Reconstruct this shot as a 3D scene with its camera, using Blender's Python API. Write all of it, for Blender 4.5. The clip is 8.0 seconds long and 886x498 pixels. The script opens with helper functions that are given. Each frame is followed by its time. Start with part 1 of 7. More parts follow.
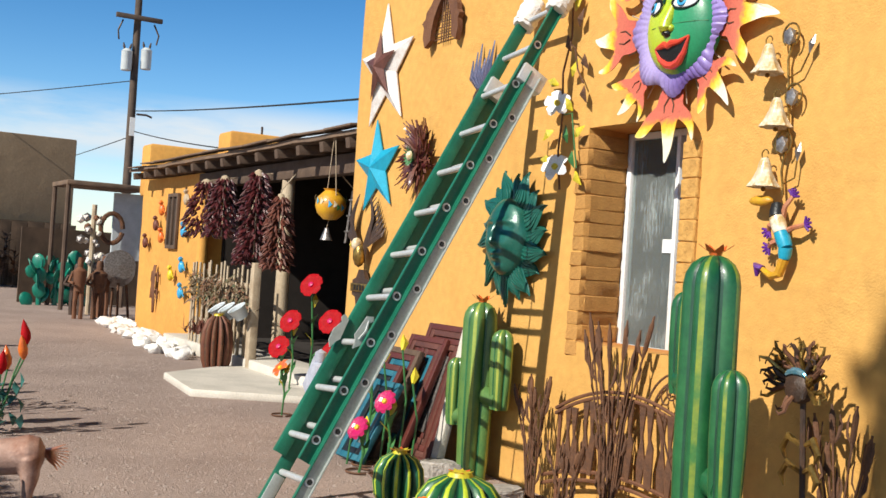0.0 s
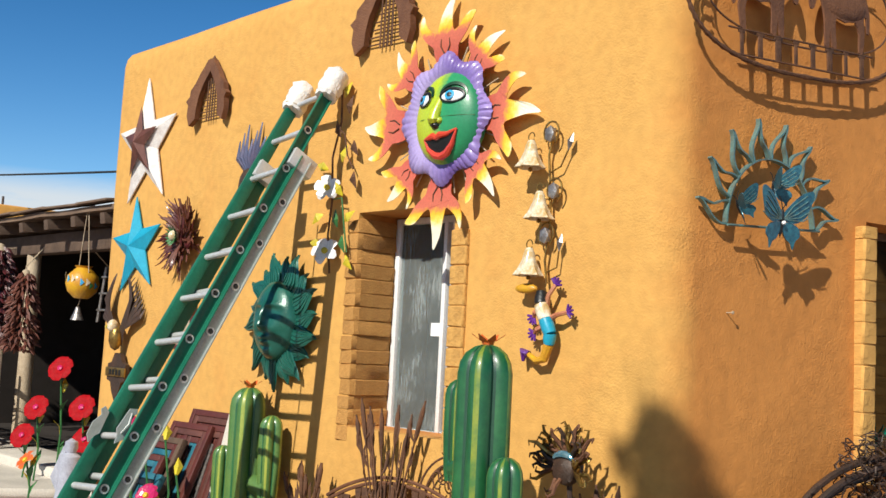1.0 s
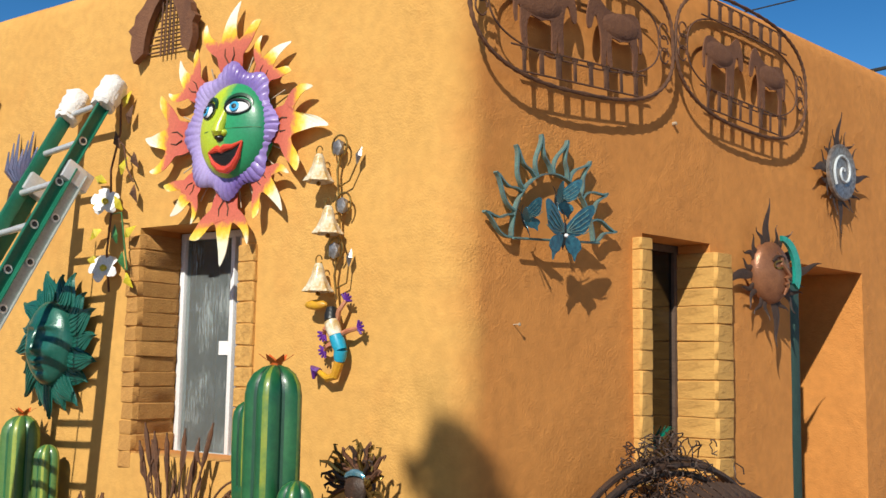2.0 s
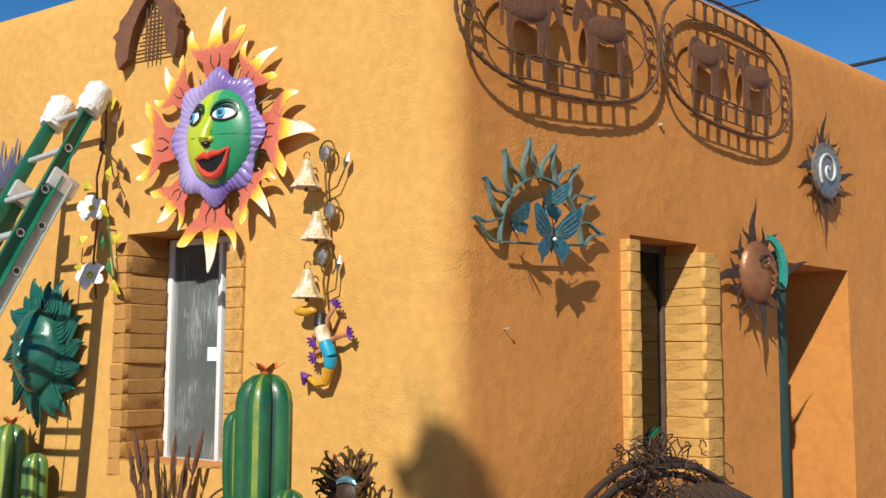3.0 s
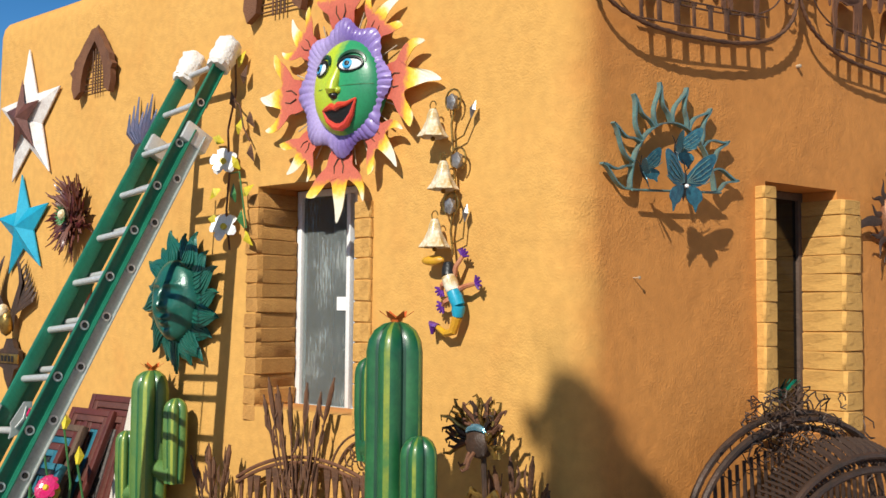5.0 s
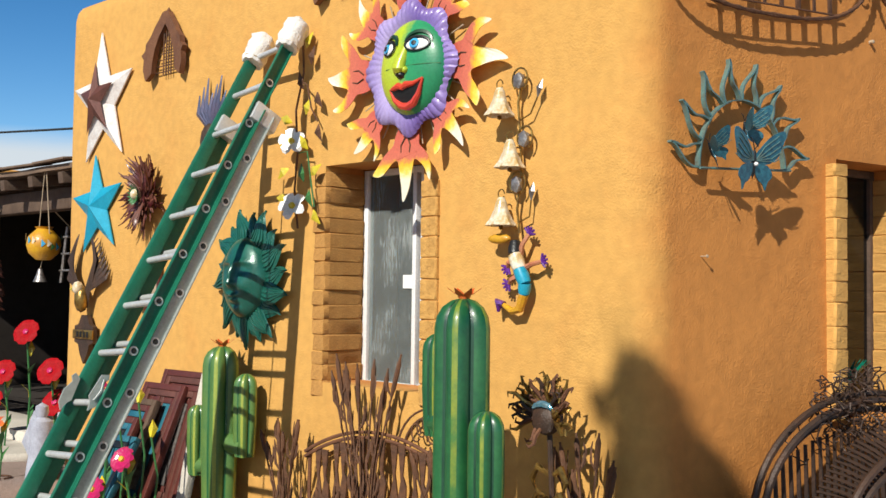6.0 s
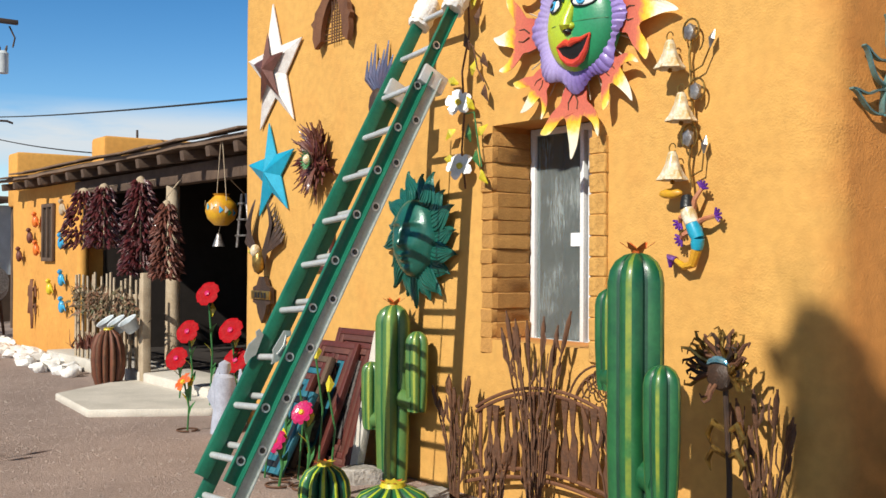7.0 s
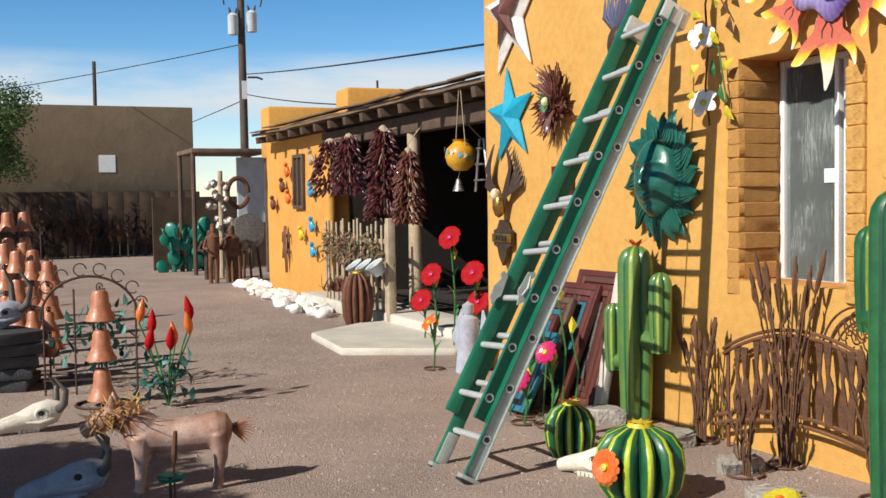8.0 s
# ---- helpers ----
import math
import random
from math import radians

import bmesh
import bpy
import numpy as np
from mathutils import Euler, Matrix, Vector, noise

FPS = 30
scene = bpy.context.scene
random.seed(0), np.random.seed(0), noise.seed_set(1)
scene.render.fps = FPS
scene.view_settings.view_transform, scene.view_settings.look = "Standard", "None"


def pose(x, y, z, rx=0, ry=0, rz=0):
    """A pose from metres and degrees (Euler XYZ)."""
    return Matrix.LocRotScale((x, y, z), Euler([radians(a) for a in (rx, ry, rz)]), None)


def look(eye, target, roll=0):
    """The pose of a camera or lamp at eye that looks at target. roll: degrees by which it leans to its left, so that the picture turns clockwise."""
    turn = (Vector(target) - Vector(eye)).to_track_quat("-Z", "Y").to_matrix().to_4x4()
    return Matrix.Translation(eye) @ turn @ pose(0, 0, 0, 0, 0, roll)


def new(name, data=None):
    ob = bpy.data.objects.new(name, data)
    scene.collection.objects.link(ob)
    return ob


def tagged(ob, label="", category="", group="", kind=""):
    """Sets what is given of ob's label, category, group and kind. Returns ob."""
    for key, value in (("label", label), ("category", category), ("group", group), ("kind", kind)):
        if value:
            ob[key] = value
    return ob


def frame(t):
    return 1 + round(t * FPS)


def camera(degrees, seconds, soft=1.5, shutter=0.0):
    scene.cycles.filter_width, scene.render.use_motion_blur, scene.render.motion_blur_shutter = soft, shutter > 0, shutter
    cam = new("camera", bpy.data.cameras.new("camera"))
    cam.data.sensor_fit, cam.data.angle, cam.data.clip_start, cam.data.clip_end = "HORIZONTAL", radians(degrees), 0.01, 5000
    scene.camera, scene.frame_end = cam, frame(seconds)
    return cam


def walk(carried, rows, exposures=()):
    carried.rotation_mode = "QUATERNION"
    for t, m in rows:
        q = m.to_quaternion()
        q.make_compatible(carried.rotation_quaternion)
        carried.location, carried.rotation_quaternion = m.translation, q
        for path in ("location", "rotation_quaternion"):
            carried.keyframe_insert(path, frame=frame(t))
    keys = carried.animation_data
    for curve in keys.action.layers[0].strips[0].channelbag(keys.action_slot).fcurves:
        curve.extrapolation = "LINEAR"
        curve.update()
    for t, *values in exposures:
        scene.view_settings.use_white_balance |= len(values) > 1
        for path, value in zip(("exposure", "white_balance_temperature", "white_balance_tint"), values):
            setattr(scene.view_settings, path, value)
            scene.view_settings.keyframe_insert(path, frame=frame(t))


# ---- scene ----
cam = camera(45.45, 8.0)
PATH = [
    (0, (3.202, -4.465, 1.426), (-1.972, -1.429, 1.523), 3.74),
    (0.5, (3.149, -4.535, 1.503), (-1.637, -0.924, 1.745), 3.47),
    (1, (3.142, -4.555, 1.522), (-1.194, -0.447, 2.083), 2.92),
    (1.5, (3.126, -4.534, 1.546), (-0.680, 0.062, 2.168), 1.96),
    (2, (3.121, -4.483, 1.573), (-0.343, 0.375, 2.212), 1.00),
    (2.2, (3.136, -4.465, 1.539), (-0.233, 0.450, 2.239), 0.56),
    (3.3, (3.105, -4.511, 1.636), (-0.344, 0.365, 2.208), 0.15),
    (3.5, (3.121, -4.517, 1.609), (-0.447, 0.275, 2.162), 0.20),
    (4, (3.103, -4.523, 1.590), (-0.731, 0.067, 2.071), 0.64),
    (4.5, (3.059, -4.483, 1.614), (-0.851, 0.051, 2.005), 0.43),
    (5.8, (3.060, -4.526, 1.571), (-1.043, -0.156, 1.830), 0.82),
    (6, (3.062, -4.542, 1.581), (-1.136, -0.262, 1.819), 0.73),
    (6.5, (3.054, -4.577, 1.578), (-1.442, -0.607, 1.714), 0.62),
    (7, (3.051, -4.625, 1.533), (-1.734, -1.004, 1.571), 0.23),
    (7.5, (3.057, -4.680, 1.547), (-2.018, -1.482, 1.407), -0.40),
    (8, (3.059, -4.697, 1.528), (-2.393, -2.206, 1.251), -0.94),
]
walk(cam, [(t, look(eye, target, roll)) for t, eye, target, roll in PATH], [(0, 0.3), (1.0, 0.15), (2.0, 0.09), (5.0, 0.1), (8.0, 0.17)])

# ---- sky and sun ----
world = bpy.data.worlds.new("sky")
scene.world = world
world.use_nodes = True
wn, wl = world.node_tree.nodes, world.node_tree.links
SUN_TO = Vector((0.28, -1.0, 0.78)).normalized()
sky = wn.new("ShaderNodeTexSky")
sky.sky_type, sky.sun_disc = "NISHITA", False
sky.sun_elevation = math.asin(SUN_TO.z)
sky.sun_rotation = math.atan2(SUN_TO.x, SUN_TO.y)
sky.altitude, sky.air_density, sky.dust_density, sky.ozone_density = 700, 1.0, 0.1, 3.0
coord = wn.new("ShaderNodeTexCoord")
sep = wn.new("ShaderNodeSeparateXYZ")
wl.new(coord.outputs["Generated"], sep.inputs[0])
stretch = wn.new("ShaderNodeMapping")
stretch.inputs["Scale"].default_value = (1.0, 1.0, 5.0)
wl.new(coord.outputs["Generated"], stretch.inputs[0])
puff = wn.new("ShaderNodeTexNoise")
puff.inputs["Scale"].default_value, puff.inputs["Detail"].default_value, puff.inputs["Roughness"].default_value = 3.0, 7, 0.6
wl.new(stretch.outputs[0], puff.inputs[0])
# a bank of thin white cloud low over the horizon
low = wn.new("ShaderNodeValToRGB")
for at, much in ((0.02, 0.45), (0.075, 0.4), (0.095, 0.95), (0.118, 0.9), (0.14, 0.0)):
    e = low.color_ramp.elements.new(at)
    e.color = (much, much, much, 1)
low.color_ramp.elements.remove(low.color_ramp.elements[0])
low.color_ramp.elements[-1].color = (0, 0, 0, 1)
wl.new(sep.outputs[2], low.inputs[0])
puffy = wn.new("ShaderNodeMapRange")
puffy.inputs[1].default_value, puffy.inputs[2].default_value = 0.3, 0.52
wl.new(puff.outputs[0], puffy.inputs[0])
both = wn.new("ShaderNodeMath")
both.operation = "MULTIPLY"
wl.new(low.outputs[0], both.inputs[0]), wl.new(puffy.outputs[0], both.inputs[1])
cloud = wn.new("ShaderNodeMix")
cloud.data_type = "RGBA"
deep = wn.new("ShaderNodeHueSaturation")
deep.inputs["Hue"].default_value, deep.inputs["Saturation"].default_value = 0.502, 1.35
haze = wn.new("ShaderNodeMapRange")
haze.inputs[1].default_value, haze.inputs[2].default_value = 0.0, 0.75
haze.inputs[3].default_value, haze.inputs[4].default_value = 1.8, 0.5
# the deeper blue overhead
zenith, dome = wn.new("ShaderNodeMapRange"), wn.new("ShaderNodeMath")
zenith.inputs[1].default_value, zenith.inputs[2].default_value = 0.39, 0.6
zenith.inputs[3].default_value, zenith.inputs[4].default_value = 1.0, 0.22
dome.operation = "MULTIPLY"
wl.new(sep.outputs[2], haze.inputs[0]), wl.new(sep.outputs[2], zenith.inputs[0])
wl.new(haze.outputs[0], dome.inputs[0]), wl.new(zenith.outputs[0], dome.inputs[1]), wl.new(dome.outputs[0], deep.inputs["Value"])
wl.new(sky.outputs[0], deep.inputs["Color"])
wl.new(both.outputs[0], cloud.inputs[0]), wl.new(deep.outputs[0], cloud.inputs[6])
cloud.inputs[7].default_value = (8.6, 9.2, 9.6, 1)
wl.new(cloud.outputs[2], wn["Background"].inputs[0])
wn["Background"].inputs[1].default_value = 0.075

sun = new("sun", bpy.data.lights.new("sun", "SUN"))
sun.data.energy, sun.data.angle, sun.data.color = 5.0, radians(0.6), (1.0, 0.955, 0.845)
sun.matrix_world = look(SUN_TO * 30, (0, 0, 0))

# ---- materials ----


def mat(name, c1, c2=None, scale=6.0, rough=0.7, metal=0.0, bump=0.15, fine=70.0, dirt=0.12, coat=0.0, vary=0.0):
    """A surface of two colours mixed by a coarse pattern, with fine grain, worn roughness and relief."""
    c2 = c2 or tuple(v * 0.75 for v in c1)
    m = bpy.data.materials.new(name)
    m.use_nodes = True
    n, l = m.node_tree.nodes, m.node_tree.links
    b = n["Principled BSDF"]
    tc = n.new("ShaderNodeTexCoord")
    big, small = n.new("ShaderNodeTexNoise"), n.new("ShaderNodeTexNoise")
    big.inputs["Scale"].default_value, big.inputs["Detail"].default_value, big.inputs["Roughness"].default_value = scale, 5, 0.6
    small.inputs["Scale"].default_value, small.inputs["Detail"].default_value = fine, 3
    for q in (big, small):
        l.new(tc.outputs["Object"], q.inputs["Vector"])
    ramp = n.new("ShaderNodeMapRange")
    ramp.inputs[1].default_value, ramp.inputs[2].default_value = 0.35, 0.65
    l.new(big.outputs[0], ramp.inputs[0])
    mix = n.new("ShaderNodeMix")
    mix.data_type = "RGBA"
    l.new(ramp.outputs[0], mix.inputs[0])
    mix.inputs[6].default_value, mix.inputs[7].default_value = (*c1, 1), (*c2, 1)
    grain = n.new("ShaderNodeMapRange")
    grain.inputs[1].default_value, grain.inputs[2].default_value = 0.25, 0.75
    grain.inputs[3].default_value, grain.inputs[4].default_value = 1 - dirt, 1 + dirt
    l.new(small.outputs[0], grain.inputs[0])
    hue = n.new("ShaderNodeHueSaturation")
    l.new(mix.outputs[2], hue.inputs["Color"])
    if vary:
        info, spread, times = n.new("ShaderNodeObjectInfo"), n.new("ShaderNodeMapRange"), n.new("ShaderNodeMath")
        spread.inputs[3].default_value, spread.inputs[4].default_value = 1 - vary, 1 + vary
        times.operation = "MULTIPLY"
        l.new(info.outputs["Random"], spread.inputs[0])
        l.new(spread.outputs[0], times.inputs[0]), l.new(grain.outputs[0], times.inputs[1])
        l.new(times.outputs[0], hue.inputs["Value"])
    else:
        l.new(grain.outputs[0], hue.inputs["Value"])
    l.new(hue.outputs[0], b.inputs["Base Color"])
    worn = n.new("ShaderNodeMapRange")
    worn.inputs[3].default_value, worn.inputs[4].default_value = max(0.05, rough - 0.12), min(1.0, rough + 0.12)
    l.new(big.outputs[0], worn.inputs[0])
    l.new(worn.outputs[0], b.inputs["Roughness"])
    b.inputs["Metallic"].default_value = metal
    b.inputs["Coat Weight"].default_value = coat
    b.inputs["Coat Roughness"].default_value = 0.15
    if bump:
        bp = n.new("ShaderNodeBump")
        bp.inputs["Strength"].default_value, bp.inputs["Distance"].default_value = bump, 0.02
        l.new(small.outputs[0], bp.inputs["Height"])
        l.new(bp.outputs[0], b.inputs["Normal"])
    return m


def banded(name, stops, axis, rough=0.45, coat=0.2):
    """Paint that runs from colour to colour along an axis of the thing itself; stops: (metres, colour)."""
    m = mat(name, stops[0][1], rough=rough, coat=coat, bump=0.05)
    n, l = m.node_tree.nodes, m.node_tree.links
    tc, split, rng, ramp, wob = (n.new("ShaderNode" + k) for k in ("TexCoord", "SeparateXYZ", "MapRange", "ValToRGB", "TexNoise"))
    wob.inputs["Scale"].default_value = 25
    l.new(tc.outputs["Object"], split.inputs[0]), l.new(tc.outputs["Object"], wob.inputs["Vector"])
    add = n.new("ShaderNodeMath")
    add.operation = "MULTIPLY_ADD"
    add.inputs[1].default_value = 0.08
    l.new(wob.outputs[0], add.inputs[0]), l.new(split.outputs[axis], add.inputs[2])
    lo, hi = stops[0][0], stops[-1][0]
    rng.inputs[1].default_value, rng.inputs[2].default_value = lo + 0.04, hi + 0.04
    l.new(add.outputs[0], rng.inputs[0]), l.new(rng.outputs[0], ramp.inputs[0])
    e = ramp.color_ramp.elements
    while len(e) < len(stops):
        e.new(0.5)
    for k, (at, c) in enumerate(stops):
        e[k].position, e[k].color = (at - lo) / (hi - lo), (*c, 1)
    hue = next(q for q in n if q.type == "HUE_SAT")
    l.new(ramp.outputs[0], hue.inputs["Color"])
    return m


def stucco(name, c1, c2, beyond=None):
    """Painted adobe plaster: trowel marks, sandy grain, faint streaks and patches."""
    m = mat(name, c1, c2, scale=1.1, rough=0.88, bump=0.0, fine=14.0, dirt=0.09)
    n, l = m.node_tree.nodes, m.node_tree.links
    tc, sand, trowel, add, bp = (n.new("ShaderNode" + k) for k in ("TexCoord", "TexNoise", "TexNoise", "Math", "Bump"))
    sand.inputs["Scale"].default_value, sand.inputs["Detail"].default_value = 75, 4
    trowel.inputs["Scale"].default_value, trowel.inputs["Detail"].default_value, trowel.inputs["Roughness"].default_value = 7, 6, 0.65
    l.new(tc.outputs["Object"], sand.inputs["Vector"]), l.new(tc.outputs["Object"], trowel.inputs["Vector"])
    add.operation = "MULTIPLY_ADD"
    add.inputs[1].default_value = 2.2
    l.new(trowel.outputs[0], add.inputs[0]), l.new(sand.outputs[0], add.inputs[2])
    bp.inputs["Strength"].default_value, bp.inputs["Distance"].default_value = 0.75, 0.0055
    # rougher and smoother trowelled patches
    zone, ramp, soft = (n.new("ShaderNode" + k) for k in ("TexNoise", "MapRange", "Math"))
    zone.inputs["Scale"].default_value, zone.inputs["Detail"].default_value = 1.6, 3
    l.new(tc.outputs["Object"], zone.inputs["Vector"])
    ramp.inputs[1].default_value, ramp.inputs[2].default_value = 0.42, 0.66
    ramp.inputs[3].default_value, ramp.inputs[4].default_value = 0.45, 1.3
    l.new(zone.outputs[0], ramp.inputs[0])
    soft.operation = "MULTIPLY"
    l.new(add.outputs[0], soft.inputs[0]), l.new(ramp.outputs[0], soft.inputs[1])
    l.new(soft.outputs[0], bp.inputs["Height"])
    l.new(bp.outputs[0], n["Principled BSDF"].inputs["Normal"])
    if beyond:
        # shade of the side wall painted in: redder, darker, feathered round the corner
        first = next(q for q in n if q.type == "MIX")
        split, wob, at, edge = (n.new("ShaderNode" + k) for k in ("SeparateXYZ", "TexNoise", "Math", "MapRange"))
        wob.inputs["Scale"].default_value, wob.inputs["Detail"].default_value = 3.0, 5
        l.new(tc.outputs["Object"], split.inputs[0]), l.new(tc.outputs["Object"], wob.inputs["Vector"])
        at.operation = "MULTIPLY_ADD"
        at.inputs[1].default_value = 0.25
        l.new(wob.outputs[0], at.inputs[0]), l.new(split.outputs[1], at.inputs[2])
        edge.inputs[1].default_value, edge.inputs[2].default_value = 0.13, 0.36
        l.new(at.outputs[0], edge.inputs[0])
        side_shade, both2 = n.new("ShaderNodeMix"), n.new("ShaderNodeMix")
        side_shade.data_type = both2.data_type = "RGBA"
        side_shade.inputs[6].default_value, side_shade.inputs[7].default_value = (*beyond[0], 1), (*beyond[1], 1)
        l.new(next(k.from_socket for k in l if k.to_socket == first.inputs[0]), side_shade.inputs[0])
        l.new(edge.outputs[0], both2.inputs[0]), l.new(first.outputs[2], both2.inputs[6]), l.new(side_shade.outputs[2], both2.inputs[7])
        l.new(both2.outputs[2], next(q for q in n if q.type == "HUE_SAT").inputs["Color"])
    return m


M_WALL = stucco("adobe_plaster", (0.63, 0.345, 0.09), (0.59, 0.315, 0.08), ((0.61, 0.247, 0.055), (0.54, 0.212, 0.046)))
M_BRICK = mat("painted_adobe_brick", (0.64, 0.33, 0.09), (0.54, 0.26, 0.07), scale=7, rough=0.92, bump=0.8, fine=24, dirt=0.14, vary=0.07)
M_PAINTBRICK = stucco("smooth_painted_brick", (0.63, 0.35, 0.095), (0.57, 0.3, 0.08))
M_PORTAL = stucco("portal_plaster", (0.66, 0.33, 0.07), (0.6, 0.28, 0.06))
M_FARWALL = stucco("tan_plaster", (0.27, 0.19, 0.115), (0.24, 0.165, 0.1))
M_GROUND = mat("gravel_ground", (0.39, 0.292, 0.25), (0.305, 0.226, 0.194), scale=1.1, rough=0.97, bump=0.8, fine=95, dirt=0.36)
M_PEBBLE = mat("pebble", (0.36, 0.29, 0.25), (0.26, 0.2, 0.18), scale=2, rough=0.9)
M_CONC = mat("pale_concrete", (0.62, 0.57, 0.5), (0.5, 0.46, 0.4), scale=3, rough=0.9, bump=0.3)
M_BEDSTONE = mat("grey_bed_stone", (0.42, 0.38, 0.34), (0.27, 0.24, 0.21), scale=9, rough=0.95, bump=0.8, fine=40, dirt=0.25)
M_ROCK = mat("white_rock", (0.85, 0.83, 0.8), (0.68, 0.64, 0.6), scale=5, rough=0.9, bump=0.5, fine=30)
M_RUST = mat("rusty_iron", (0.17, 0.075, 0.035), (0.09, 0.045, 0.028), scale=12, rough=0.75, metal=0.25, bump=0.3)
M_DARKRUST = mat("dark_weathered_iron", (0.075, 0.04, 0.026), (0.04, 0.026, 0.02), scale=10, rough=0.55, metal=0.15, bump=0.25)
M_BROWNRUST = mat("brown_rusted_sheet", (0.20, 0.085, 0.04), (0.13, 0.055, 0.03), scale=7, rough=0.8, metal=0.15, bump=0.3)
M_GREENRAIL = mat("green_fibreglass", (0.008, 0.115, 0.07), (0.012, 0.16, 0.095), scale=5, rough=0.42, bump=0.05)
M_ALU = mat("dull_aluminium", (0.72, 0.73, 0.72), (0.6, 0.6, 0.6), scale=9, rough=0.42, metal=0.45, bump=0.05)
M_ALUGREY = mat("grey_rail_edge", (0.42, 0.45, 0.43), (0.34, 0.37, 0.35), scale=9, rough=0.5, metal=0.3, bump=0.05)
M_BLACK = mat("rubber_and_hole_black", (0.02, 0.02, 0.02), rough=0.8)
M_WRAP = mat("white_cloth_wrap", (0.8, 0.78, 0.75), (0.68, 0.65, 0.62), scale=14, rough=0.95, bump=0.5, fine=60)
M_WHITE = mat("white_painted_frame", (0.78, 0.78, 0.78), (0.7, 0.7, 0.7), rough=0.45, bump=0.02)
M_SKINGREEN = banded("green_face_paint", [(-0.3, (0.55, 0.62, 0.03)), (-0.03, (0.42, 0.55, 0.03)), (0.05, (0.02, 0.28, 0.11)), (0.34, (0.008, 0.17, 0.08))], 0)
M_YELLOWGREEN = mat("yellow_green_paint", (0.48, 0.55, 0.03), (0.3, 0.42, 0.03), rough=0.4, coat=0.2)
M_PURPLE = banded("lilac_collar_paint", [(-0.45, (0.22, 0.15, 0.42)), (-0.2, (0.4, 0.32, 0.6)), (0.1, (0.15, 0.09, 0.33)), (0.45, (0.3, 0.22, 0.52))], 0)
M_LIP = mat("coral_red_paint", (0.72, 0.07, 0.035), (0.55, 0.05, 0.03), rough=0.35, coat=0.3)
M_INK = mat("black_paint", (0.012, 0.014, 0.016), rough=0.4)
M_EYEWHITE = mat("white_gloss", (0.85, 0.86, 0.86), (0.8, 0.8, 0.8), rough=0.25, coat=0.3, bump=0)
M_IRIS = mat("sky_blue_gloss", (0.06, 0.42, 0.7), (0.03, 0.25, 0.5), rough=0.25, coat=0.3, bump=0)
M_PETAL = banded("flame_petal_paint", [(0.0, (0.52, 0.10, 0.065)), (0.19, (0.6, 0.15, 0.085)), (0.23, (0.82, 0.46, 0.02)), (0.275, (0.88, 0.62, 0.09)), (0.325, (0.86, 0.8, 0.58)), (0.46, (0.86, 0.83, 0.68))], 1)
M_MASK = mat("patinated_green_metal", (0.008, 0.085, 0.062), (0.014, 0.12, 0.09), scale=7, rough=0.33, metal=0.1, coat=0.15, bump=0.1)
M_STARWHITE = mat("chipped_white_tin", (0.8, 0.78, 0.76), (0.62, 0.55, 0.52), scale=10, rough=0.55)
M_STARBROWN = mat("brown_tin", (0.16, 0.06, 0.045), (0.1, 0.04, 0.03), scale=10, rough=0.5, metal=0.3)
M_BLUE = mat("turquoise_tin", (0.01, 0.28, 0.44), (0.015, 0.34, 0.5), scale=6, rough=0.4, coat=0.15, bump=0.05)
M_TURQ = mat("turquoise_patina", (0.14, 0.31, 0.31), (0.16, 0.19, 0.16), scale=16, rough=0.5, metal=0.4)
M_BFLY = mat("blue_metallic_wing", (0.03, 0.10, 0.16), (0.05, 0.22, 0.29), scale=22, rough=0.35, metal=0.4)
M_CHILI = mat("dried_red_chili", (0.11, 0.016, 0.018), (0.055, 0.012, 0.014), scale=18, rough=0.4, coat=0.2)
M_WREATH = mat("dried_wreath", (0.17, 0.045, 0.025), (0.09, 0.03, 0.02), scale=18, rough=0.6)
M_CACTL = mat("pale_green_enamel", (0.11, 0.2, 0.045), (0.06, 0.16, 0.045), scale=5, rough=0.45, coat=0.2, bump=0.05)
M_CACTLY = mat("pale_yellow_rib", (0.34, 0.38, 0.06), (0.22, 0.3, 0.05), scale=6, rough=0.45, coat=0.2, bump=0.05)
M_LEAF = mat("painted_leaf_green", (0.03, 0.13, 0.04), (0.05, 0.18, 0.05), scale=12, rough=0.45)
M_YELLOW = mat("yellow_enamel", (0.72, 0.56, 0.02), (0.5, 0.42, 0.03), scale=16, rough=0.4, coat=0.2)
M_CREAM = mat("cream_ceramic", (0.82, 0.76, 0.62), (0.5, 0.33, 0.12), scale=16, rough=0.35, coat=0.3)
M_GOLD = mat("tarnished_gold", (0.46, 0.3, 0.08), (0.16, 0.09, 0.03), scale=18, rough=0.35, metal=0.8)
M_CACT = mat("cactus_green_enamel", (0.009, 0.085, 0.032), (0.02, 0.13, 0.04), scale=7, rough=0.4, coat=0.3, bump=0.05)
M_CACTY = mat("cactus_yellow_rib", (0.24, 0.28, 0.03), (0.04, 0.15, 0.035), scale=7, rough=0.42, coat=0.3, bump=0.05)
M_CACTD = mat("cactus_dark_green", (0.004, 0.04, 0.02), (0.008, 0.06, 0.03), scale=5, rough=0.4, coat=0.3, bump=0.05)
M_ORANGE = mat("orange_enamel", (0.75, 0.2, 0.02), (0.6, 0.1, 0.02), scale=20, rough=0.4, coat=0.2)
M_REDP = mat("red_poppy_enamel", (0.44, 0.006, 0.01), (0.3, 0.004, 0.008), scale=14, rough=0.6, coat=0.0)
M_REDP.node_tree.nodes["Principled BSDF"].inputs["Specular IOR Level"].default_value = 0.12
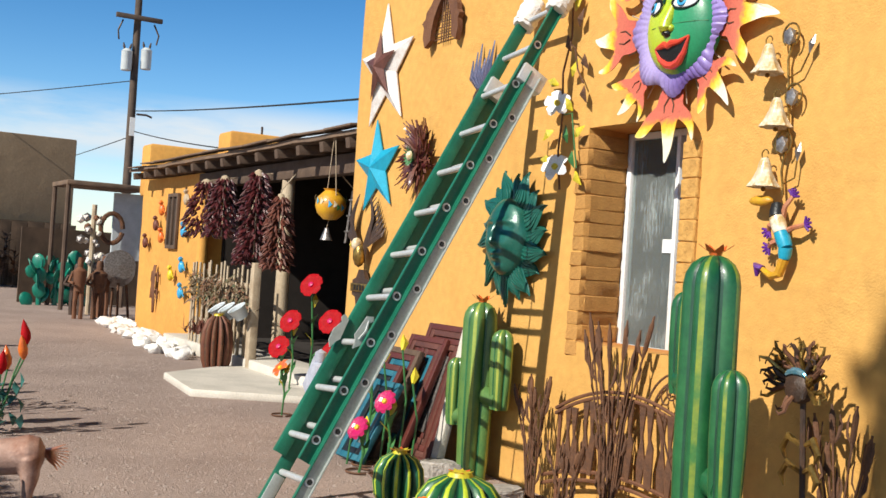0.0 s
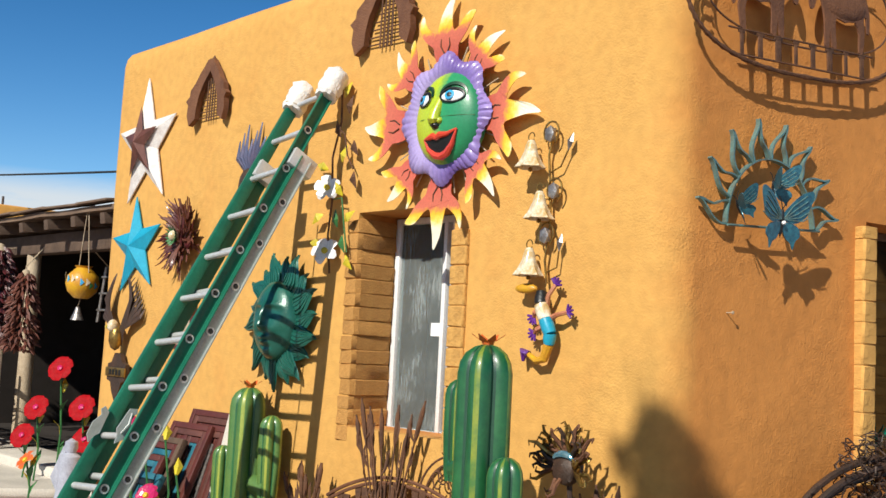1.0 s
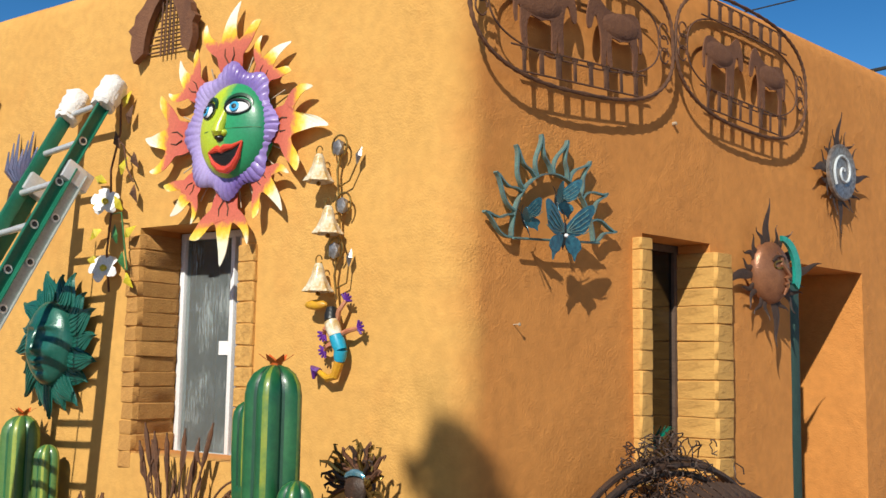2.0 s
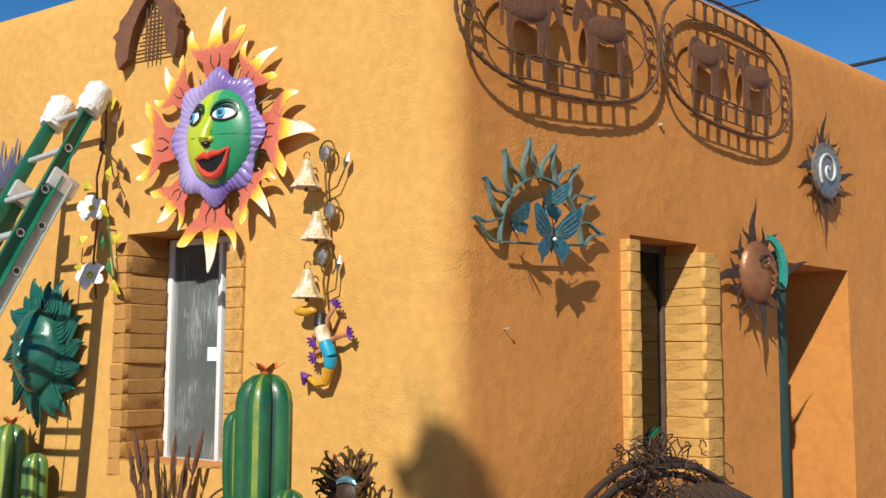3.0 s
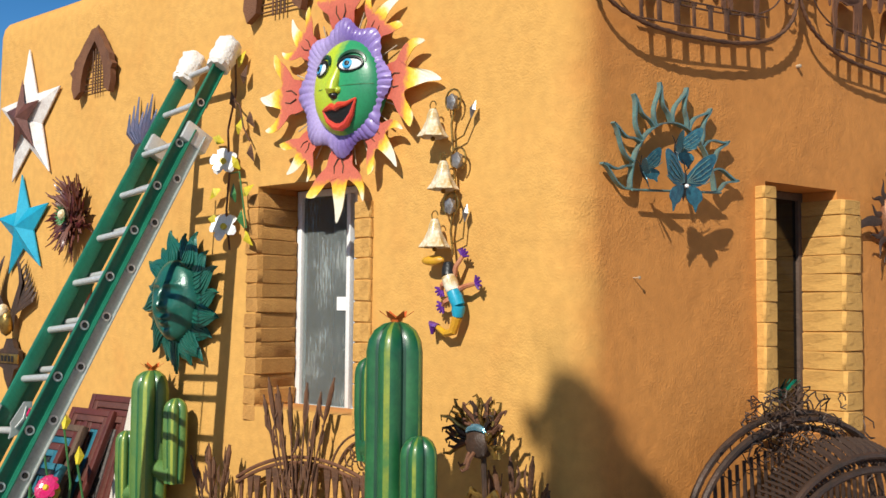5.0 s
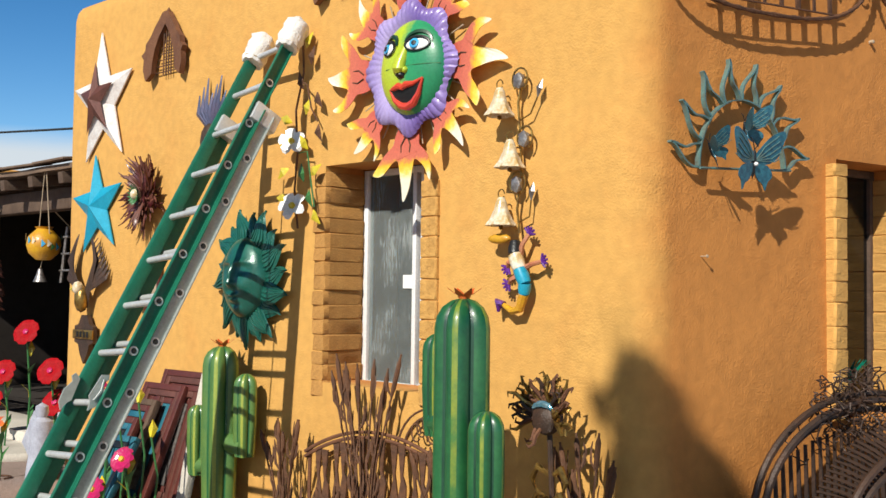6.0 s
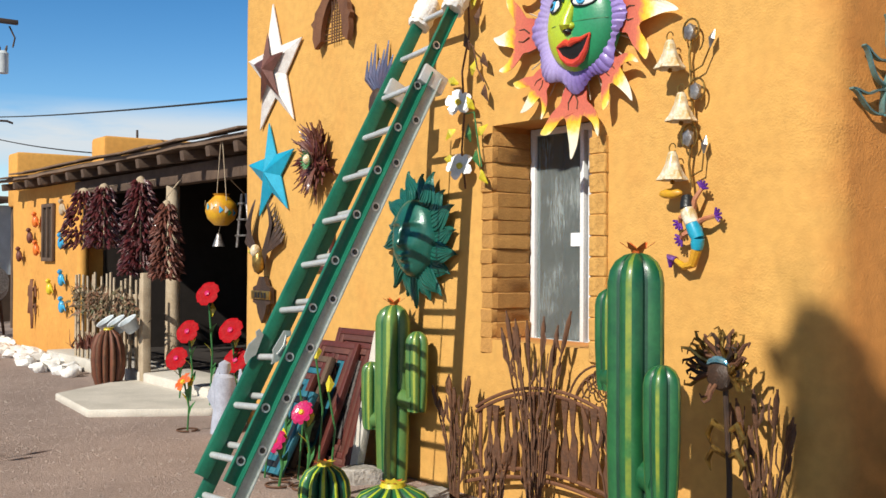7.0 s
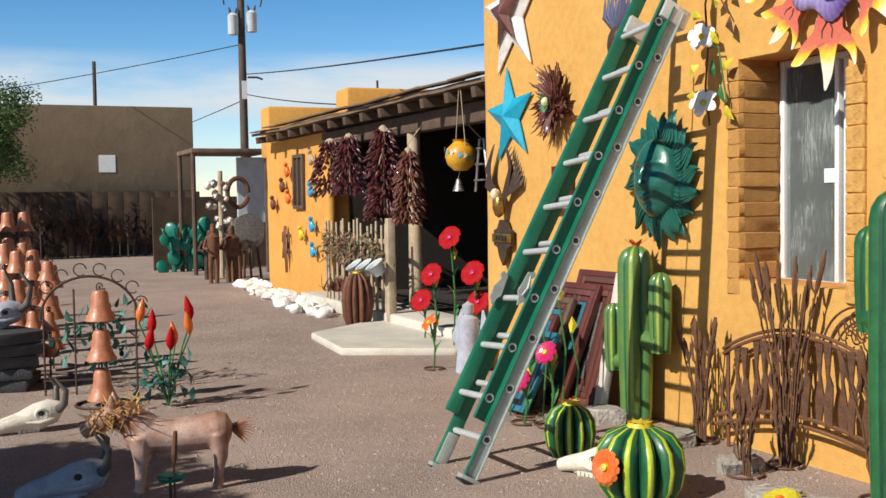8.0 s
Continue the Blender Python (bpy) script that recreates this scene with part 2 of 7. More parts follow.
M_PINK = mat("magenta_enamel", (0.6, 0.015, 0.14), (0.42, 0.01, 0.09), scale=14, rough=0.35, coat=0.3)
M_VIOLET = mat("violet_glaze", (0.12, 0.02, 0.25), (0.08, 0.015, 0.18), rough=0.35, coat=0.3)
M_COPPER = mat("copper_glazed_clay", (0.41, 0.13, 0.06), (0.5, 0.22, 0.12), scale=11, rough=0.42, coat=0.15)
M_MAROON = mat("maroon_frame_wood", (0.11, 0.025, 0.018), (0.075, 0.018, 0.014), scale=10, rough=0.5)
M_BLUEFRAME = mat("blue_frame_wood", (0.015, 0.10, 0.15), (0.02, 0.14, 0.19), scale=10, rough=0.5)
M_TIN = mat("pressed_tin", (0.4, 0.38, 0.36), (0.2, 0.17, 0.16), scale=30, rough=0.4, metal=0.7)
M_WOOD = mat("weathered_timber", (0.12, 0.075, 0.05), (0.08, 0.05, 0.035), scale=5, rough=0.9, bump=0.4)
M_PALEWOOD = mat("bleached_picket", (0.5, 0.4, 0.28), (0.36, 0.27, 0.18), scale=6, rough=0.9, bump=0.3)
M_ROOF = mat("dusty_roofing", (0.2, 0.13, 0.085), (0.13, 0.085, 0.06), scale=3, rough=0.95, bump=0.5)
M_DARK = mat("interior_shade_black", (0.03, 0.022, 0.018), rough=0.95)
M_GREENDOOR = mat("weathered_green_door", (0.018, 0.05, 0.04), (0.03, 0.075, 0.06), scale=7, rough=0.7)
M_BONE = mat("bleached_bone", (0.78, 0.73, 0.64), (0.6, 0.53, 0.44), scale=9, rough=0.8, bump=0.3)
M_GREYHORN = mat("grey_horn", (0.12, 0.11, 0.1), (0.06, 0.055, 0.05), scale=9, rough=0.5)
M_GREYBLUE = mat("grey_blue_stone", (0.42, 0.44, 0.52), (0.3, 0.31, 0.38), scale=8, rough=0.8)
M_PONY = mat("rusted_pink_sheet_metal", (0.6, 0.42, 0.35), (0.24, 0.09, 0.045), scale=3.2, rough=0.55, metal=0.15)
M_FOLIAGE = mat("mesquite_leaf", (0.07, 0.13, 0.025), (0.05, 0.10, 0.02), scale=3, rough=0.7)
M_POLE = mat("creosote_pole", (0.11, 0.075, 0.055), (0.075, 0.055, 0.045), scale=4, rough=0.9)
M_TANK = mat("pale_grey_enamel", (0.6, 0.64, 0.66), (0.5, 0.54, 0.56), rough=0.4)
M_TEALPOT = mat("teal_enamel", (0.0, 0.13, 0.085), (0.0, 0.2, 0.13), rough=0.4, coat=0.2)
M_PAPER = mat("white_paper", (0.82, 0.82, 0.82), (0.78, 0.78, 0.78), rough=0.9)
M_HEDGE = mat("brown_shade_screen", (0.085, 0.05, 0.03), (0.05, 0.03, 0.018), scale=3, rough=0.95, bump=0.4)
M_JUG = mat("yellow_painted_clay", (0.66, 0.36, 0.02), (0.55, 0.25, 0.02), scale=10, rough=0.4, coat=0.2)


def glass_pane(name):
    """Dusty window glass: clear and mirror-like, with streaks of dried whitewash."""
    m = bpy.data.materials.new(name)
    m.use_nodes = True
    n, l = m.node_tree.nodes, m.node_tree.links
    b = n["Principled BSDF"]
    b.inputs["Base Color"].default_value = (0.36, 0.39, 0.39, 1)
    b.inputs["Roughness"].default_value = 0.75
    g = n.new("ShaderNodeBsdfGlass")
    g.inputs["Roughness"].default_value, g.inputs["IOR"].default_value = 0.02, 1.1
    g.inputs["Color"].default_value = (0.75, 0.8, 0.8, 1)
    tc, mp, nz, nz2, rg, mx = (n.new("ShaderNode" + k) for k in ("TexCoord", "Mapping", "TexNoise", "TexNoise", "MapRange", "MixShader"))
    mp.inputs["Scale"].default_value = (26, 26, 2.2)
    l.new(tc.outputs["Object"], mp.inputs[0]), l.new(mp.outputs[0], nz.inputs["Vector"])
    l.new(tc.outputs["Object"], nz2.inputs["Vector"])
    nz.inputs["Detail"].default_value, nz2.inputs["Scale"].default_value = 5, 2.5
    ad = n.new("ShaderNodeMath")
    l.new(nz.outputs[0], ad.inputs[0]), l.new(nz2.outputs[0], ad.inputs[1])
    rg.inputs[1].default_value, rg.inputs[2].default_value = 1.06, 1.36
    rg.inputs[3].default_value, rg.inputs[4].default_value = 0.16, 0.75
    l.new(ad.outputs[0], rg.inputs[0])
    l.new(rg.outputs[0], mx.inputs[0]), l.new(g.outputs[0], mx.inputs[1]), l.new(b.outputs[0], mx.inputs[2])
    l.new(mx.outputs[0], n["Material Output"].inputs[0])
    return m


M_GLASS = glass_pane("dusty_glass")

# ---- building helpers ----
AB = radians(11.0)
UB, NB, C0 = Vector((math.sin(AB), math.cos(AB), 0)), Vector((math.cos(AB), -math.sin(AB), 0)), Vector((0.02, 0, 0))
UP = Vector((0, 0, 1))


def axes(origin, x, y, z):
    m = Matrix.Identity(4)
    for k, v in enumerate((x, y, z, origin)):
        m.col[k][:3] = v
    return m


# the house is drawn in its own measure and set down in the yard
HOUSE = Matrix.Translation((3.09, -4.55, 1.56)) @ Matrix.Scale(0.915, 4) @ Matrix.Translation((-3.09, 4.55, -1.56))


def on_a(x, z, off=0.0, turn=0.0):
    """A pose on the sunny wall: x along it, y up, z out of it."""
    return HOUSE @ axes((x, -off, z), (1, 0, 0), UP, (0, -1, 0)) @ pose(0, 0, 0, 0, 0, turn)


def on_b(u, z, off=0.0, turn=0.0):
    """A pose on the other wall, u metres from the corner."""
    return HOUSE @ axes(C0 + UB * u + NB * off + UP * z, UB, UP, NB) @ pose(0, 0, 0, 0, 0, turn)


def mesh_of(name, bm, mats, smooth=True):
    me = bpy.data.meshes.new(name)
    bmesh.ops.recalc_face_normals(bm, faces=bm.faces[:])
    bm.to_mesh(me)
    bm.free()
    for m in mats if isinstance(mats, (list, tuple)) else [mats]:
        me.materials.append(m)
    if smooth:
        me.shade_smooth()
        me.set_sharp_from_angle(angle=radians(38))
    return me


def part(name, bm, material, parent=None, label="", m=None):
    ob = new(name, mesh_of(name, bm, material))
    ob.parent = parent
    if m is not None:
        ob.matrix_basis = m
    return tagged(ob, label)


def thing(name, m, label, category, group="", kind=""):
    ob = new(name)
    ob.empty_display_size = 0.1
    ob.matrix_basis = m
    return tagged(ob, label, category, group, kind)


def solid(name, bm, material, m, label, category, group="", kind=""):
    ob = new(name, mesh_of(name, bm, material))
    ob.matrix_basis = m
    return tagged(ob, label, category, group, kind)


def box(bm, x0, x1, y0, y1, z0, z1, bevel=0.0, m=None, mi=0):
    r = bmesh.ops.create_cube(bm, size=1, matrix=(m or Matrix()) @ Matrix.Translation(((x0 + x1) / 2, (y0 + y1) / 2, (z0 + z1) / 2)) @ Matrix.Diagonal((x1 - x0, y1 - y0, z1 - z0, 1)))
    faces = {f for v in r["verts"] for f in v.link_faces}
    for f in faces:
        f.material_index = mi
    if bevel:
        e = list({e for v in r["verts"] for e in v.link_edges})
        bmesh.ops.bevel(bm, geom=e, offset=bevel, segments=2, affect="EDGES", profile=0.5, material=mi)
    return bm


def tube(bm, pts, r, seg=7, mi=0, closed=False):
    """A round bar along pts; r: one radius, or one for each point."""
    pts = [Vector(p) for p in pts]
    rs = r if isinstance(r, (list, tuple)) else [r] * len(pts)
    rings, n = [], len(pts)
    side = None
    for i, p in enumerate(pts):
        a, b = pts[(i - 1) % n if closed else max(i - 1, 0)], pts[(i + 1) % n if closed else min(i + 1, n - 1)]
        t = (b - a).normalized()
        if side is None:
            side = t.orthogonal().normalized()
        side = (side - t * side.dot(t)).normalized()
        other = t.cross(side)
        rings.append([bm.verts.new(p + (side * math.cos(k * math.tau / seg) + other * math.sin(k * math.tau / seg)) * rs[i]) for k in range(seg)])
    for i in range(n if closed else n - 1):
        a, b = rings[i], rings[(i + 1) % n]
        for k in range(seg):
            bm.faces.new((a[k], a[(k + 1) % seg], b[(k + 1) % seg], b[k])).material_index = mi
    if not closed:
        for ring in (rings[0], rings[-1]):
            bm.faces.new(ring).material_index = mi
    return bm


def lathe(bm, profile, seg=20, m=None, mi=0, lobes=0, deep=0.0, ridge_mi=None, dark_mi=None, ridge_w=0.8):
    """A turned form; profile: (radius, height). lobes: ribs round it, with their own paint on the ridges and a darker
    tone deep in the grooves.
    """
    m = m or Matrix()
    rings = []
    for r, z in profile:
        ring = []
        for k in range(seg):
            a = k * math.tau / seg
            rr = r * (1 - deep * (1 - abs(math.cos(a * lobes / 2)))) if lobes else r
            ring.append(bm.verts.new(m @ Vector((rr * math.cos(a), rr * math.sin(a), z))))
        rings.append(ring)
    per = seg // lobes if lobes else 0
    for a, b in zip(rings, rings[1:]):
        for k in range(seg):
            f = bm.faces.new((a[k], a[(k + 1) % seg], b[(k + 1) % seg], b[k]))
            f.material_index = mi
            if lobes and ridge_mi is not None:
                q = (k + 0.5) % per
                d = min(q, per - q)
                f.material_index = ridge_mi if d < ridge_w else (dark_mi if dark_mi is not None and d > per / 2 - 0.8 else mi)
    for ring in (rings[0], rings[-1]):
        if len({tuple(round(c, 6) for c in v.co) for v in ring}) > 2:
            bm.faces.new(ring).material_index = mi
    return bm


def blade(bm, pts, widths, thick=0.006, m=None, mi=0, ridge=0.0):
    """A flat tapering leaf, flame or feather along pts (2D, or 3D with a bend), with a raised midrib."""
    m = m or Matrix()
    pts = [Vector(p).to_3d() for p in pts]
    rows = []
    for i, p in enumerate(pts):
        t = pts[min(i + 1, len(pts) - 1)] - pts[max(i - 1, 0)]
        s = Vector((-t.y, t.x, 0))
        s = s.normalized() if s.length > 1e-9 else Vector((1, 0, 0))
        w = max(widths[i], 0.0015) / 2
        rows.append([bm.verts.new(m @ q) for q in (p + s * w, p + Vector((0, 0, thick / 2 + ridge * min(1, w * 20))), p - s * w, p - Vector((0, 0, thick / 2)))])
    for a, b in zip(rows, rows[1:]):
        for k in range(4):
            bm.faces.new((a[k], a[(k + 1) % 4], b[(k + 1) % 4], b[k])).material_index = mi
    for r in (rows[0], rows[-1]):
        bm.faces.new(r).material_index = mi
    return bm


def plate(bm, outline, thick=0.01, m=None, mi=0):
    """Cut sheet: an outline in x and y with a thickness along z."""
    m = m or Matrix()
    top = [bm.verts.new(m @ Vector((x, y, thick))) for x, y in outline]
    low = [bm.verts.new(m @ Vector((x, y, 0))) for x, y in outline]
    bm.faces.new(top).material_index = mi
    bm.faces.new(low[::-1]).material_index = mi
    for k in range(len(outline)):
        j = (k + 1) % len(outline)
        bm.faces.new((low[k], low[j], top[j], top[k])).material_index = mi
    return bm


def ball(bm, c, r, m=None, sub=2, mi=0):
    r = r if isinstance(r, (tuple, list)) else (r, r, r)
    out = bmesh.ops.create_icosphere(bm, subdivisions=sub, radius=1, matrix=(m or Matrix()) @ Matrix.Translation(c) @ Matrix.Diagonal((*r, 1)))
    for f in {f for v in out["verts"] for f in v.link_faces}:
        f.material_index = mi
    return out["verts"]


def B():
    return bmesh.new()


def arc(cx, cy, rx, ry, a0, a1, n=16, z=0.0):
    return [(cx + rx * math.cos(radians(a0 + (a1 - a0) * k / n)), cy + ry * math.sin(radians(a0 + (a1 - a0) * k / n)), z) for k in range(n + 1)]


def wavy(length, amp, n=7, bend=0.0):
    """A wriggling flame's midline, from the origin along +y."""
    return [(amp * math.sin(k / (n - 1) * math.tau * 0.85) * (0.4 + 0.6 * k / (n - 1)), length * k / (n - 1), bend * (k / (n - 1)) ** 2) for k in range(n)]


def taper(w, n=7, belly=0.3):
    return [w * (0.55 + 0.45 * math.sin(min(1, (k / (n - 1)) / belly) * math.pi / 2)) * (1 - max(0, (k / (n - 1) - belly) / (1 - belly)) ** 1.3) for k in range(n)]

# ---- ground ----
bm = B()
plate(bm, [(-600, -600), (600, -600), (600, 600), (-600, 600)], 0.3)
ground = part("ground", bm, M_GROUND, m=pose(0, 0, -0.3))
tagged(ground, "pinkish-brown trodden gravel yard", "ground", kind="structure")

# ---- the adobe house ----
TOP = 4.2
WIN_A, WIN_B, DOOR_B = (-2.52, -1.57, 0.96, 2.42, 0.34), (1.62, 2.38, 0.85, 2.4, 0.25), (3.45, 4.65, -0.25, 2.36, 0.62)


def spaced(a, b, step, marks=()):
    vals = {round(a, 4), round(b, 4)} | {round(v, 4) for v in marks if a < v < b}
    fixed = sorted(vals)
    out = []
    for p, q in zip(fixed, fixed[1:]):
        n = max(1, round((q - p) / step))
        out += [p + (q - p) * k / n for k in range(n)]
    return out + [fixed[-1]]


def soft(p):
    """The hand-trowelled unevenness of the plaster."""
    return 0.014 * noise.noise(Vector(p) * 0.7) + 0.004 * noise.noise(Vector(p) * 2.6)


def adobe_shell():
    """Both walls as one rounded skin with real openings and deep reveals."""
    r1, r2 = 0.14, 0.24
    cols = [((-6.3, y), (-1, 0), None) for y in spaced(0.14, 6.0, 0.4)[::-1]]
    cols += [((-6.16 - r1 * math.cos(radians(a)), 0.14 - r1 * math.sin(radians(a))), (-math.cos(radians(a)), -math.sin(radians(a))), None) for a in range(15, 90, 15)]
    cut = r2 * math.tan((math.pi / 2 - AB) / 2)
    cols += [((x, 0.0), (0, -1), ("a", x)) for x in spaced(-6.16, 0.02 - cut, 0.1, WIN_A[:2])]
    centre = Vector((0.02 - cut, r2))
    for k in range(1, 8):
        a = -math.pi / 2 + (math.pi / 2 - AB) * k / 8
        cols.append(((centre.x + r2 * math.cos(a), centre.y + r2 * math.sin(a)), (math.cos(a), math.sin(a)), None))
    for u in spaced(cut, 9.0, 0.1, WIN_B[:2] + DOOR_B[:2]):
        p = C0 + UB * u
        cols.append(((p.x, p.y), (NB.x, NB.y), ("b", u)))
    rows = [(z, 0.0) for z in spaced(-0.3, TOP - 0.16, 0.1, WIN_A[2:4] + WIN_B[2:4] + DOOR_B[2:4])]
    rows += [(TOP - 0.09, 0.015), (TOP - 0.04, 0.05), (TOP - 0.01, 0.1), (TOP, 0.16), (TOP, 0.5)]
    bm = B()
    grid = []
    for (x, y), (nx, ny), _ in cols:
        line = []
        for z, inset in rows:
            d = soft((x, y, z)) - inset
            line.append(bm.verts.new((x + nx * d, y + ny * d, z + (0.012 * noise.noise(Vector((x * 0.5, y * 0.5, 3))) if z > 4 else 0))))
        grid.append(line)
    holes = (("a", WIN_A), ("b", WIN_B), ("b", DOOR_B))

    def within(side, s, z):
        return next((h for k, h in holes if k == side and h[0] < s < h[1] and h[2] < z < h[3]), None)

    gone = set()
    for i in range(len(cols) - 1):
        ta, tb = cols[i][2], cols[i + 1][2]
        for j in range(len(rows) - 1):
            if ta and tb and ta[0] == tb[0] and within(ta[0], (ta[1] + tb[1]) / 2, (rows[j][0] + rows[j + 1][0]) / 2):
                gone.add((i, j))
                continue
            bm.faces.new((grid[i][j], grid[i + 1][j], grid[i + 1][j + 1], grid[i][j + 1]))
    deep = {}

    def back(i, j, h):
        if (i, j, h) not in deep:
            (x, y), (nx, ny), _ = cols[i]
            deep[i, j, h] = bm.verts.new((x - nx * h[4], y - ny * h[4], rows[j][0]))
        return deep[i, j, h]

    for i, j in gone:
        h = within(cols[i][2][0], (cols[i][2][1] + cols[i + 1][2][1]) / 2, (rows[j][0] + rows[j + 1][0]) / 2)
        for (di, dj), (p, q) in {(-1, 0): ((i, j), (i, j + 1)), (1, 0): ((i + 1, j), (i + 1, j + 1)), (0, -1): ((i, j), (i + 1, j)), (0, 1): ((i, j + 1), (i + 1, j + 1))}.items():
            if (i + di, j + dj) not in gone:
                bm.faces.new((grid[p[0]][p[1]], grid[q[0]][q[1]], back(*q, h), back(*p, h)))
    return bm


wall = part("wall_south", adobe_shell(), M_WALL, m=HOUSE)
tagged(wall, "ochre adobe plaster walls with soft rounded corner", "wall", kind="structure")
# unseen dark shell that keeps the rooms unlit: inner faces, roof deck, back walls
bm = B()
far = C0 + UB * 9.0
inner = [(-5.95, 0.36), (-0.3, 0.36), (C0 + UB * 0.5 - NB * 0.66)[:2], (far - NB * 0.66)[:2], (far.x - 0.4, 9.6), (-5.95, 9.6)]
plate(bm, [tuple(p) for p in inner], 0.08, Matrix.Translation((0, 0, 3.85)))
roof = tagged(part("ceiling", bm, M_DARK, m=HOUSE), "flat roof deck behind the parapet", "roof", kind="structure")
bm = B()
plate(bm, [(-6.29, 6.0), (-6.29, 9.7), (far.x, 9.7), (far.x, 9.5), (-6.1, 9.5), (-6.1, 6.0)], TOP + 0.2, Matrix.Translation((0, 0, -0.2)))
plate(bm, [tuple(far[:2]), (far.x, 9.5), (far.x - 0.2, 9.5), tuple((far - NB * 0.2)[:2])], TOP + 0.2, Matrix.Translation((0, 0, -0.2)))
tagged(part("wall_north", bm, M_WALL, m=HOUSE), "plain ochre plaster walls at the back of the house", "wall", kind="structure")

# bricks that show round the openings
shapes = []
for k in range(6):
    bm = B()
    box(bm, -0.5, 0.5, -0.5, 0.5, -0.5, 0.5)
    bmesh.ops.bevel(bm, geom=bm.edges[:], offset=0.1 if k < 4 else 0.07, segments=1, affect="EDGES")
    for v in bm.verts:
        v.co += Vector([(0.075 if k < 4 else 0.045) * noise.noise(v.co * 2.3 + Vector((k * 5.1 + q, q, 0))) for q in range(3)])
    shapes.append(mesh_of("brick", bm, M_BRICK if k < 4 else M_PAINTBRICK))


def brick(m, sx, sy, sz, rough=True):
    ob = new("brick", random.choice(shapes[:4] if rough else shapes[4:]))
    ob.parent = wall
    ob.matrix_basis = m @ pose(0, 0, 0, random.uniform(-1, 1), random.uniform(-1, 1), random.uniform(-1.5, 1.5)) @ Matrix.Diagonal((sx, sy, sz, 1))
    return ob


def courses(z0, z1, h):
    z = z0
    while z < z1 - 0.03:
        step = min(h * random.uniform(0.9, 1.1), z1 - z)
        yield z + step / 2, step
        z += step


for z, h in courses(0.86, 2.40, 0.1):
    brick(Matrix.Translation((-2.565 + random.uniform(-0.005, 0.005), 0.165, z)), 0.14, 0.35, h * 1.08)
for z, h in courses(0.88, 2.26, 0.128):
    brick(Matrix.Translation((-1.50, 0.05, z)), 0.145, 0.15, h * 1.04, False)
for z, h in courses(0.85, 2.36, 0.13):
    brick(HOUSE.inverted() @ on_b(1.58, z, -0.06), 0.115, h * 1.05, 0.25, False)
for z, h in courses(0.85, 2.34, 0.13):
    brick(HOUSE.inverted() @ on_b(2.465, z, -0.115), 0.2, h * 1.05, 0.36, False)


def sash_window(m, w, h, name):
    """An aluminium sliding window in the depth of its opening."""
    win = thing(name, m, "dusty sliding window with white aluminium frame", "window", kind="structure")
    fr = 0.045
    for nm, x0, x1, z0, z1 in (("window_frame", 0, fr, 0, h), ("window_frame", w - fr, w, 0, h), ("window_frame", fr, w - fr, 0, fr), ("window_frame", fr, w - fr, h - fr, h), ("sash_stile", w * 0.53, w * 0.53 + 0.035, fr, h - fr), ("sash_stile", w * 0.61, w * 0.61 + 0.05, fr, h - fr)):
        part(nm, box(B(), x0, x1, -0.03 - (0.012 if nm == "sash_stile" else 0), 0.03, z0, z1, 0.004), M_WHITE, win)
    p = part("pane", box(B(), fr, w * 0.54, -0.004, 0.004, fr, h - fr), M_GLASS, win)
    q = part("pane", box(B(), w * 0.6, w - fr, 0.012, 0.018, fr, h - fr), M_GLASS, win)
    p.visible_shadow = q.visible_shadow = False
    part("sticker", box(B(), w * 0.405, w * 0.515, -0.009, -0.006, h * 0.455, h * 0.515), M_PAPER, win, "small white square sticker")
    return win


sash_window(HOUSE @ Matrix.Translation((-2.515, 0.375, 0.915)), 0.955, 1.5, "window_1")
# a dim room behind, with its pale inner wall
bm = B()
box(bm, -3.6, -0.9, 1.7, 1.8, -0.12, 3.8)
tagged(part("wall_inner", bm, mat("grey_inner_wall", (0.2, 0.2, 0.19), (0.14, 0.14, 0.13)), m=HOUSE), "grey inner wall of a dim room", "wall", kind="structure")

win_b = thing("window_2", on_b(1.62, 0.85, -0.27), "deep unlit window opening with a dark timber frame", "window", kind="structure")
for x0, x1, y0, y1 in ((0, 0.05, 0, 1.55), (0.71, 0.76, 0, 1.55), (0.05, 0.71, 0, 0.05), (0.05, 0.71, 1.5, 1.55)):
    part("window_frame", box(B(), x0, x1, y0, y1, -0.04, 0.02, 0.004), M_WOOD, win_b)
# near-black sheet in place of the unlit room behind the opening
part("pane", box(B(), 0.05, 0.71, 0.05, 1.5, -0.012, -0.004), mat("unlit_room_black", (0.01, 0.01, 0.01), rough=0.1, bump=0), win_b)
solid("cup", lathe(B(), [(0.03, 0), (0.045, 0.02), (0.05, 0.16), (0.043, 0.16), (0.03, 0.03), (0.0, 0.03)], 14), M_PAPER, HOUSE @ Matrix.Translation((C0 + UB * 1.72 - NB * 0.12) + UP * 1.1), "white cup standing in the window opening", "cup")
bm = B()
for k in range(30):
    a = random.uniform(0, 6.3)
    blade(bm, [(0, 0, 0), (0.08 * math.cos(a), 0.08 * math.sin(a), 0.16), (0.16 * math.cos(a), 0.16 * math.sin(a), 0.24)], [0.02, 0.03, 0.004], 0.003)
pl = thing("potted_plant", HOUSE @ Matrix.Translation((C0 + UB * 1.86 - NB * 0.125) + UP * 0.85), "dark green plant in a small pot on the sill", "plant")
part("pot", lathe(B(), [(0.07, 0), (0.1, 0.14), (0.085, 0.14), (0.06, 0.02), (0, 0.02)], 14), M_DARKRUST, pl)
part("leaves", bm, M_TEALPOT, pl, m=pose(0, 0, 0.1))

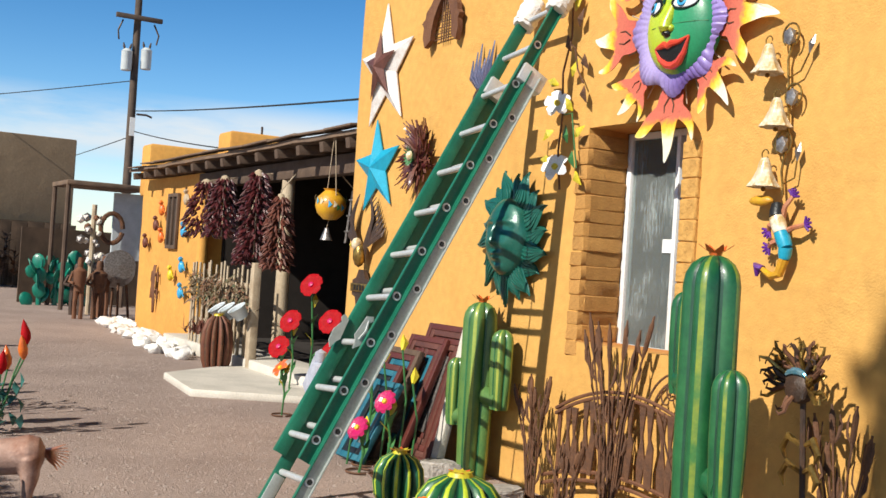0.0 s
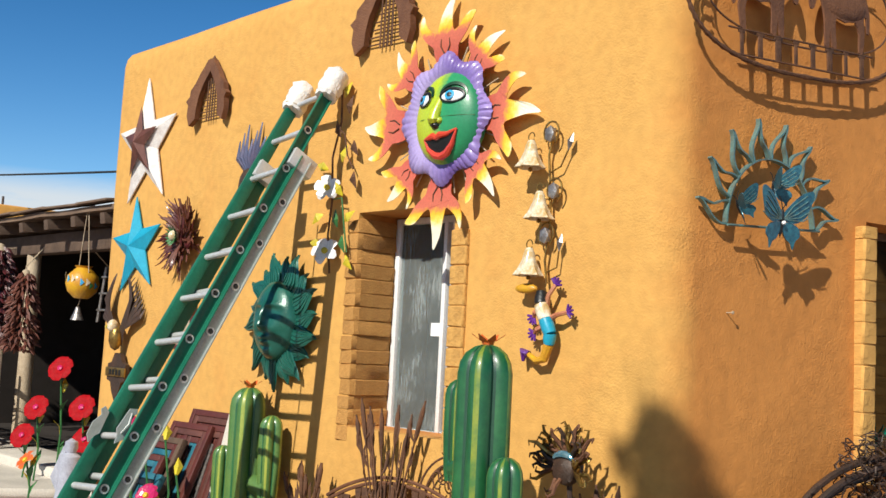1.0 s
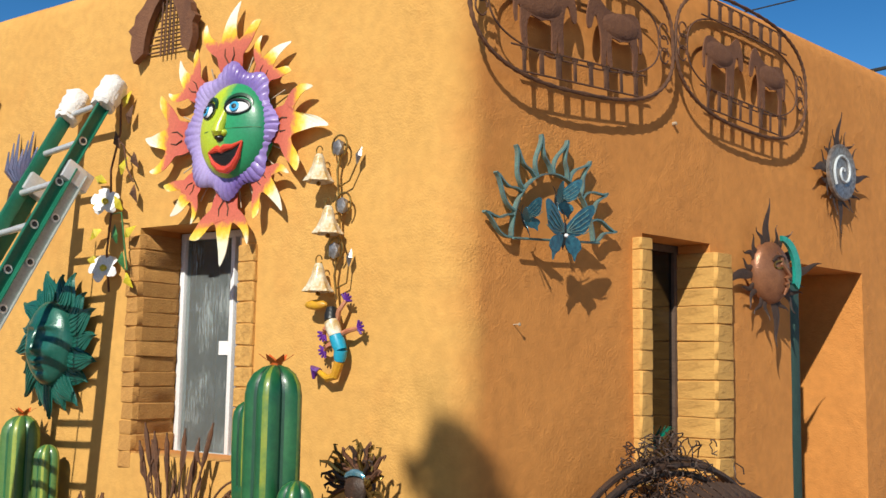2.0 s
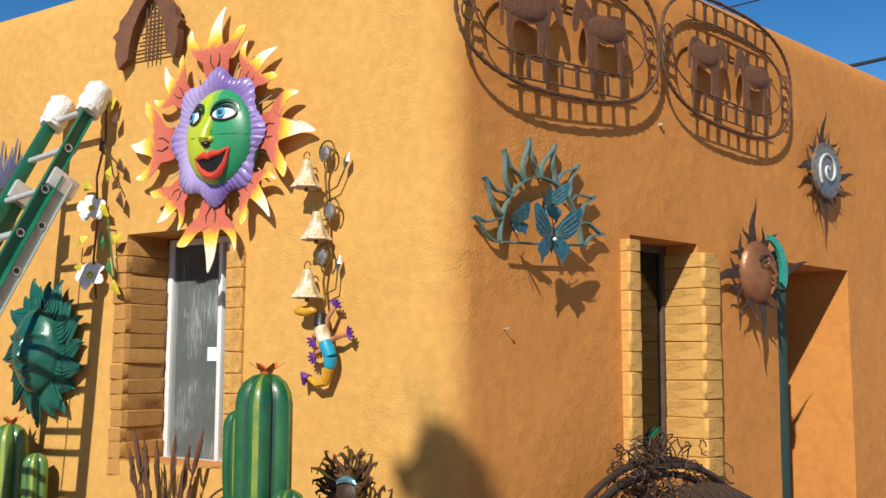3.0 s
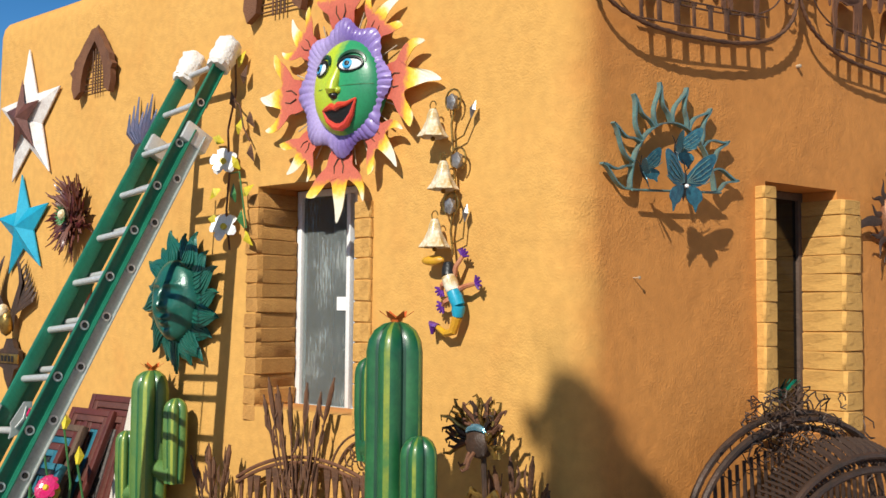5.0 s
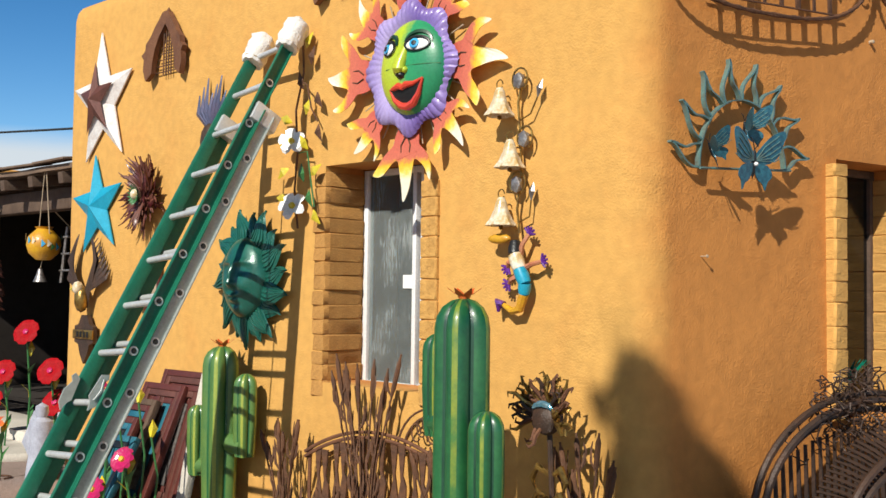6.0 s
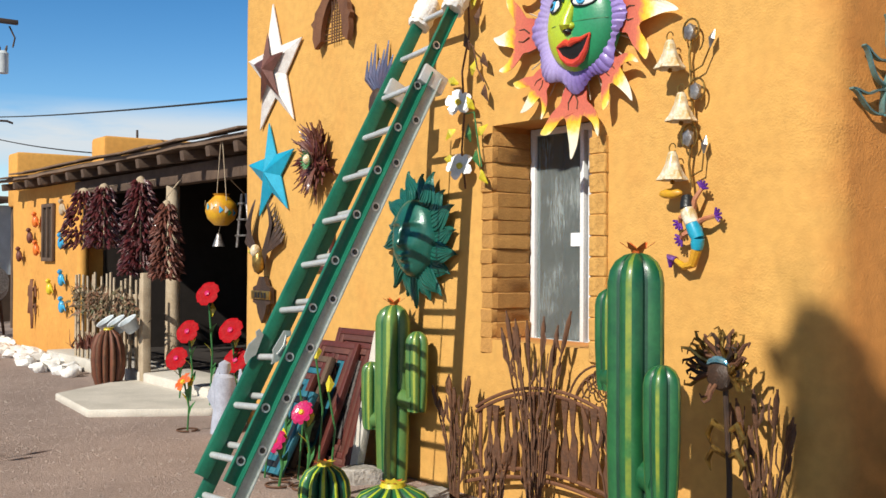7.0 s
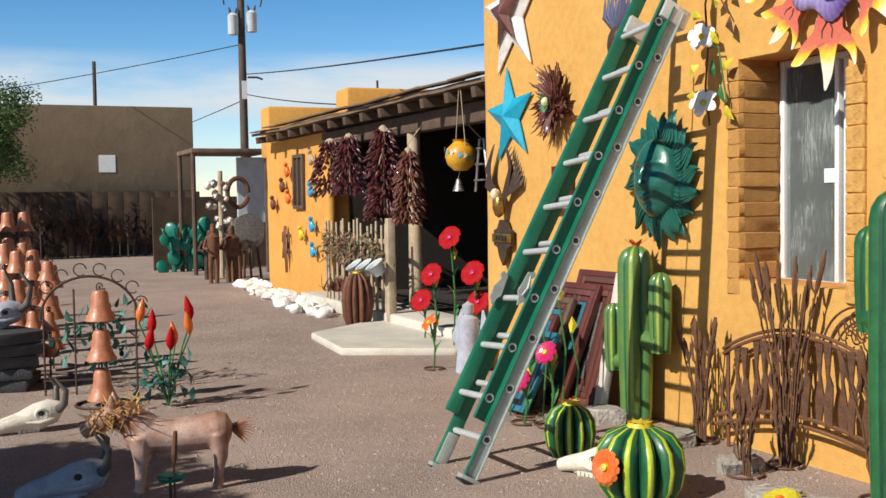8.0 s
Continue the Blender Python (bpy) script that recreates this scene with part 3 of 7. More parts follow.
door = thing("door_1", on_b(3.45, 0.0, -0.66), "weathered green plank door deep in the wall", "door", kind="structure")
for k in range(6):
    part("plank", box(B(), 0.08 + k * 0.175, 0.25 + k * 0.175, -0.12, 2.3, -0.03, 0.02, 0.006), M_GREENDOOR, door)
for x0, x1 in ((0, 0.08), (1.13, 1.2)):
    part("door_frame", box(B(), x0, x1, -0.12, 2.36, -0.05, 0.06, 0.006), M_GREENDOOR, door)
part("door_frame", box(B(), 0.08, 1.13, 2.3, 2.36, -0.05, 0.06, 0.006), M_GREENDOOR, door)
solid("door_post", box(B(), 0, 0.15, -0.12, 2.3, -0.05, 0.04, 0.01), M_GREENDOOR, on_b(3.46, 0.0, -0.05), "weathered green timber post at the doorway", "post")

# ---- the ladder ----


def extension_ladder():
    foot, top = Vector((-2.25, -2.27, 0.0)), HOUSE @ Vector((-2.905, -0.10, 3.287))
    along = (top - foot).normalized()
    across = Vector((1, -0.05, 0.1))
    across = (across - along * across.dot(along)).normalized()
    lad = thing("extension_ladder", axes(foot, across, along, across.cross(along)), "green fibreglass extension ladder leaning on the wall", "ladder")
    for y0, y1, half, z0, tag in ((0.0, 3.03, 0.226, -0.03, "base"), (0.335, 3.57, 0.198, 0.045, "fly")):
        for s in (-1, 1):
            bm = B()
            x = s * half
            box(bm, x - 0.006, x + 0.006, y0, y1, z0 - 0.037, z0 + 0.037, 0.002)
            part("rail", bm, M_ALUGREY if s > 0 and tag == "base" else M_GREENRAIL, lad, "worn grey-green rail" if s > 0 and tag == "base" else "")
            for zz in (-0.037, 0.037):
                box(b2 := B(), min(x, x + s * 0.026), max(x, x + s * 0.026), y0, y1, z0 + zz - 0.004, z0 + zz + 0.004, 0.001)
                part("rail_flange", b2, M_ALUGREY if s > 0 and tag == "base" and zz < 0 else M_GREENRAIL, lad, "grey worn rail flange" if s > 0 and tag == "base" and zz < 0 else "")
        y = y0 + (0.253 if tag == "base" else 0.13)
        while y < y1 - 0.03:
            rung = part("rung", tube(B(), [(-half - 0.012, y, z0), (half + 0.012, y, z0)], 0.019, 10), M_ALU, lad, "ribbed aluminium rung")
            for s in (-1, 1):
                bm = B()
                tube(bm, [(s * (half + 0.005), y, z0), (s * (half + 0.014), y, z0)], 0.026, 12)
                part("rung_rivet", bm, M_ALU if s > 0 else M_GREENRAIL, rung)
                # a black disc stands in for the dark inside the hollow rung end
                part("rung_hole_shade", tube(B(), [(s * (half + 0.012), y, z0), (s * (half + 0.0165), y, z0)], 0.016, 10), M_BLACK, rung)
            y += 0.306
    for s in (-1, 1):
        # swivel shoes, padded tips, guide brackets and rung locks
        shoe = part("shoe", box(box(B(), -0.012, 0.012, -0.03, 0.16, -0.035, 0.035, 0.006), -0.035, 0.035, -0.06, -0.035, -0.06, 0.06, 0.006), M_ALUGREY, lad, "grey metal swivel shoe", pose(s * 0.226, 0.07, -0.03))
        part("shoe_pad", box(B(), -0.035, 0.035, -0.075, -0.06, -0.06, 0.06, 0.004), M_BLACK, shoe)
        # a bundle of cloth pulled over the rail end, folded and tied
        bm = B()
        lathe(bm, [(0.0, -0.07), (0.06, -0.07), (0.07, -0.05), (0.068, -0.02), (0.074, 0.01), (0.07, 0.04), (0.077, 0.07), (0.073, 0.1), (0.075, 0.12), (0.06, 0.142), (0.03, 0.148), (0.0, 0.145)], 32, Matrix.Rotation(-math.pi / 2, 4, "X"))
        for v in bm.verts:
            a = math.atan2(v.co.z, v.co.x)
            fold = 0.16 * noise.noise(Vector((math.cos(a) * 2.2, math.sin(a) * 2.2, v.co.y * 26 + s * 4))) + 0.04 * math.sin(v.co.y * 150 + 2.5 * math.sin(a + s))
            v.co.x *= 1 + fold
            v.co.z *= 1 + fold
            v.co.y += 0.012 * noise.noise(v.co * 30)
        tip = part("padded_tip", bm, M_WRAP, lad, "white cloth wrapped round the rail end", pose(s * 0.196, 3.56, 0.045) @ Matrix.Diagonal((1.08, 1.0, 1.08, 1)))
        part("tie", tube(B(), arc(0, 0, 0.064, 0.064, 0, 345, 18), 0.005, 5), M_PALEWOOD, tip, m=pose(0, -0.045, 0, -90))
        part("guide_bracket", box(B(), -0.03, 0.04, -0.06, 0.06, -0.12, 0.06, 0.006), M_ALU, lad, "grey metal guide bracket", pose(s * 0.203, 3.0, 0.005))
        lock = part("rung_lock", plate(B(), [(-0.03, 0.13), (0.03, 0.16), (0.05, 0.12), (0.02, 0.08), (0.06, -0.02), (0.05, -0.14), (0.0, -0.2), (-0.02, -0.12), (-0.05, -0.08), (-0.04, 0.02)], 0.02), M_ALUGREY, lad, "grey cast rung lock", axes((s * 0.17, 1.12, 0.11), (0, 0, -1) if s > 0 else (0, 0, 1), (0, 1, 0), (s, 0, 0)) @ Matrix.Scale(0.6, 4))
        part("lock_spring", tube(B(), [(0, -0.1, 0.03), (0.02, 0.0, 0.034), (0, 0.1, 0.03)], 0.006, 5), M_ALU, lock)
    # the hauling rope
    part("rope", tube(B(), [(0.02, 0.5, -0.02), (0.0, 1.2, -0.03), (0.02, 2.2, -0.02), (0.01, 3.0, 0.0)], 0.006, 6), M_WRAP, lad, "thin pale rope")
    return lad


extension_ladder()

# ---- ornaments on the sunny wall ----


def smooth_loop(pts, n=4):
    """A closed rounded outline through pts."""
    out, m = [], len(pts)
    for i in range(m):
        a, b, c, d = (Vector(pts[(i + k) % m]) for k in (-1, 0, 1, 2))
        for k in range(n):
            t = k / n
            out.append(tuple(0.5 * ((2 * b) + (c - a) * t + (2 * a - 5 * b + 4 * c - d) * t * t + (3 * b - a - 3 * c + d) * t ** 3)))
    return out


def flame_petal(lean):
    """One cut and hammered sheet with a long middle tongue and two hooked side tongues."""
    keys = [(0.0, -0.05), (-0.08, -0.03), (-0.115, 0.04), (-0.125, 0.1), (-0.17, 0.135), (-0.225, 0.19), (-0.255, 0.27), (-0.235, 0.35), (-0.195, 0.27), (-0.145, 0.225), (-0.09, 0.2), (-0.07, 0.26), (-0.045 + lean * 0.4, 0.34), (-0.01 + lean, 0.41), (0.055 + lean * 1.5, 0.48), (0.05 + lean, 0.39), (0.055 + lean * 0.3, 0.29), (0.075, 0.205), (0.125, 0.215), (0.175, 0.26), (0.235, 0.3), (0.305, 0.29), (0.265, 0.235), (0.215, 0.17), (0.165, 0.125), (0.125, 0.09), (0.115, 0.03), (0.08, -0.03)]
    bm = B()
    plate(bm, smooth_loop(keys, 3)[::-1], 0.005)
    bm.normal_update()
    bmesh.ops.triangulate(bm, faces=[f for f in bm.faces if len(f.verts) > 4], ngon_method="EAR_CLIP")
    for v in bm.verts:
        v.co.z += 0.03 * math.sin(max(0.0, v.co.y + 0.05) * 5.5) + 0.2 * v.co.x ** 2 - 0.06 * max(0, v.co.y - 0.3)
    return bm


def sun_face():
    s = thing("sun_sculpture", on_a(-1.64, 2.95, 0.03) @ Matrix.Scale(0.96, 4), "large painted metal sun with green face and flame petals", "wall sun")
    for k in range(8):
        a = 90 - k * 45
        long = 0.95 if k % 2 == 0 else 0.7
        bm = flame_petal((0.0, 0.02, -0.03, 0.01)[k % 4])
        for q in (-1, 1):
            tube(bm, [(q * 0.015, 0.05, 0.028), (q * 0.045, 0.1, 0.034), (q * 0.04, 0.15, 0.036)], 0.005, 5, mi=1)
        part("petal", bm, (M_PETAL, M_RUST), s, "", pose(0.38 * math.cos(radians(a)), 0.4 * math.sin(radians(a)), 0.03 + 0.015 * (k % 2), 0, 0, a - 90 + (0, 6, -5, 4)[k % 4]) @ Matrix.Scale(long, 4))
        for w in (15, 29):
            part("stay", tube(B(), [(0.28 * math.cos(radians(a + w)), 0.28 * math.sin(radians(a + w)), 0.02), (0.5 * math.cos(radians(a + w - 3)), 0.5 * math.sin(radians(a + w - 3)), 0.01)], 0.005, 5), M_PALEWOOD, s, "thin wire stay")
    # ruffled collar, drawn out into a gathered tab behind each petal
    bm = B()
    rings, N = [], 192
    for q, z in enumerate((0.085, 0.1, 0.1, 0.085, 0.06, 0.05)):
        ring = []
        for k in range(N):
            a = k * math.tau / N
            tab = 0.5 + 0.5 * math.cos(a * 8)
            edge = 0.365 + 0.06 * tab
            r = (0.25, 0.285, 0.25 + (edge - 0.25) * 0.55, 0.25 + (edge - 0.25) * 0.85, edge, 0.25)[q]
            pleat = abs(math.sin(a * 28 + 1.3 * math.sin(a * 5)))
            ring.append(bm.verts.new((r * math.cos(a), r * 1.06 * math.sin(a), z + (0.014 * pleat * min(q, 3) / 3 if q < 5 else -0.02))))
        rings.append(ring)
    for a, b in zip(rings, rings[1:]):
        for k in range(N):
            bm.faces.new((a[k], a[(k + 1) % N], b[(k + 1) % N], b[k]))
    part("collar", bm, M_PURPLE, s, "ruffled lilac metal collar", pose(0.04, 0, 0))
    bm = B()
    lathe(bm, [(0.305, 0.0), (0.302, 0.05), (0.285, 0.085), (0.25, 0.115), (0.19, 0.145), (0.1, 0.168), (0.0, 0.175)], 48, Matrix.Diagonal((1, 1.09, 1, 1)))
    face = part("face", bm, M_SKINGREEN, s, "domed face, half yellow-green and half dark green", pose(0.095, -0.015, 0.03) @ Matrix.Diagonal((0.98, 0.95, 1.0, 1)))

    def on(x, y, up=0.0):
        return 0.04 + 0.135 * math.sqrt(max(0.02, 1 - (x / 0.305) ** 2 - (y / 0.332) ** 2)) + up

    bm = B()
    tube(bm, [(0.03, 0.17, on(0.03, 0.17, -0.03)), (0.02, 0.09, on(0.02, 0.09, -0.012)), (0.005, 0.01, on(0.0, 0.01, 0.006)), (0.0, -0.03, on(0, -0.03, 0.012)), (0.0, -0.05, on(0, -0.05, 0.008))], [0.03, 0.032, 0.04, 0.046, 0.03], 14)
    for q in (-1, 1):
        ball(bm, (q * 0.036, -0.035, on(0.03, -0.035, 0.0)), (0.026, 0.024, 0.026), sub=2)
    part("nose", bm, M_YELLOWGREEN, face)
    part("nostril", lathe(B(), [(0.0, 0), (0.034, 0.0), (0.03, 0.02), (0, 0.03)], 12), M_INK, face, m=pose(0.0, -0.062, on(0, -0.062, -0.004), 60))
    for x, w in ((-0.13, 0.07), (0.125, 0.085)):
        n = Vector((x * 0.75, 0.08, 0.3)).normalized()
        m = Matrix.Translation((x, 0.125, on(x, 0.125, -0.004))) @ axes((0, 0, 0), Vector((n.z, 0, -n.x)).normalized(), n.cross(Vector((n.z, 0, -n.x)).normalized()), n)
        ball(bm := B(), (0, 0, 0), (w, 0.044, 0.02), sub=3)
        eye = part("eye", bm, M_EYEWHITE, face, m=m)
        part("iris", lathe(B(), [(0.036, 0.0), (0.034, 0.01), (0, 0.014)], 18), M_IRIS, eye, m=pose(-0.015, 0.0, 0.013))
        part("pupil", lathe(B(), [(0.018, 0.0), (0.016, 0.006), (0, 0.008)], 14), M_INK, eye, m=pose(-0.015, 0.0, 0.024))
        part("eyelid", tube(B(), arc(0, -0.008, w * 1.06, 0.058, 0, 180, 12, 0.008), [0.006 + 0.009 * math.sin(math.pi * k / 12) for k in range(13)], 6), M_INK, eye, "black eyelid line")
        part("eyelid", tube(B(), arc(0, 0.0, w * 1.05, 0.046, 180, 360, 12, 0.006), 0.006, 5), M_INK, eye)
        part("eyebrow", tube(B(), arc(0, 0.005, w * 1.2, 0.085, 5, 165, 12, -0.002), [0.005 + 0.015 * math.sin(math.pi * k / 12) for k in range(13)], 5), M_CACTD, eye, "dark green arched brow")
    bm = B()
    up = [(x, y, on(x, y, 0.006)) for x, y in ((-0.12, -0.15), (-0.075, -0.145), (-0.02, -0.135), (0.01, -0.148), (0.045, -0.132), (0.105, -0.13), (0.175, -0.1))]
    low = [(x, y, on(x, y, 0.006)) for x, y in ((-0.12, -0.15), (-0.085, -0.22), (-0.03, -0.262), (0.02, -0.27), (0.075, -0.25), (0.13, -0.195), (0.175, -0.1))]
    part("lip", tube(B(), up, [0.006, 0.016, 0.024, 0.02, 0.024, 0.016, 0.006], 8), M_LIP, face, "glossy coral red lip")
    tube(bm, low, [0.006, 0.018, 0.026, 0.028, 0.026, 0.018, 0.006], 8)
    part("lip", bm, M_LIP, face, "glossy coral red lip")
    bm = B()
    rows = [[bm.verts.new(Vector(a).lerp(Vector(b), k / 3) + Vector((0, 0, 0.002))) for k in range(4)] for a, b in zip(up, low)]
    for a, b in zip(rows[0:], rows[1:]):
        for k in range(3):
            bm.faces.new((a[k], a[k + 1], b[k + 1], b[k]))
    part("open_mouth", bm, M_INK, face)
    part("face_seam", tube(B(), [(x, -0.01, on(x, -0.01, 0.001)) for x in (-0.28, -0.15, 0.0, 0.12, 0.2, 0.28)], 0.0025, 4), M_LEAF, face)
    return s


sun_face()


def green_mask():
    """A cast sun mask: a calm modelled face in a wreath of grooved flame rays."""
    s = thing("sun_mask", on_a(-3.29, 1.66, 0.04) @ Matrix.Scale(0.95, 4), "cast dark-green sun mask with grooved wavy rays", "wall mask")
    for k in range(18):
        a = k * 20 + 4
        l = 0.3 if k % 2 else 0.25
        bm = B()
        blade(bm, wavy(l, 0.03, 9, -0.03), taper(0.19, 9, 0.3), 0.024, ridge=0.012)
        for q in (-0.66, -0.33, 0.0, 0.33, 0.66):
            line = [(x + q * w * 0.52, y, z + 0.022 - 0.012 * abs(q)) for (x, y, z), w in zip(wavy(l * 0.93, 0.03, 9, -0.03), taper(0.19, 9, 0.3))]
            tube(bm, line, [0.0085] * 6 + [0.007, 0.005, 0.003], 5)
        part("ray", bm, M_MASK, s, m=pose(0.19 * math.cos(radians(a)), 0.25 * math.sin(radians(a)), 0.03 + 0.018 * (k % 2), 0, 0, a - 90))

    def g(u, v):
        return math.exp(-u * u - v * v)

    def height(x, y):
        e = abs(x)
        h = 0.135 * math.sqrt(max(0.0, 1 - (x / 0.25) ** 2 - (y / 0.31) ** 2))
        h += 0.04 * g(x / 0.03, (y - 0.02) / 0.085) + 0.03 * g(x / 0.034, (y + 0.045) / 0.026) + 0.012 * g((e - 0.035) / 0.016, (y + 0.05) / 0.018)
        h += -0.03 * g((e - 0.09) / 0.055, (y - 0.062) / 0.035) + 0.02 * g((e - 0.092) / 0.042, (y - 0.06) / 0.02) - 0.006 * g((e - 0.092) / 0.045, (y - 0.058) / 0.005)
        h += 0.018 * g((e - 0.095) / 0.08, (y - 0.118 + 1.6 * (e - 0.09) ** 2) / 0.016)
        h += 0.016 * g((e - 0.115) / 0.06, (y + 0.07) / 0.06)
        h += -0.018 * g(x / 0.1, (y + 0.095) / 0.02) + 0.024 * g(x / 0.055, (y + 0.13) / 0.015) + 0.026 * g(x / 0.045, (y + 0.168) / 0.016) - 0.012 * g(x / 0.06, (y + 0.149) / 0.006) - 0.014 * g(x / 0.06, (y + 0.2) / 0.014)
        return h + 0.02 * g(x / 0.06, (y + 0.25) / 0.035)

    bm = B()
    grid = [[bm.verts.new((r / 30 * 0.25 * math.cos(t * math.tau / 72), r / 30 * 0.31 * math.sin(t * math.tau / 72), 0.05 + height(r / 30 * 0.25 * math.cos(t * math.tau / 72), r / 30 * 0.31 * math.sin(t * math.tau / 72)))) for t in range(72)] for r in range(1, 31)]
    top = bm.verts.new((0, 0, 0.05 + height(0, 0)))
    for t in range(72):
        bm.faces.new((top, grid[0][t], grid[0][(t + 1) % 72]))
        for a, b in zip(grid, grid[1:]):
            bm.faces.new((a[t], b[t], b[(t + 1) % 72], a[(t + 1) % 72]))
    part("face", bm, M_MASK, s)


green_mask()


def tin_star(m, r, colour, label, inner=None):
    s = thing("tin_star", m, label, "star")
    for k in range(5):
        a0 = 90 + k * 72
        tip, l, rr = [(q * math.cos(radians(b)), q * math.sin(radians(b)), 0.0) for q, b in ((r, a0), (r * 0.4, a0 + 36), (r * 0.4, a0 - 36))]
        for p in (l, rr):
            bm = B()
            q = [bm.verts.new(v) for v in (tip, p, (0, 0, r * 0.17), (tip[0], tip[1], -0.012), (p[0], p[1], -0.012), (0, 0, -0.005))]
            for f in ((0, 1, 2), (3, 5, 4), (0, 3, 4, 1), (1, 4, 5, 2), (2, 5, 3, 0)):
                bm.faces.new([q[i] for i in f])
            part("facet", bm, colour, s)
    if inner:
        for k in range(5):
            a0 = 90 + k * 72
            bm = B()
            q = [bm.verts.new(v) for v in ((r * 0.56 * math.cos(radians(a0)), r * 0.56 * math.sin(radians(a0)), r * 0.1), (r * 0.22 * math.cos(radians(a0 + 36)), r * 0.22 * math.sin(radians(a0 + 36)), r * 0.13), (0, 0, r * 0.22), (r * 0.22 * math.cos(radians(a0 - 36)), r * 0.22 * math.sin(radians(a0 - 36)), r * 0.13))]
            bm.faces.new(q[:3]), bm.faces.new((q[0], q[2], q[3]))
            part("inner_facet", bm, inner, s, "raised brown inner star")
    return s


tin_star(on_a(-5.6, 3.22, 0.03, 4) @ Matrix.Diagonal((0.87, 1, 1, 1)), 0.62, M_STARWHITE, "tin star, white with a raised brown inner star", M_STARBROWN)
tin_star(on_a(-5.66, 2.29, 0.03, 6), 0.46, M_BLUE, "turquoise blue tin star with folded points")


def birdhouse(m):
    """A rusty cut-out cottage with a steep roof and wire slats."""
    s = thing("birdhouse_plaque", m, "rusty metal birdhouse plaque with steep roof", "wall ornament", "rusty birdhouse plaques")
    for q in (-1, 1):
        part("roof_slope", plate(B(), [(0, 0.31), (q * 0.05, 0.3), (q * 0.1, 0.24), (q * 0.16, 0.18), (q * 0.22, 0.1), (q * 0.29, 0.04), (q * 0.3, -0.02), (q * 0.355, -0.06), (q * 0.32, -0.1), (q * 0.33, -0.2), (q * 0.29, -0.3), (q * 0.2, -0.24), (q * 0.19, -0.14), (q * 0.16, -0.03), (q * 0.1, 0.08), (0, 0.2)][::q], 0.05, pose(0, 0, 0, 0, -q * 5)), M_BROWNRUST, s, "")
    for k in range(7):
        y = 0.1 - k * 0.055
        part("slat", tube(B(), [(-0.05 - k * 0.028, y, 0.01), (0.05 + k * 0.028, y - 0.006, 0.012)], 0.006, 5), M_RUST, s)
    for k in range(4):
        part("bar", tube(B(), [(-0.06 + k * 0.04, 0.13, 0.02), (-0.065 + k * 0.043, -0.27, 0.02)], 0.007, 5), M_RUST, s)
    part("ridge_knob", lathe(B(), [(0, -0.03), (0.025, 0), (0, 0.04)], 8, pose(0, 0, 0, -90)), M_RUST, s, m=pose(0, 0.31, 0.015))
    return s


birdhouse(on_a(-4.52, 3.55, 0.02) @ Matrix.Scale(0.9, 4))
birdhouse(on_a(-2.29, 3.8, 0.02) @ Matrix.Scale(0.95, 4))


def twig_wreath():
    s = thing("chili_wreath", on_a(-4.78, 2.34, 0.04) @ Matrix.Diagonal((0.85, 0.95, 0.9, 1)), "spiky wreath of dried reddish-brown pods", "wreath")
    pods = [mesh_of("pod", blade(B(), wavy(l, 0.02, 5), taper(w, 5), 0.012, ridge=0.008), c) for l, w, c in ((0.14, 0.05, M_WREATH), (0.17, 0.05, M_CHILI), (0.2, 0.045, M_WREATH), (0.22, 0.04, M_WREATH))]
    for q in range(150):
        ob = new("pod", pods[q % 4])
        ob.parent = s
        a, r = random.uniform(0, 360), random.uniform(0.1, 1.0)
        ob.matrix_basis = pose(-0.2 * r * math.sin(radians(a)), 0.22 * r * math.cos(radians(a)), 0.03 * (q % 3), random.uniform(0, 35), 0, a + random.uniform(-35, 35))
    bm = B()
    for q in range(16):
        blade(bm, wavy(0.1, 0.01, 5), taper(0.05, 5), 0.006, Matrix.Rotation(q * 0.4, 4, "Z") @ pose(-0.04, 0.0, 0.1, 35))
    part("centre_leaves", bm, M_LEAF, s, "green leaves at the centre")
    ball(bm := B(), (0, 0, 0.12), 0.05)
    part("white_bloom", bm, M_CREAM, s)


twig_wreath()


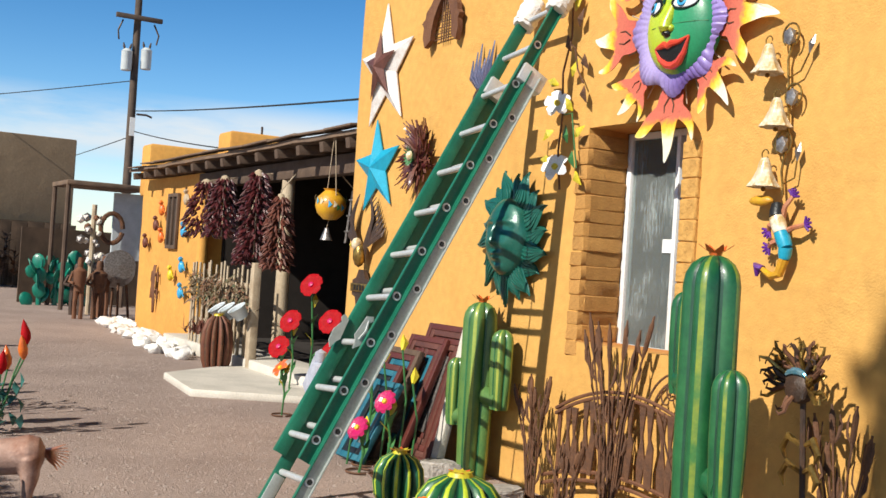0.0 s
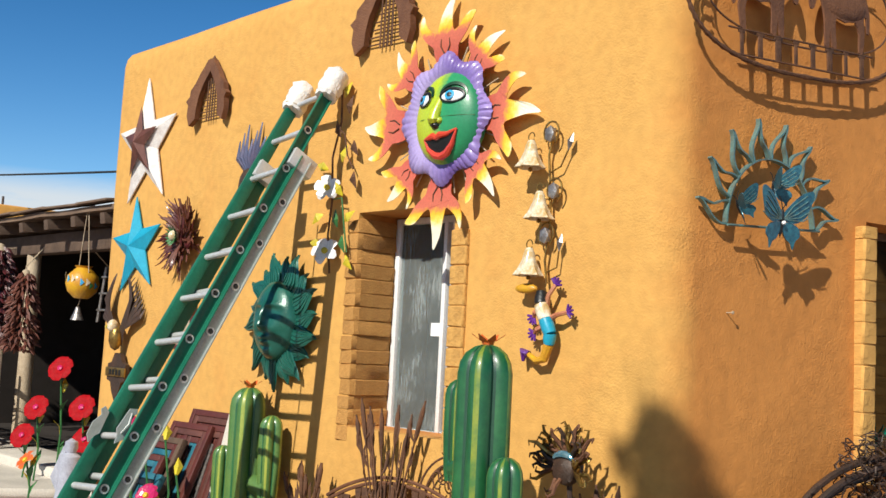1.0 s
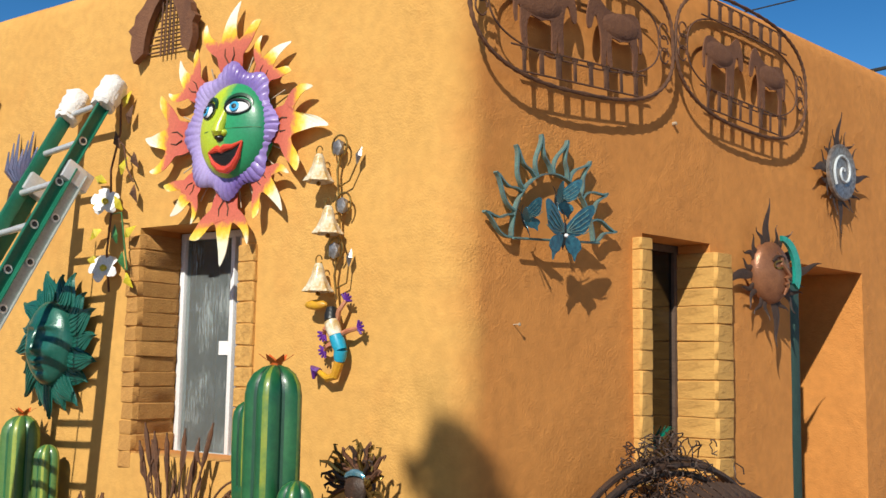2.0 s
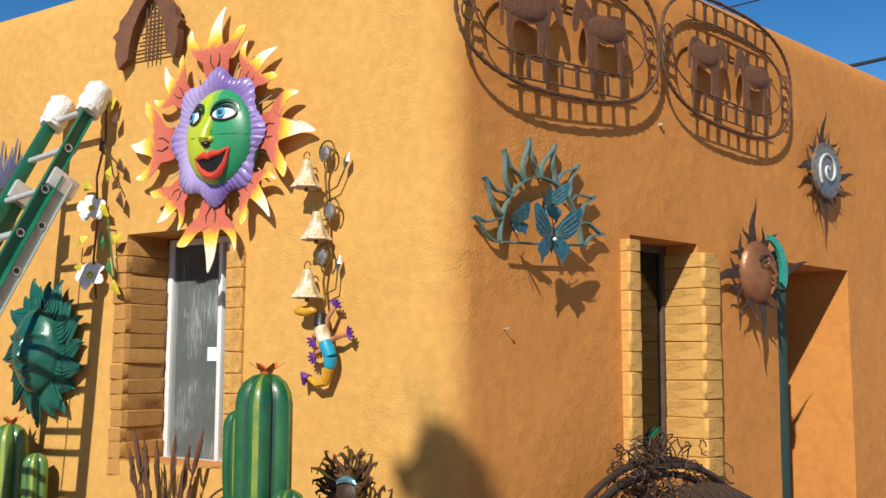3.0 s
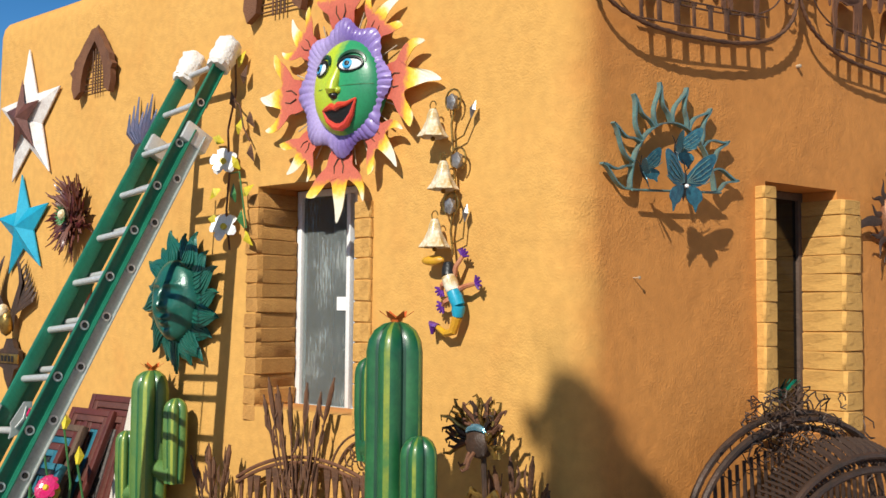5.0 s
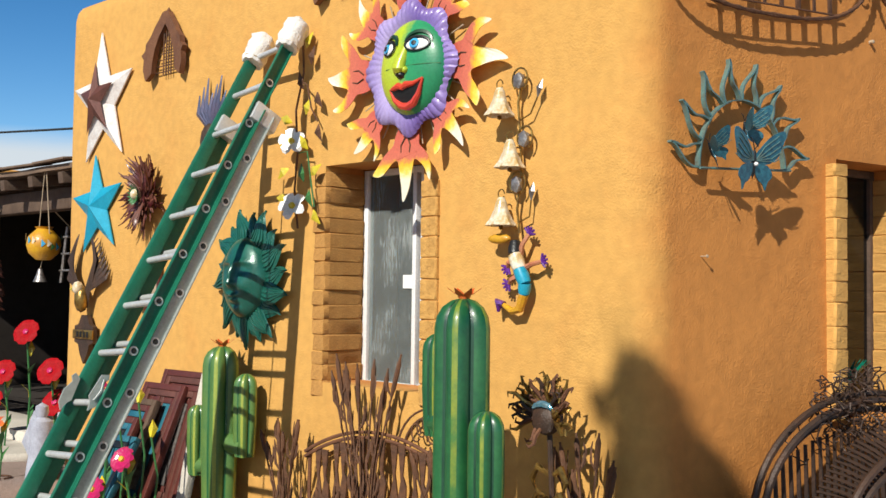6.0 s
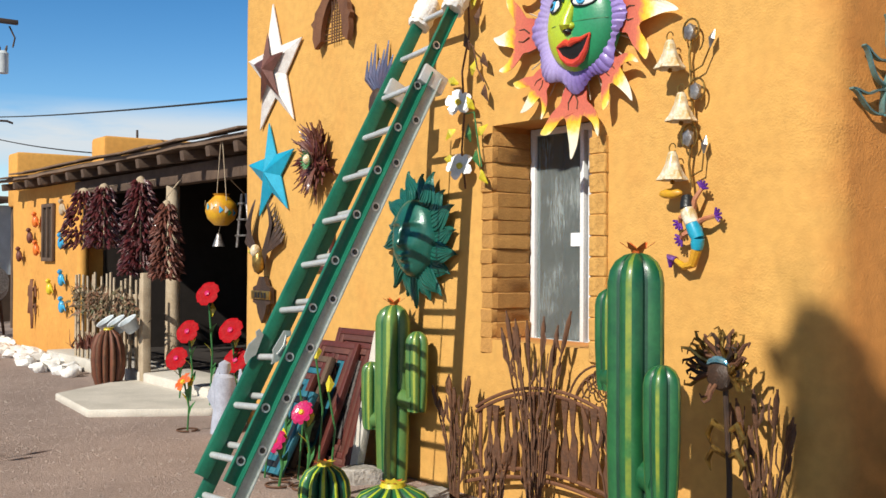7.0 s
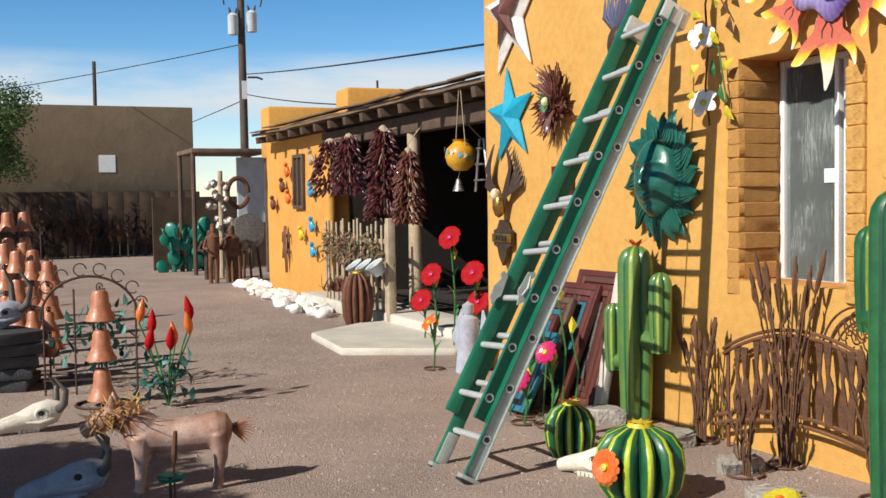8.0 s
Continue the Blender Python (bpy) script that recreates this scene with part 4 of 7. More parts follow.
def eagle():
    s = thing("eagle_plaque", on_a(-5.76, 1.45, 0.03), "dark metal eagle with raised wings over a shield", "wall ornament")
    for q in (-1, 1):
        for k in range(9):
            part("feather", blade(B(), [(0, 0, 0.03), (q * (0.08 + 0.018 * k), 0.16 + 0.02 * k, 0.05), (q * (0.12 + 0.026 * (8 - k)), 0.26 + 0.03 * k, 0.03), (q * (0.14 + 0.026 * (8 - k)), 0.33 + 0.028 * k, 0.0)], [0.05, 0.055, 0.045, 0.008], 0.008, ridge=0.006), M_DARKRUST, s, m=pose(q * 0.02, -0.05 + 0.012 * k, 0.01 * k * 0.3))
    bm = B()
    ball(bm, (0, 0.02, 0.07), (0.07, 0.12, 0.06))
    part("body", bm, M_GOLD, s)
    bm = B()
    ball(bm, (-0.01, 0.12, 0.1), (0.05, 0.06, 0.05))
    head = part("head", bm, M_CREAM, s, "pale cream head")
    part("beak", lathe(B(), [(0.025, 0), (0.015, 0.03), (0.0, 0.06)], 8), M_YELLOW, head, m=pose(-0.05, 0.11, 0.12, 0, -80))
    part("shield", plate(B(), [(-0.05, -0.12), (0.05, -0.12), (0.1, -0.2), (0.17, -0.22), (0.17, -0.36), (0.1, -0.38), (0.07, -0.46), (0, -0.55), (-0.07, -0.46), (-0.1, -0.38), (-0.17, -0.36), (-0.17, -0.22), (-0.1, -0.2)], 0.04), M_DARKRUST, s, "dark shield with a crossbar")
    part("crossbar", box(B(), -0.18, 0.18, -0.33, -0.25, 0.04, 0.055, 0.005), M_GOLD, s)
    for x in (-0.1, -0.04, 0.02, 0.08):
        part("letter_bar", box(B(), x, x + 0.035, -0.315, -0.265, 0.055, 0.06), M_INK, s)


eagle()
bm = B()
for k in range(7):
    blade(bm, [(0, 0, 0), ((k - 3) * 0.05, 0.16, 0.03), ((k - 3) * 0.06, 0.3 + 0.06 * (k % 3), 0.0)], [0.05, 0.07, 0.006], 0.01, ridge=0.012)
s = thing("blue_bird_plaque", on_a(-3.86, 2.78, 0.03), "slate-blue metal bird plaque with pointed feathers", "wall ornament")
part("feathers", bm, mat("slate_blue_metal", (0.06, 0.09, 0.16), (0.12, 0.1, 0.16), rough=0.4, metal=0.4), s)
ball(bm := B(), (0.02, -0.08, 0.04), (0.1, 0.14, 0.05))
part("body", bm, M_DARKRUST, s)
s = thing("framed_tile", on_a(-4.72, 1.6, 0.015), "small tile in a dark red frame", "picture")
for x0, x1, y0, y1 in ((-0.16, 0.16, 0.16, 0.2), (-0.16, 0.16, -0.2, -0.16), (-0.16, -0.12, -0.16, 0.16), (0.12, 0.16, -0.16, 0.16)):
    part("frame", box(B(), x0, x1, y0, y1, 0, 0.03, 0.004), M_MAROON, s)
part("tile", box(B(), -0.12, 0.12, -0.16, 0.16, 0, 0.012), M_PALEWOOD, s)


def blossom(parent, m, r, petals=5, colour=M_EYEWHITE, heart=M_YELLOW):
    f = part("blossom", lathe(B(), [(0.0, 0.0), (r * 0.24, 0.004), (r * 0.2, 0.03), (0, 0.04)], 10), heart, parent, m=m)
    for k in range(petals):
        part("petal", blade(B(), [(0, r * 0.12, 0.008), (0, r * 0.5, 0.03), (0, r * 0.8, 0.03), (0, r, 0.012)], [r * 0.25, r * (0.75 if r < 0.12 else 0.95), r * (0.7 if r < 0.12 else 1.0), r * (0.25 if r < 0.12 else 0.55)], 0.006, ridge=-0.006), colour, f, m=pose(0, 0, 0, 0, 0, k * 360 / petals))
    return f


def flower_vine():
    s = thing("flower_vine", on_a(-2.72, 2.62, 0.03), "painted metal vine with white blossoms and yellow leaves", "wall ornament")
    stem = [(-0.03, -0.62, 0.02), (-0.06, -0.35, 0.03), (-0.02, -0.1, 0.04), (-0.06, 0.2, 0.03), (0.02, 0.45, 0.03), (-0.01, 0.75, 0.02)]
    part("stem", tube(B(), stem, 0.008, 6), M_RUST, s)
    part("tendril", tube(B(), [(-0.02, -0.1, 0.03), (0.1, -0.1, 0.05), (0.13, -0.3, 0.04), (0.16, -0.48, 0.03)], 0.006, 6), M_LEAF, s)
    part("tendril", tube(B(), [(0.0, 0.4, 0.03), (0.09, 0.35, 0.05), (0.12, 0.2, 0.04), (0.18, 0.1, 0.03)], 0.006, 6), M_RUST, s)
    for x, y, a, c in ((0.08, -0.08, 40, M_YELLOW), (0.12, -0.26, -60, M_YELLOW), (0.15, -0.5, -140, M_YELLOW), (-0.13, -0.2, 120, M_YELLOW), (-0.1, 0.12, 70, M_YELLOW), (0.05, 0.16, -30, M_YELLOW), (-0.13, -0.42, 80, M_YELLOW), (0.04, 0.62, -40, M_YELLOW), (0.1, 0.5, -20, M_RUST), (0.17, 0.3, -150, M_RUST), (0.02, 0.34, 20, M_RUST), (0.1, -0.36, 200, M_LEAF), (0.04, -0.3, 10, M_LEAF), (0.19, 0.08, -160, M_RUST)):
        part("leaf", blade(B(), [(0, 0, 0), (0.005, 0.05, 0.02), (0, 0.13, 0.005)], [0.012, 0.07, 0.006], 0.004, ridge=0.008), c, s, m=pose(x, y, 0.03, 0, 0, a))
    blossom(s, pose(-0.07, -0.02, 0.05, -8, 34, 10), 0.1)
    blossom(s, pose(-0.05, -0.47, 0.05, -8, 34, 30), 0.105)


flower_vine()


def bell_vine():
    s = thing("bell_wind_chime", on_a(-0.80, 2.24, 0.03), "gold wire vine hung with three cream ceramic bells", "wind chime")
    part("stem", tube(B(), [(0.06, 0.56, 0.01), (0.03, 0.4, 0.02), (0.05, 0.2, 0.02), (0.06, 0.0, 0.02), (0.03, -0.2, 0.02), (0.05, -0.33, 0.02)], 0.008, 6), M_GOLD, s)
    for x, y in ((0.05, 0.53), (0.09, 0.2), (0.04, -0.05)):
        part("curl", tube(B(), arc(x, y, 0.055, 0.065, -60, 230, 12, 0.03), 0.006, 5), M_GOLD, s)
        ball(bm := B(), (x, y - 0.01, 0.04), (0.04, 0.055, 0.03), sub=1)
        part("bud", bm, M_TIN, s)
    for x, y, a in ((0.17, 0.42, -20), (0.13, -0.15, -10)):
        part("shoot", tube(B(), [(0.04, y - 0.12, 0.02), (0.12, y - 0.09, 0.02), (x, y, 0.02)], 0.005, 5), M_GOLD, s)
        part("leaf", blade(B(), [(0, 0, 0), (0.004, 0.05, 0.012), (0, 0.1, 0)], [0.01, 0.045, 0.005], 0.006, ridge=0.008), M_TIN, s, m=pose(x, y, 0.02, 0, 0, a))
    for x, y in ((-0.065, 0.4), (0.015, 0.1), (-0.045, -0.22)):
        bm = B()
        lathe(bm, [(0.0, 0.12), (0.025, 0.115), (0.04, 0.08), (0.05, 0.03), (0.075, -0.04), (0.105, -0.085), (0.098, -0.09), (0.066, -0.04), (0.04, 0.03), (0.0, 0.09)], 24, pose(0, 0, 0, -90))
        for v in bm.verts:
            if v.co.y < -0.02:
                v.co += Vector((v.co.x, 0, v.co.z)) * 0.12 * math.sin(6 * math.atan2(v.co.z, v.co.x))
        bell = part("bell", bm, M_CREAM, s, "cream ceramic bell with a fluted rim", pose(x, y, 0.07) @ Matrix.Scale(0.78, 4))
        part("hanger", tube(B(), arc(0, 0.14, 0.03, 0.035, 0, 330, 10), 0.005, 5), M_GOLD, bell)
        ball(bm := B(), (0, -0.1, 0), 0.02, sub=1)
        part("clapper", bm, M_GOLD, bell)


bell_vine()


def lizard():
    s = thing("lizard_plaque", on_a(-0.745, 1.69, 0.04), "glazed ceramic gecko, blue and white with violet feet", "wall ornament")
    body = [(-0.02, 0.17, 0.03), (-0.005, 0.1, 0.05), (0.03, 0.02, 0.05), (0.065, -0.06, 0.045), (0.055, -0.12, 0.04)]
    rr = [0.032, 0.04, 0.038, 0.037, 0.03]
    for k, c in enumerate((M_INK, M_CREAM, M_BLUE, M_BLUE)):
        part("body", tube(B(), [body[k], Vector(body[k]).lerp(Vector(body[k + 1]), 0.5), body[k + 1]], [rr[k], (rr[k] + rr[k + 1]) / 2 + 0.004, rr[k + 1]], 10), c, s, "dark blue glaze" if k == 0 else "")
    ball(bm := B(), (-0.12, 0.19, 0.05), (0.085, 0.03, 0.028))
    part("head", bm, M_JUG, s, "orange head")
    part("tail", tube(B(), [(0.055, -0.12, 0.04), (0.02, -0.2, 0.035), (-0.04, -0.215, 0.03), (-0.1, -0.18, 0.03)], [0.03, 0.026, 0.02, 0.014], 9), M_JUG, s, "yellow tail")
    part("tail_tip", tube(B(), [(-0.1, -0.18, 0.03), (-0.135, -0.165, 0.03), (-0.14, -0.22, 0.03)], [0.022, 0.03, 0.008], 8), M_VIOLET, s)
    for x0, y0, x1, y1 in ((0.02, 0.1, 0.08, 0.21), (0.06, 0.03, 0.17, 0.06), (0.0, -0.02, -0.06, -0.06), (-0.03, 0.08, -0.07, 0.03)):
        leg = part("leg", tube(B(), [(x0, y0, 0.03), ((x0 + x1) / 2, (y0 + y1) / 2, 0.05), (x1, y1, 0.03)], [0.018, 0.014, 0.012], 7), M_COPPER, s)
        for q in range(5):
            a = math.atan2(y1 - y0, x1 - x0) + (q - 2) * 0.55
            part("toe", tube(B(), [(x1, y1, 0.03), (x1 + 0.045 * math.cos(a), y1 + 0.045 * math.sin(a), 0.035)], [0.01, 0.007], 6), M_VIOLET, leg)


lizard()

# ---- ornaments on the shaded wall ----


def oval_sign(m, half):
    """A roped iron oval with two cut-out animals and two rows of lettering that cannot be made out."""
    s = thing("oval_iron_sign", m, "rusty oval iron sign with cut-out grazing beasts and lettering", "sign", "oval iron signs")
    n = 168
    ring = [(half * (abs(math.cos(a)) ** 0.75) * (1 if math.cos(a) > 0 else -1), 0.44 * (abs(math.sin(a)) ** 0.75) * (1 if math.sin(a) > 0 else -1), 0.06) for a in (k * math.tau / n for k in range(n))]
    part("rim", tube(B(), ring, [0.011 + 0.004 * (k % 3 == 0) for k in range(n)], 7, closed=True), M_RUST, s, "rope-twisted iron rim")
    part("inner_rim", tube(B(), [(x * 0.84, y * 0.62, 0.055) for x, y, _ in ring[::3]], 0.006, 5, closed=True), M_RUST, s)
    for sign in (-1, 1):
        part("rail", tube(B(), [(-half * 0.66, sign * 0.245, 0.06), (half * 0.66, sign * 0.245, 0.06)], 0.006, 5), M_RUST, s)
        part("rail", tube(B(), [(-half * 0.6, sign * 0.385, 0.06), (half * 0.6, sign * 0.385, 0.06)], 0.006, 5), M_RUST, s)
        for k in range(8):
            x = -half * 0.55 + k * half * 1.1 / 7
            w = 0.013 + 0.005 * (k * 7 % 3)
            y = sign * 0.315
            bm = box(B(), x - w, x + w, y - 0.07, y + 0.07, 0.055, 0.063, 0.002)
            part("letter_bar", bm, M_RUST, s)
            part("letter_bar", box(B(), x - w - 0.012, x + w + 0.012, y + 0.05, y + 0.07, 0.0555, 0.0635, 0.001), M_RUST, s)
    beast = [(-0.30, 0.09), (-0.275, 0.15), (-0.235, 0.185), (-0.19, 0.165), (-0.13, 0.115), (-0.03, 0.095), (0.07, 0.115), (0.15, 0.12), (0.2, 0.085), (0.225, 0.0), (0.22, -0.1), (0.2, -0.11), (0.195, -0.02), (0.17, -0.03), (0.175, -0.12), (0.155, -0.235), (0.12, -0.235), (0.125, -0.13), (0.09, -0.06), (0.0, -0.075), (-0.08, -0.06), (-0.09, -0.14), (-0.085, -0.235), (-0.12, -0.235), (-0.14, -0.13), (-0.15, -0.235), (-0.185, -0.235), (-0.185, -0.1), (-0.2, -0.01), (-0.225, 0.05), (-0.25, 0.035), (-0.275, -0.03), (-0.305, -0.035), (-0.315, 0.02)]
    for x, f in ((-half * 0.39, -1), (half * 0.39, 1)):
        k = half * 1.08
        bm = plate(B(), [(f * a * k, b) for a, b in smooth_loop(beast, 2)][::f], 0.01)
        ball(bm, (f * 0.01, 0.02, 0.006), (0.2 * k, 0.085, 0.016), sub=2)
        part("animal_cutout", bm, M_BROWNRUST, s, m=pose(x, 0, 0.055))
    for sx in (-1, 1):
        for k in range(3):
            part("scroll", tube(B(), arc(sx * half * 0.9, 0.08 - 0.08 * k, 0.045, 0.05, 0, 330, 14, 0.055), 0.006, 5), M_RUST, s)


oval_sign(on_b(0.9, 3.58, 0.03, 3), 0.93)
oval_sign(on_b(2.72, 3.66, 0.03, -2), 0.86)


def ribbon(bm, pts, deep, thick=0.006, mi=0):
    """A flat iron strip set on edge, bent along pts in the x-y plane."""
    pts = [Vector(p[:2]).to_3d() for p in pts]
    rows = []
    for i, p in enumerate(pts):
        t = pts[min(i + 1, len(pts) - 1)] - pts[max(i - 1, 0)]
        n = Vector((-t.y, t.x, 0)).normalized() * thick / 2
        rows.append([bm.verts.new(q) for q in (p + n, p - n, p - n + Vector((0, 0, deep)), p + n + Vector((0, 0, deep)))])
    for a, b in zip(rows, rows[1:]):
        for k in range(4):
            bm.faces.new((a[k], a[(k + 1) % 4], b[(k + 1) % 4], b[k])).material_index = mi
    for r in (rows[0], rows[-1]):
        bm.faces.new(r).material_index = mi
    return bm


def curve_through(pts, n=5):
    ext = [2 * Vector(pts[0]) - Vector(pts[1])] + [Vector(p) for p in pts] + [2 * Vector(pts[-1]) - Vector(pts[-2])]
    out = []
    for a, b, c, d in zip(ext, ext[1:], ext[2:], ext[3:]):
        out += [0.5 * ((2 * b) + (c - a) * t + (2 * a - 5 * b + 4 * c - d) * t * t + (3 * b - a - 3 * c + d) * t ** 3) for t in (k / n for k in range(n))]
    return out + [ext[-2]]


def butterfly_sun():
    s = thing("butterfly_sunburst", on_b(0.73, 2.265, 0.015, 3) @ Matrix.Diagonal((0.93, 0.93, 1, 1)), "turquoise iron half sunburst with blue butterflies", "wall ornament")
    part("arch", ribbon(B(), arc(0, 0.0, 0.38, 0.41, 2, 178, 30), 0.034, 0.009), M_TURQ, s)
    part("base_bar", tube(B(), [(-0.4, 0.0, 0.05), (0.4, 0.0, 0.05)], 0.008, 6), M_TURQ, s)
    for k in range(8):
        a = 10 + k * 22.8
        w = 0.068
        for side in (-1, 1):
            keys = [(side * w, -0.01), (side * w * 0.95 - 0.008, 0.045), (side * w * 0.6 - 0.014, 0.1), (side * w * 0.3 + 0.004, 0.15), (side * 0.006 + 0.026, 0.2), (0.03, 0.235)]
            part("flame", ribbon(B(), curve_through(keys), 0.028, 0.011), M_TURQ, s, m=pose(0.385 * math.cos(radians(a)), 0.415 * math.sin(radians(a)), 0.005, 0, 0, a - 90))
    for x, y, z, r, t, tilt in ((-0.075, 0.02, 0.15, 0.22, -2, 8), (-0.06, 0.22, 0.09, 0.15, 8, 55), (-0.35, 0.1, 0.085, 0.13, 30, 58)):
        fly = part("butterfly", lathe(B(), [(0, -0.09), (0.012, -0.05), (0.016, 0.02), (0.01, 0.07), (0, 0.085)], 8, pose(0, 0, 0, -90)), M_INK, s, m=pose(x, y, z, 6, 0, t) @ Matrix.Scale(r / 0.22, 4))
        for q in (-1, 1):
            bm = plate(B(), smooth_loop([(0, 0.03), (q * 0.05, 0.1), (q * 0.12, 0.165), (q * 0.2, 0.2), (q * 0.225, 0.175), (q * 0.2, 0.1), (q * 0.17, 0.04), (q * 0.09, 0.0)][::q], 3), 0.005)
            for k in range(5):
                tube(bm, [(q * 0.01, 0.02, 0.007), (q * (0.07 + 0.02 * k), 0.1 - 0.02 * k, 0.007), (q * (0.17 + 0.008 * k), 0.17 - 0.03 * k, 0.006)], 0.0035, 4, mi=1)
            part("wing", bm, (M_BFLY, M_TURQ), fly, m=pose(0, 0, 0, 0, -q * tilt))
            part("wing", plate(B(), smooth_loop([(0, 0.0), (q * 0.09, -0.002), (q * 0.135, -0.03), (q * 0.145, -0.07), (q * 0.115, -0.1), (q * 0.1, -0.15), (q * 0.075, -0.11), (q * 0.035, -0.085)][::q], 3), 0.005), M_BFLY, fly, m=pose(0, 0, 0, 0, -q * tilt * 0.8))
            part("feeler", tube(B(), [(0, 0.08, 0), (q * 0.03, 0.13, 0.01), (q * 0.05, 0.15, 0.01)], 0.003, 4), M_INK, fly)
        ball(bm := B(), (0, 0.0, 0.018), 0.014, sub=1)
        part("glass_bead", bm, M_EYEWHITE, fly, "tiny white bead")


butterfly_sun()


def rayed(m, label, r0, long, short, n, disc):
    s = thing("metal_sun", m, label, "wall sun")
    for k in range(n):
        a = k * 360 / n + 90
        l = long if k % (n // 4) == 0 else short * random.uniform(0.75, 1.15)
        part("ray", blade(B(), wavy(l, 0.035 * (1 if k % 2 else -1), 9, 0.03), taper(0.085 if l == long else 0.05, 9, 0.2), 0.008, ridge=0.008), M_DARKRUST, s, m=pose(r0 * 0.85 * math.cos(radians(a)), r0 * 0.85 * math.sin(radians(a)), 0.02, 0, 0, a - 90))
    disc(s)
    return s


def moon_disc(s):
    bm = B()
    lathe(bm, [(0.235, 0.0), (0.23, 0.03), (0.2, 0.065), (0.13, 0.09), (0.0, 0.1)], 32, Matrix.Diagonal((0.9, 1.08, 1, 1)))
    face = part("face", bm, mat("polished_copper", (0.33, 0.14, 0.065), (0.22, 0.09, 0.045), scale=7, rough=0.35, metal=0.35), s, "domed copper face in profile")
    prof = [(0.0, 0.2), (0.04, 0.13), (0.03, 0.08), (0.08, 0.0), (0.11, -0.05), (0.06, -0.07), (0.09, -0.11), (0.05, -0.13), (0.08, -0.16), (0.04, -0.23), (-0.05, -0.27), (-0.1, 0.0)]
    part("profile", tube(B(), [(x * 0.9 + 0.03, y * 0.8, 0.095 - 0.25 * y * y) for x, y in prof[:10]], [0.01, 0.018, 0.02, 0.024, 0.028, 0.018, 0.02, 0.016, 0.018, 0.01], 7), face.data.materials[0], face)
    part("eye", tube(B(), arc(0.02, 0.06, 0.055, 0.03, 0, 340, 12, 0.1), 0.009, 5), M_GOLD, face)
    part("brow", tube(B(), arc(0.02, 0.06, 0.08, 0.07, 30, 150, 10, 0.1), 0.01, 5), M_DARKRUST, face)
    cres = [(x, y) for x, y, _ in arc(0.03, 0.02, 0.21, 0.27, 84, -40, 14)] + [(x, y) for x, y, _ in arc(0.0, 0.02, 0.17, 0.24, -30, 72, 14)]
    part("crescent", plate(B(), cres, 0.03, pose(0.02, 0, 0.08)), mat("turquoise_glaze", (0.015, 0.33, 0.26), (0.02, 0.22, 0.18), scale=14, rough=0.25, coat=0.4), s, "glossy turquoise crescent")


def grey_disc(s):
    part("plate", lathe(B(), [(0.25, 0.0), (0.25, 0.03), (0.235, 0.04), (0.215, 0.03), (0.0, 0.035)], 28), M_TIN, s, "round grey disc with a raised spiral", pose(0, 0, 0.03))
    part("spiral", tube(B(), [(0.018 * t * math.cos(t), 0.018 * t * math.sin(t), 0.07) for t in (k * 0.35 for k in range(2, 30))], 0.012, 6), M_TANK, s)


rayed(on_b(2.97, 2.24, 0.1, 8) @ pose(0, 0, 0, 0, -12) @ Matrix.Scale(0.88, 4), "copper moon-and-sun plaque with wavy iron rays", 0.25, 0.38, 0.18, 20, moon_disc)
rayed(on_b(4.15, 3.12, 0.04) @ Matrix.Scale(0.9, 4), "wavy-rayed iron sun with a grey disc", 0.24, 0.34, 0.18, 20, grey_disc)

# small nail, patch and crack in the plaster
solid("wall_anchor", lathe(B(), [(0.012, 0), (0.012, 0.03), (0, 0.034)], 8), M_PALEWOOD, on_b(1.95, 3.15, 0.0), "pale plug of an old wall fixing", "fixing")
solid("wall_nail", lathe(B(), [(0.003, -0.02), (0.003, 0.04), (0.009, 0.04), (0.009, 0.045), (0, 0.046)], 8), M_PALEWOOD, on_b(0.44, 1.785, 0.0), "bare nail sticking out of the plaster", "nail")


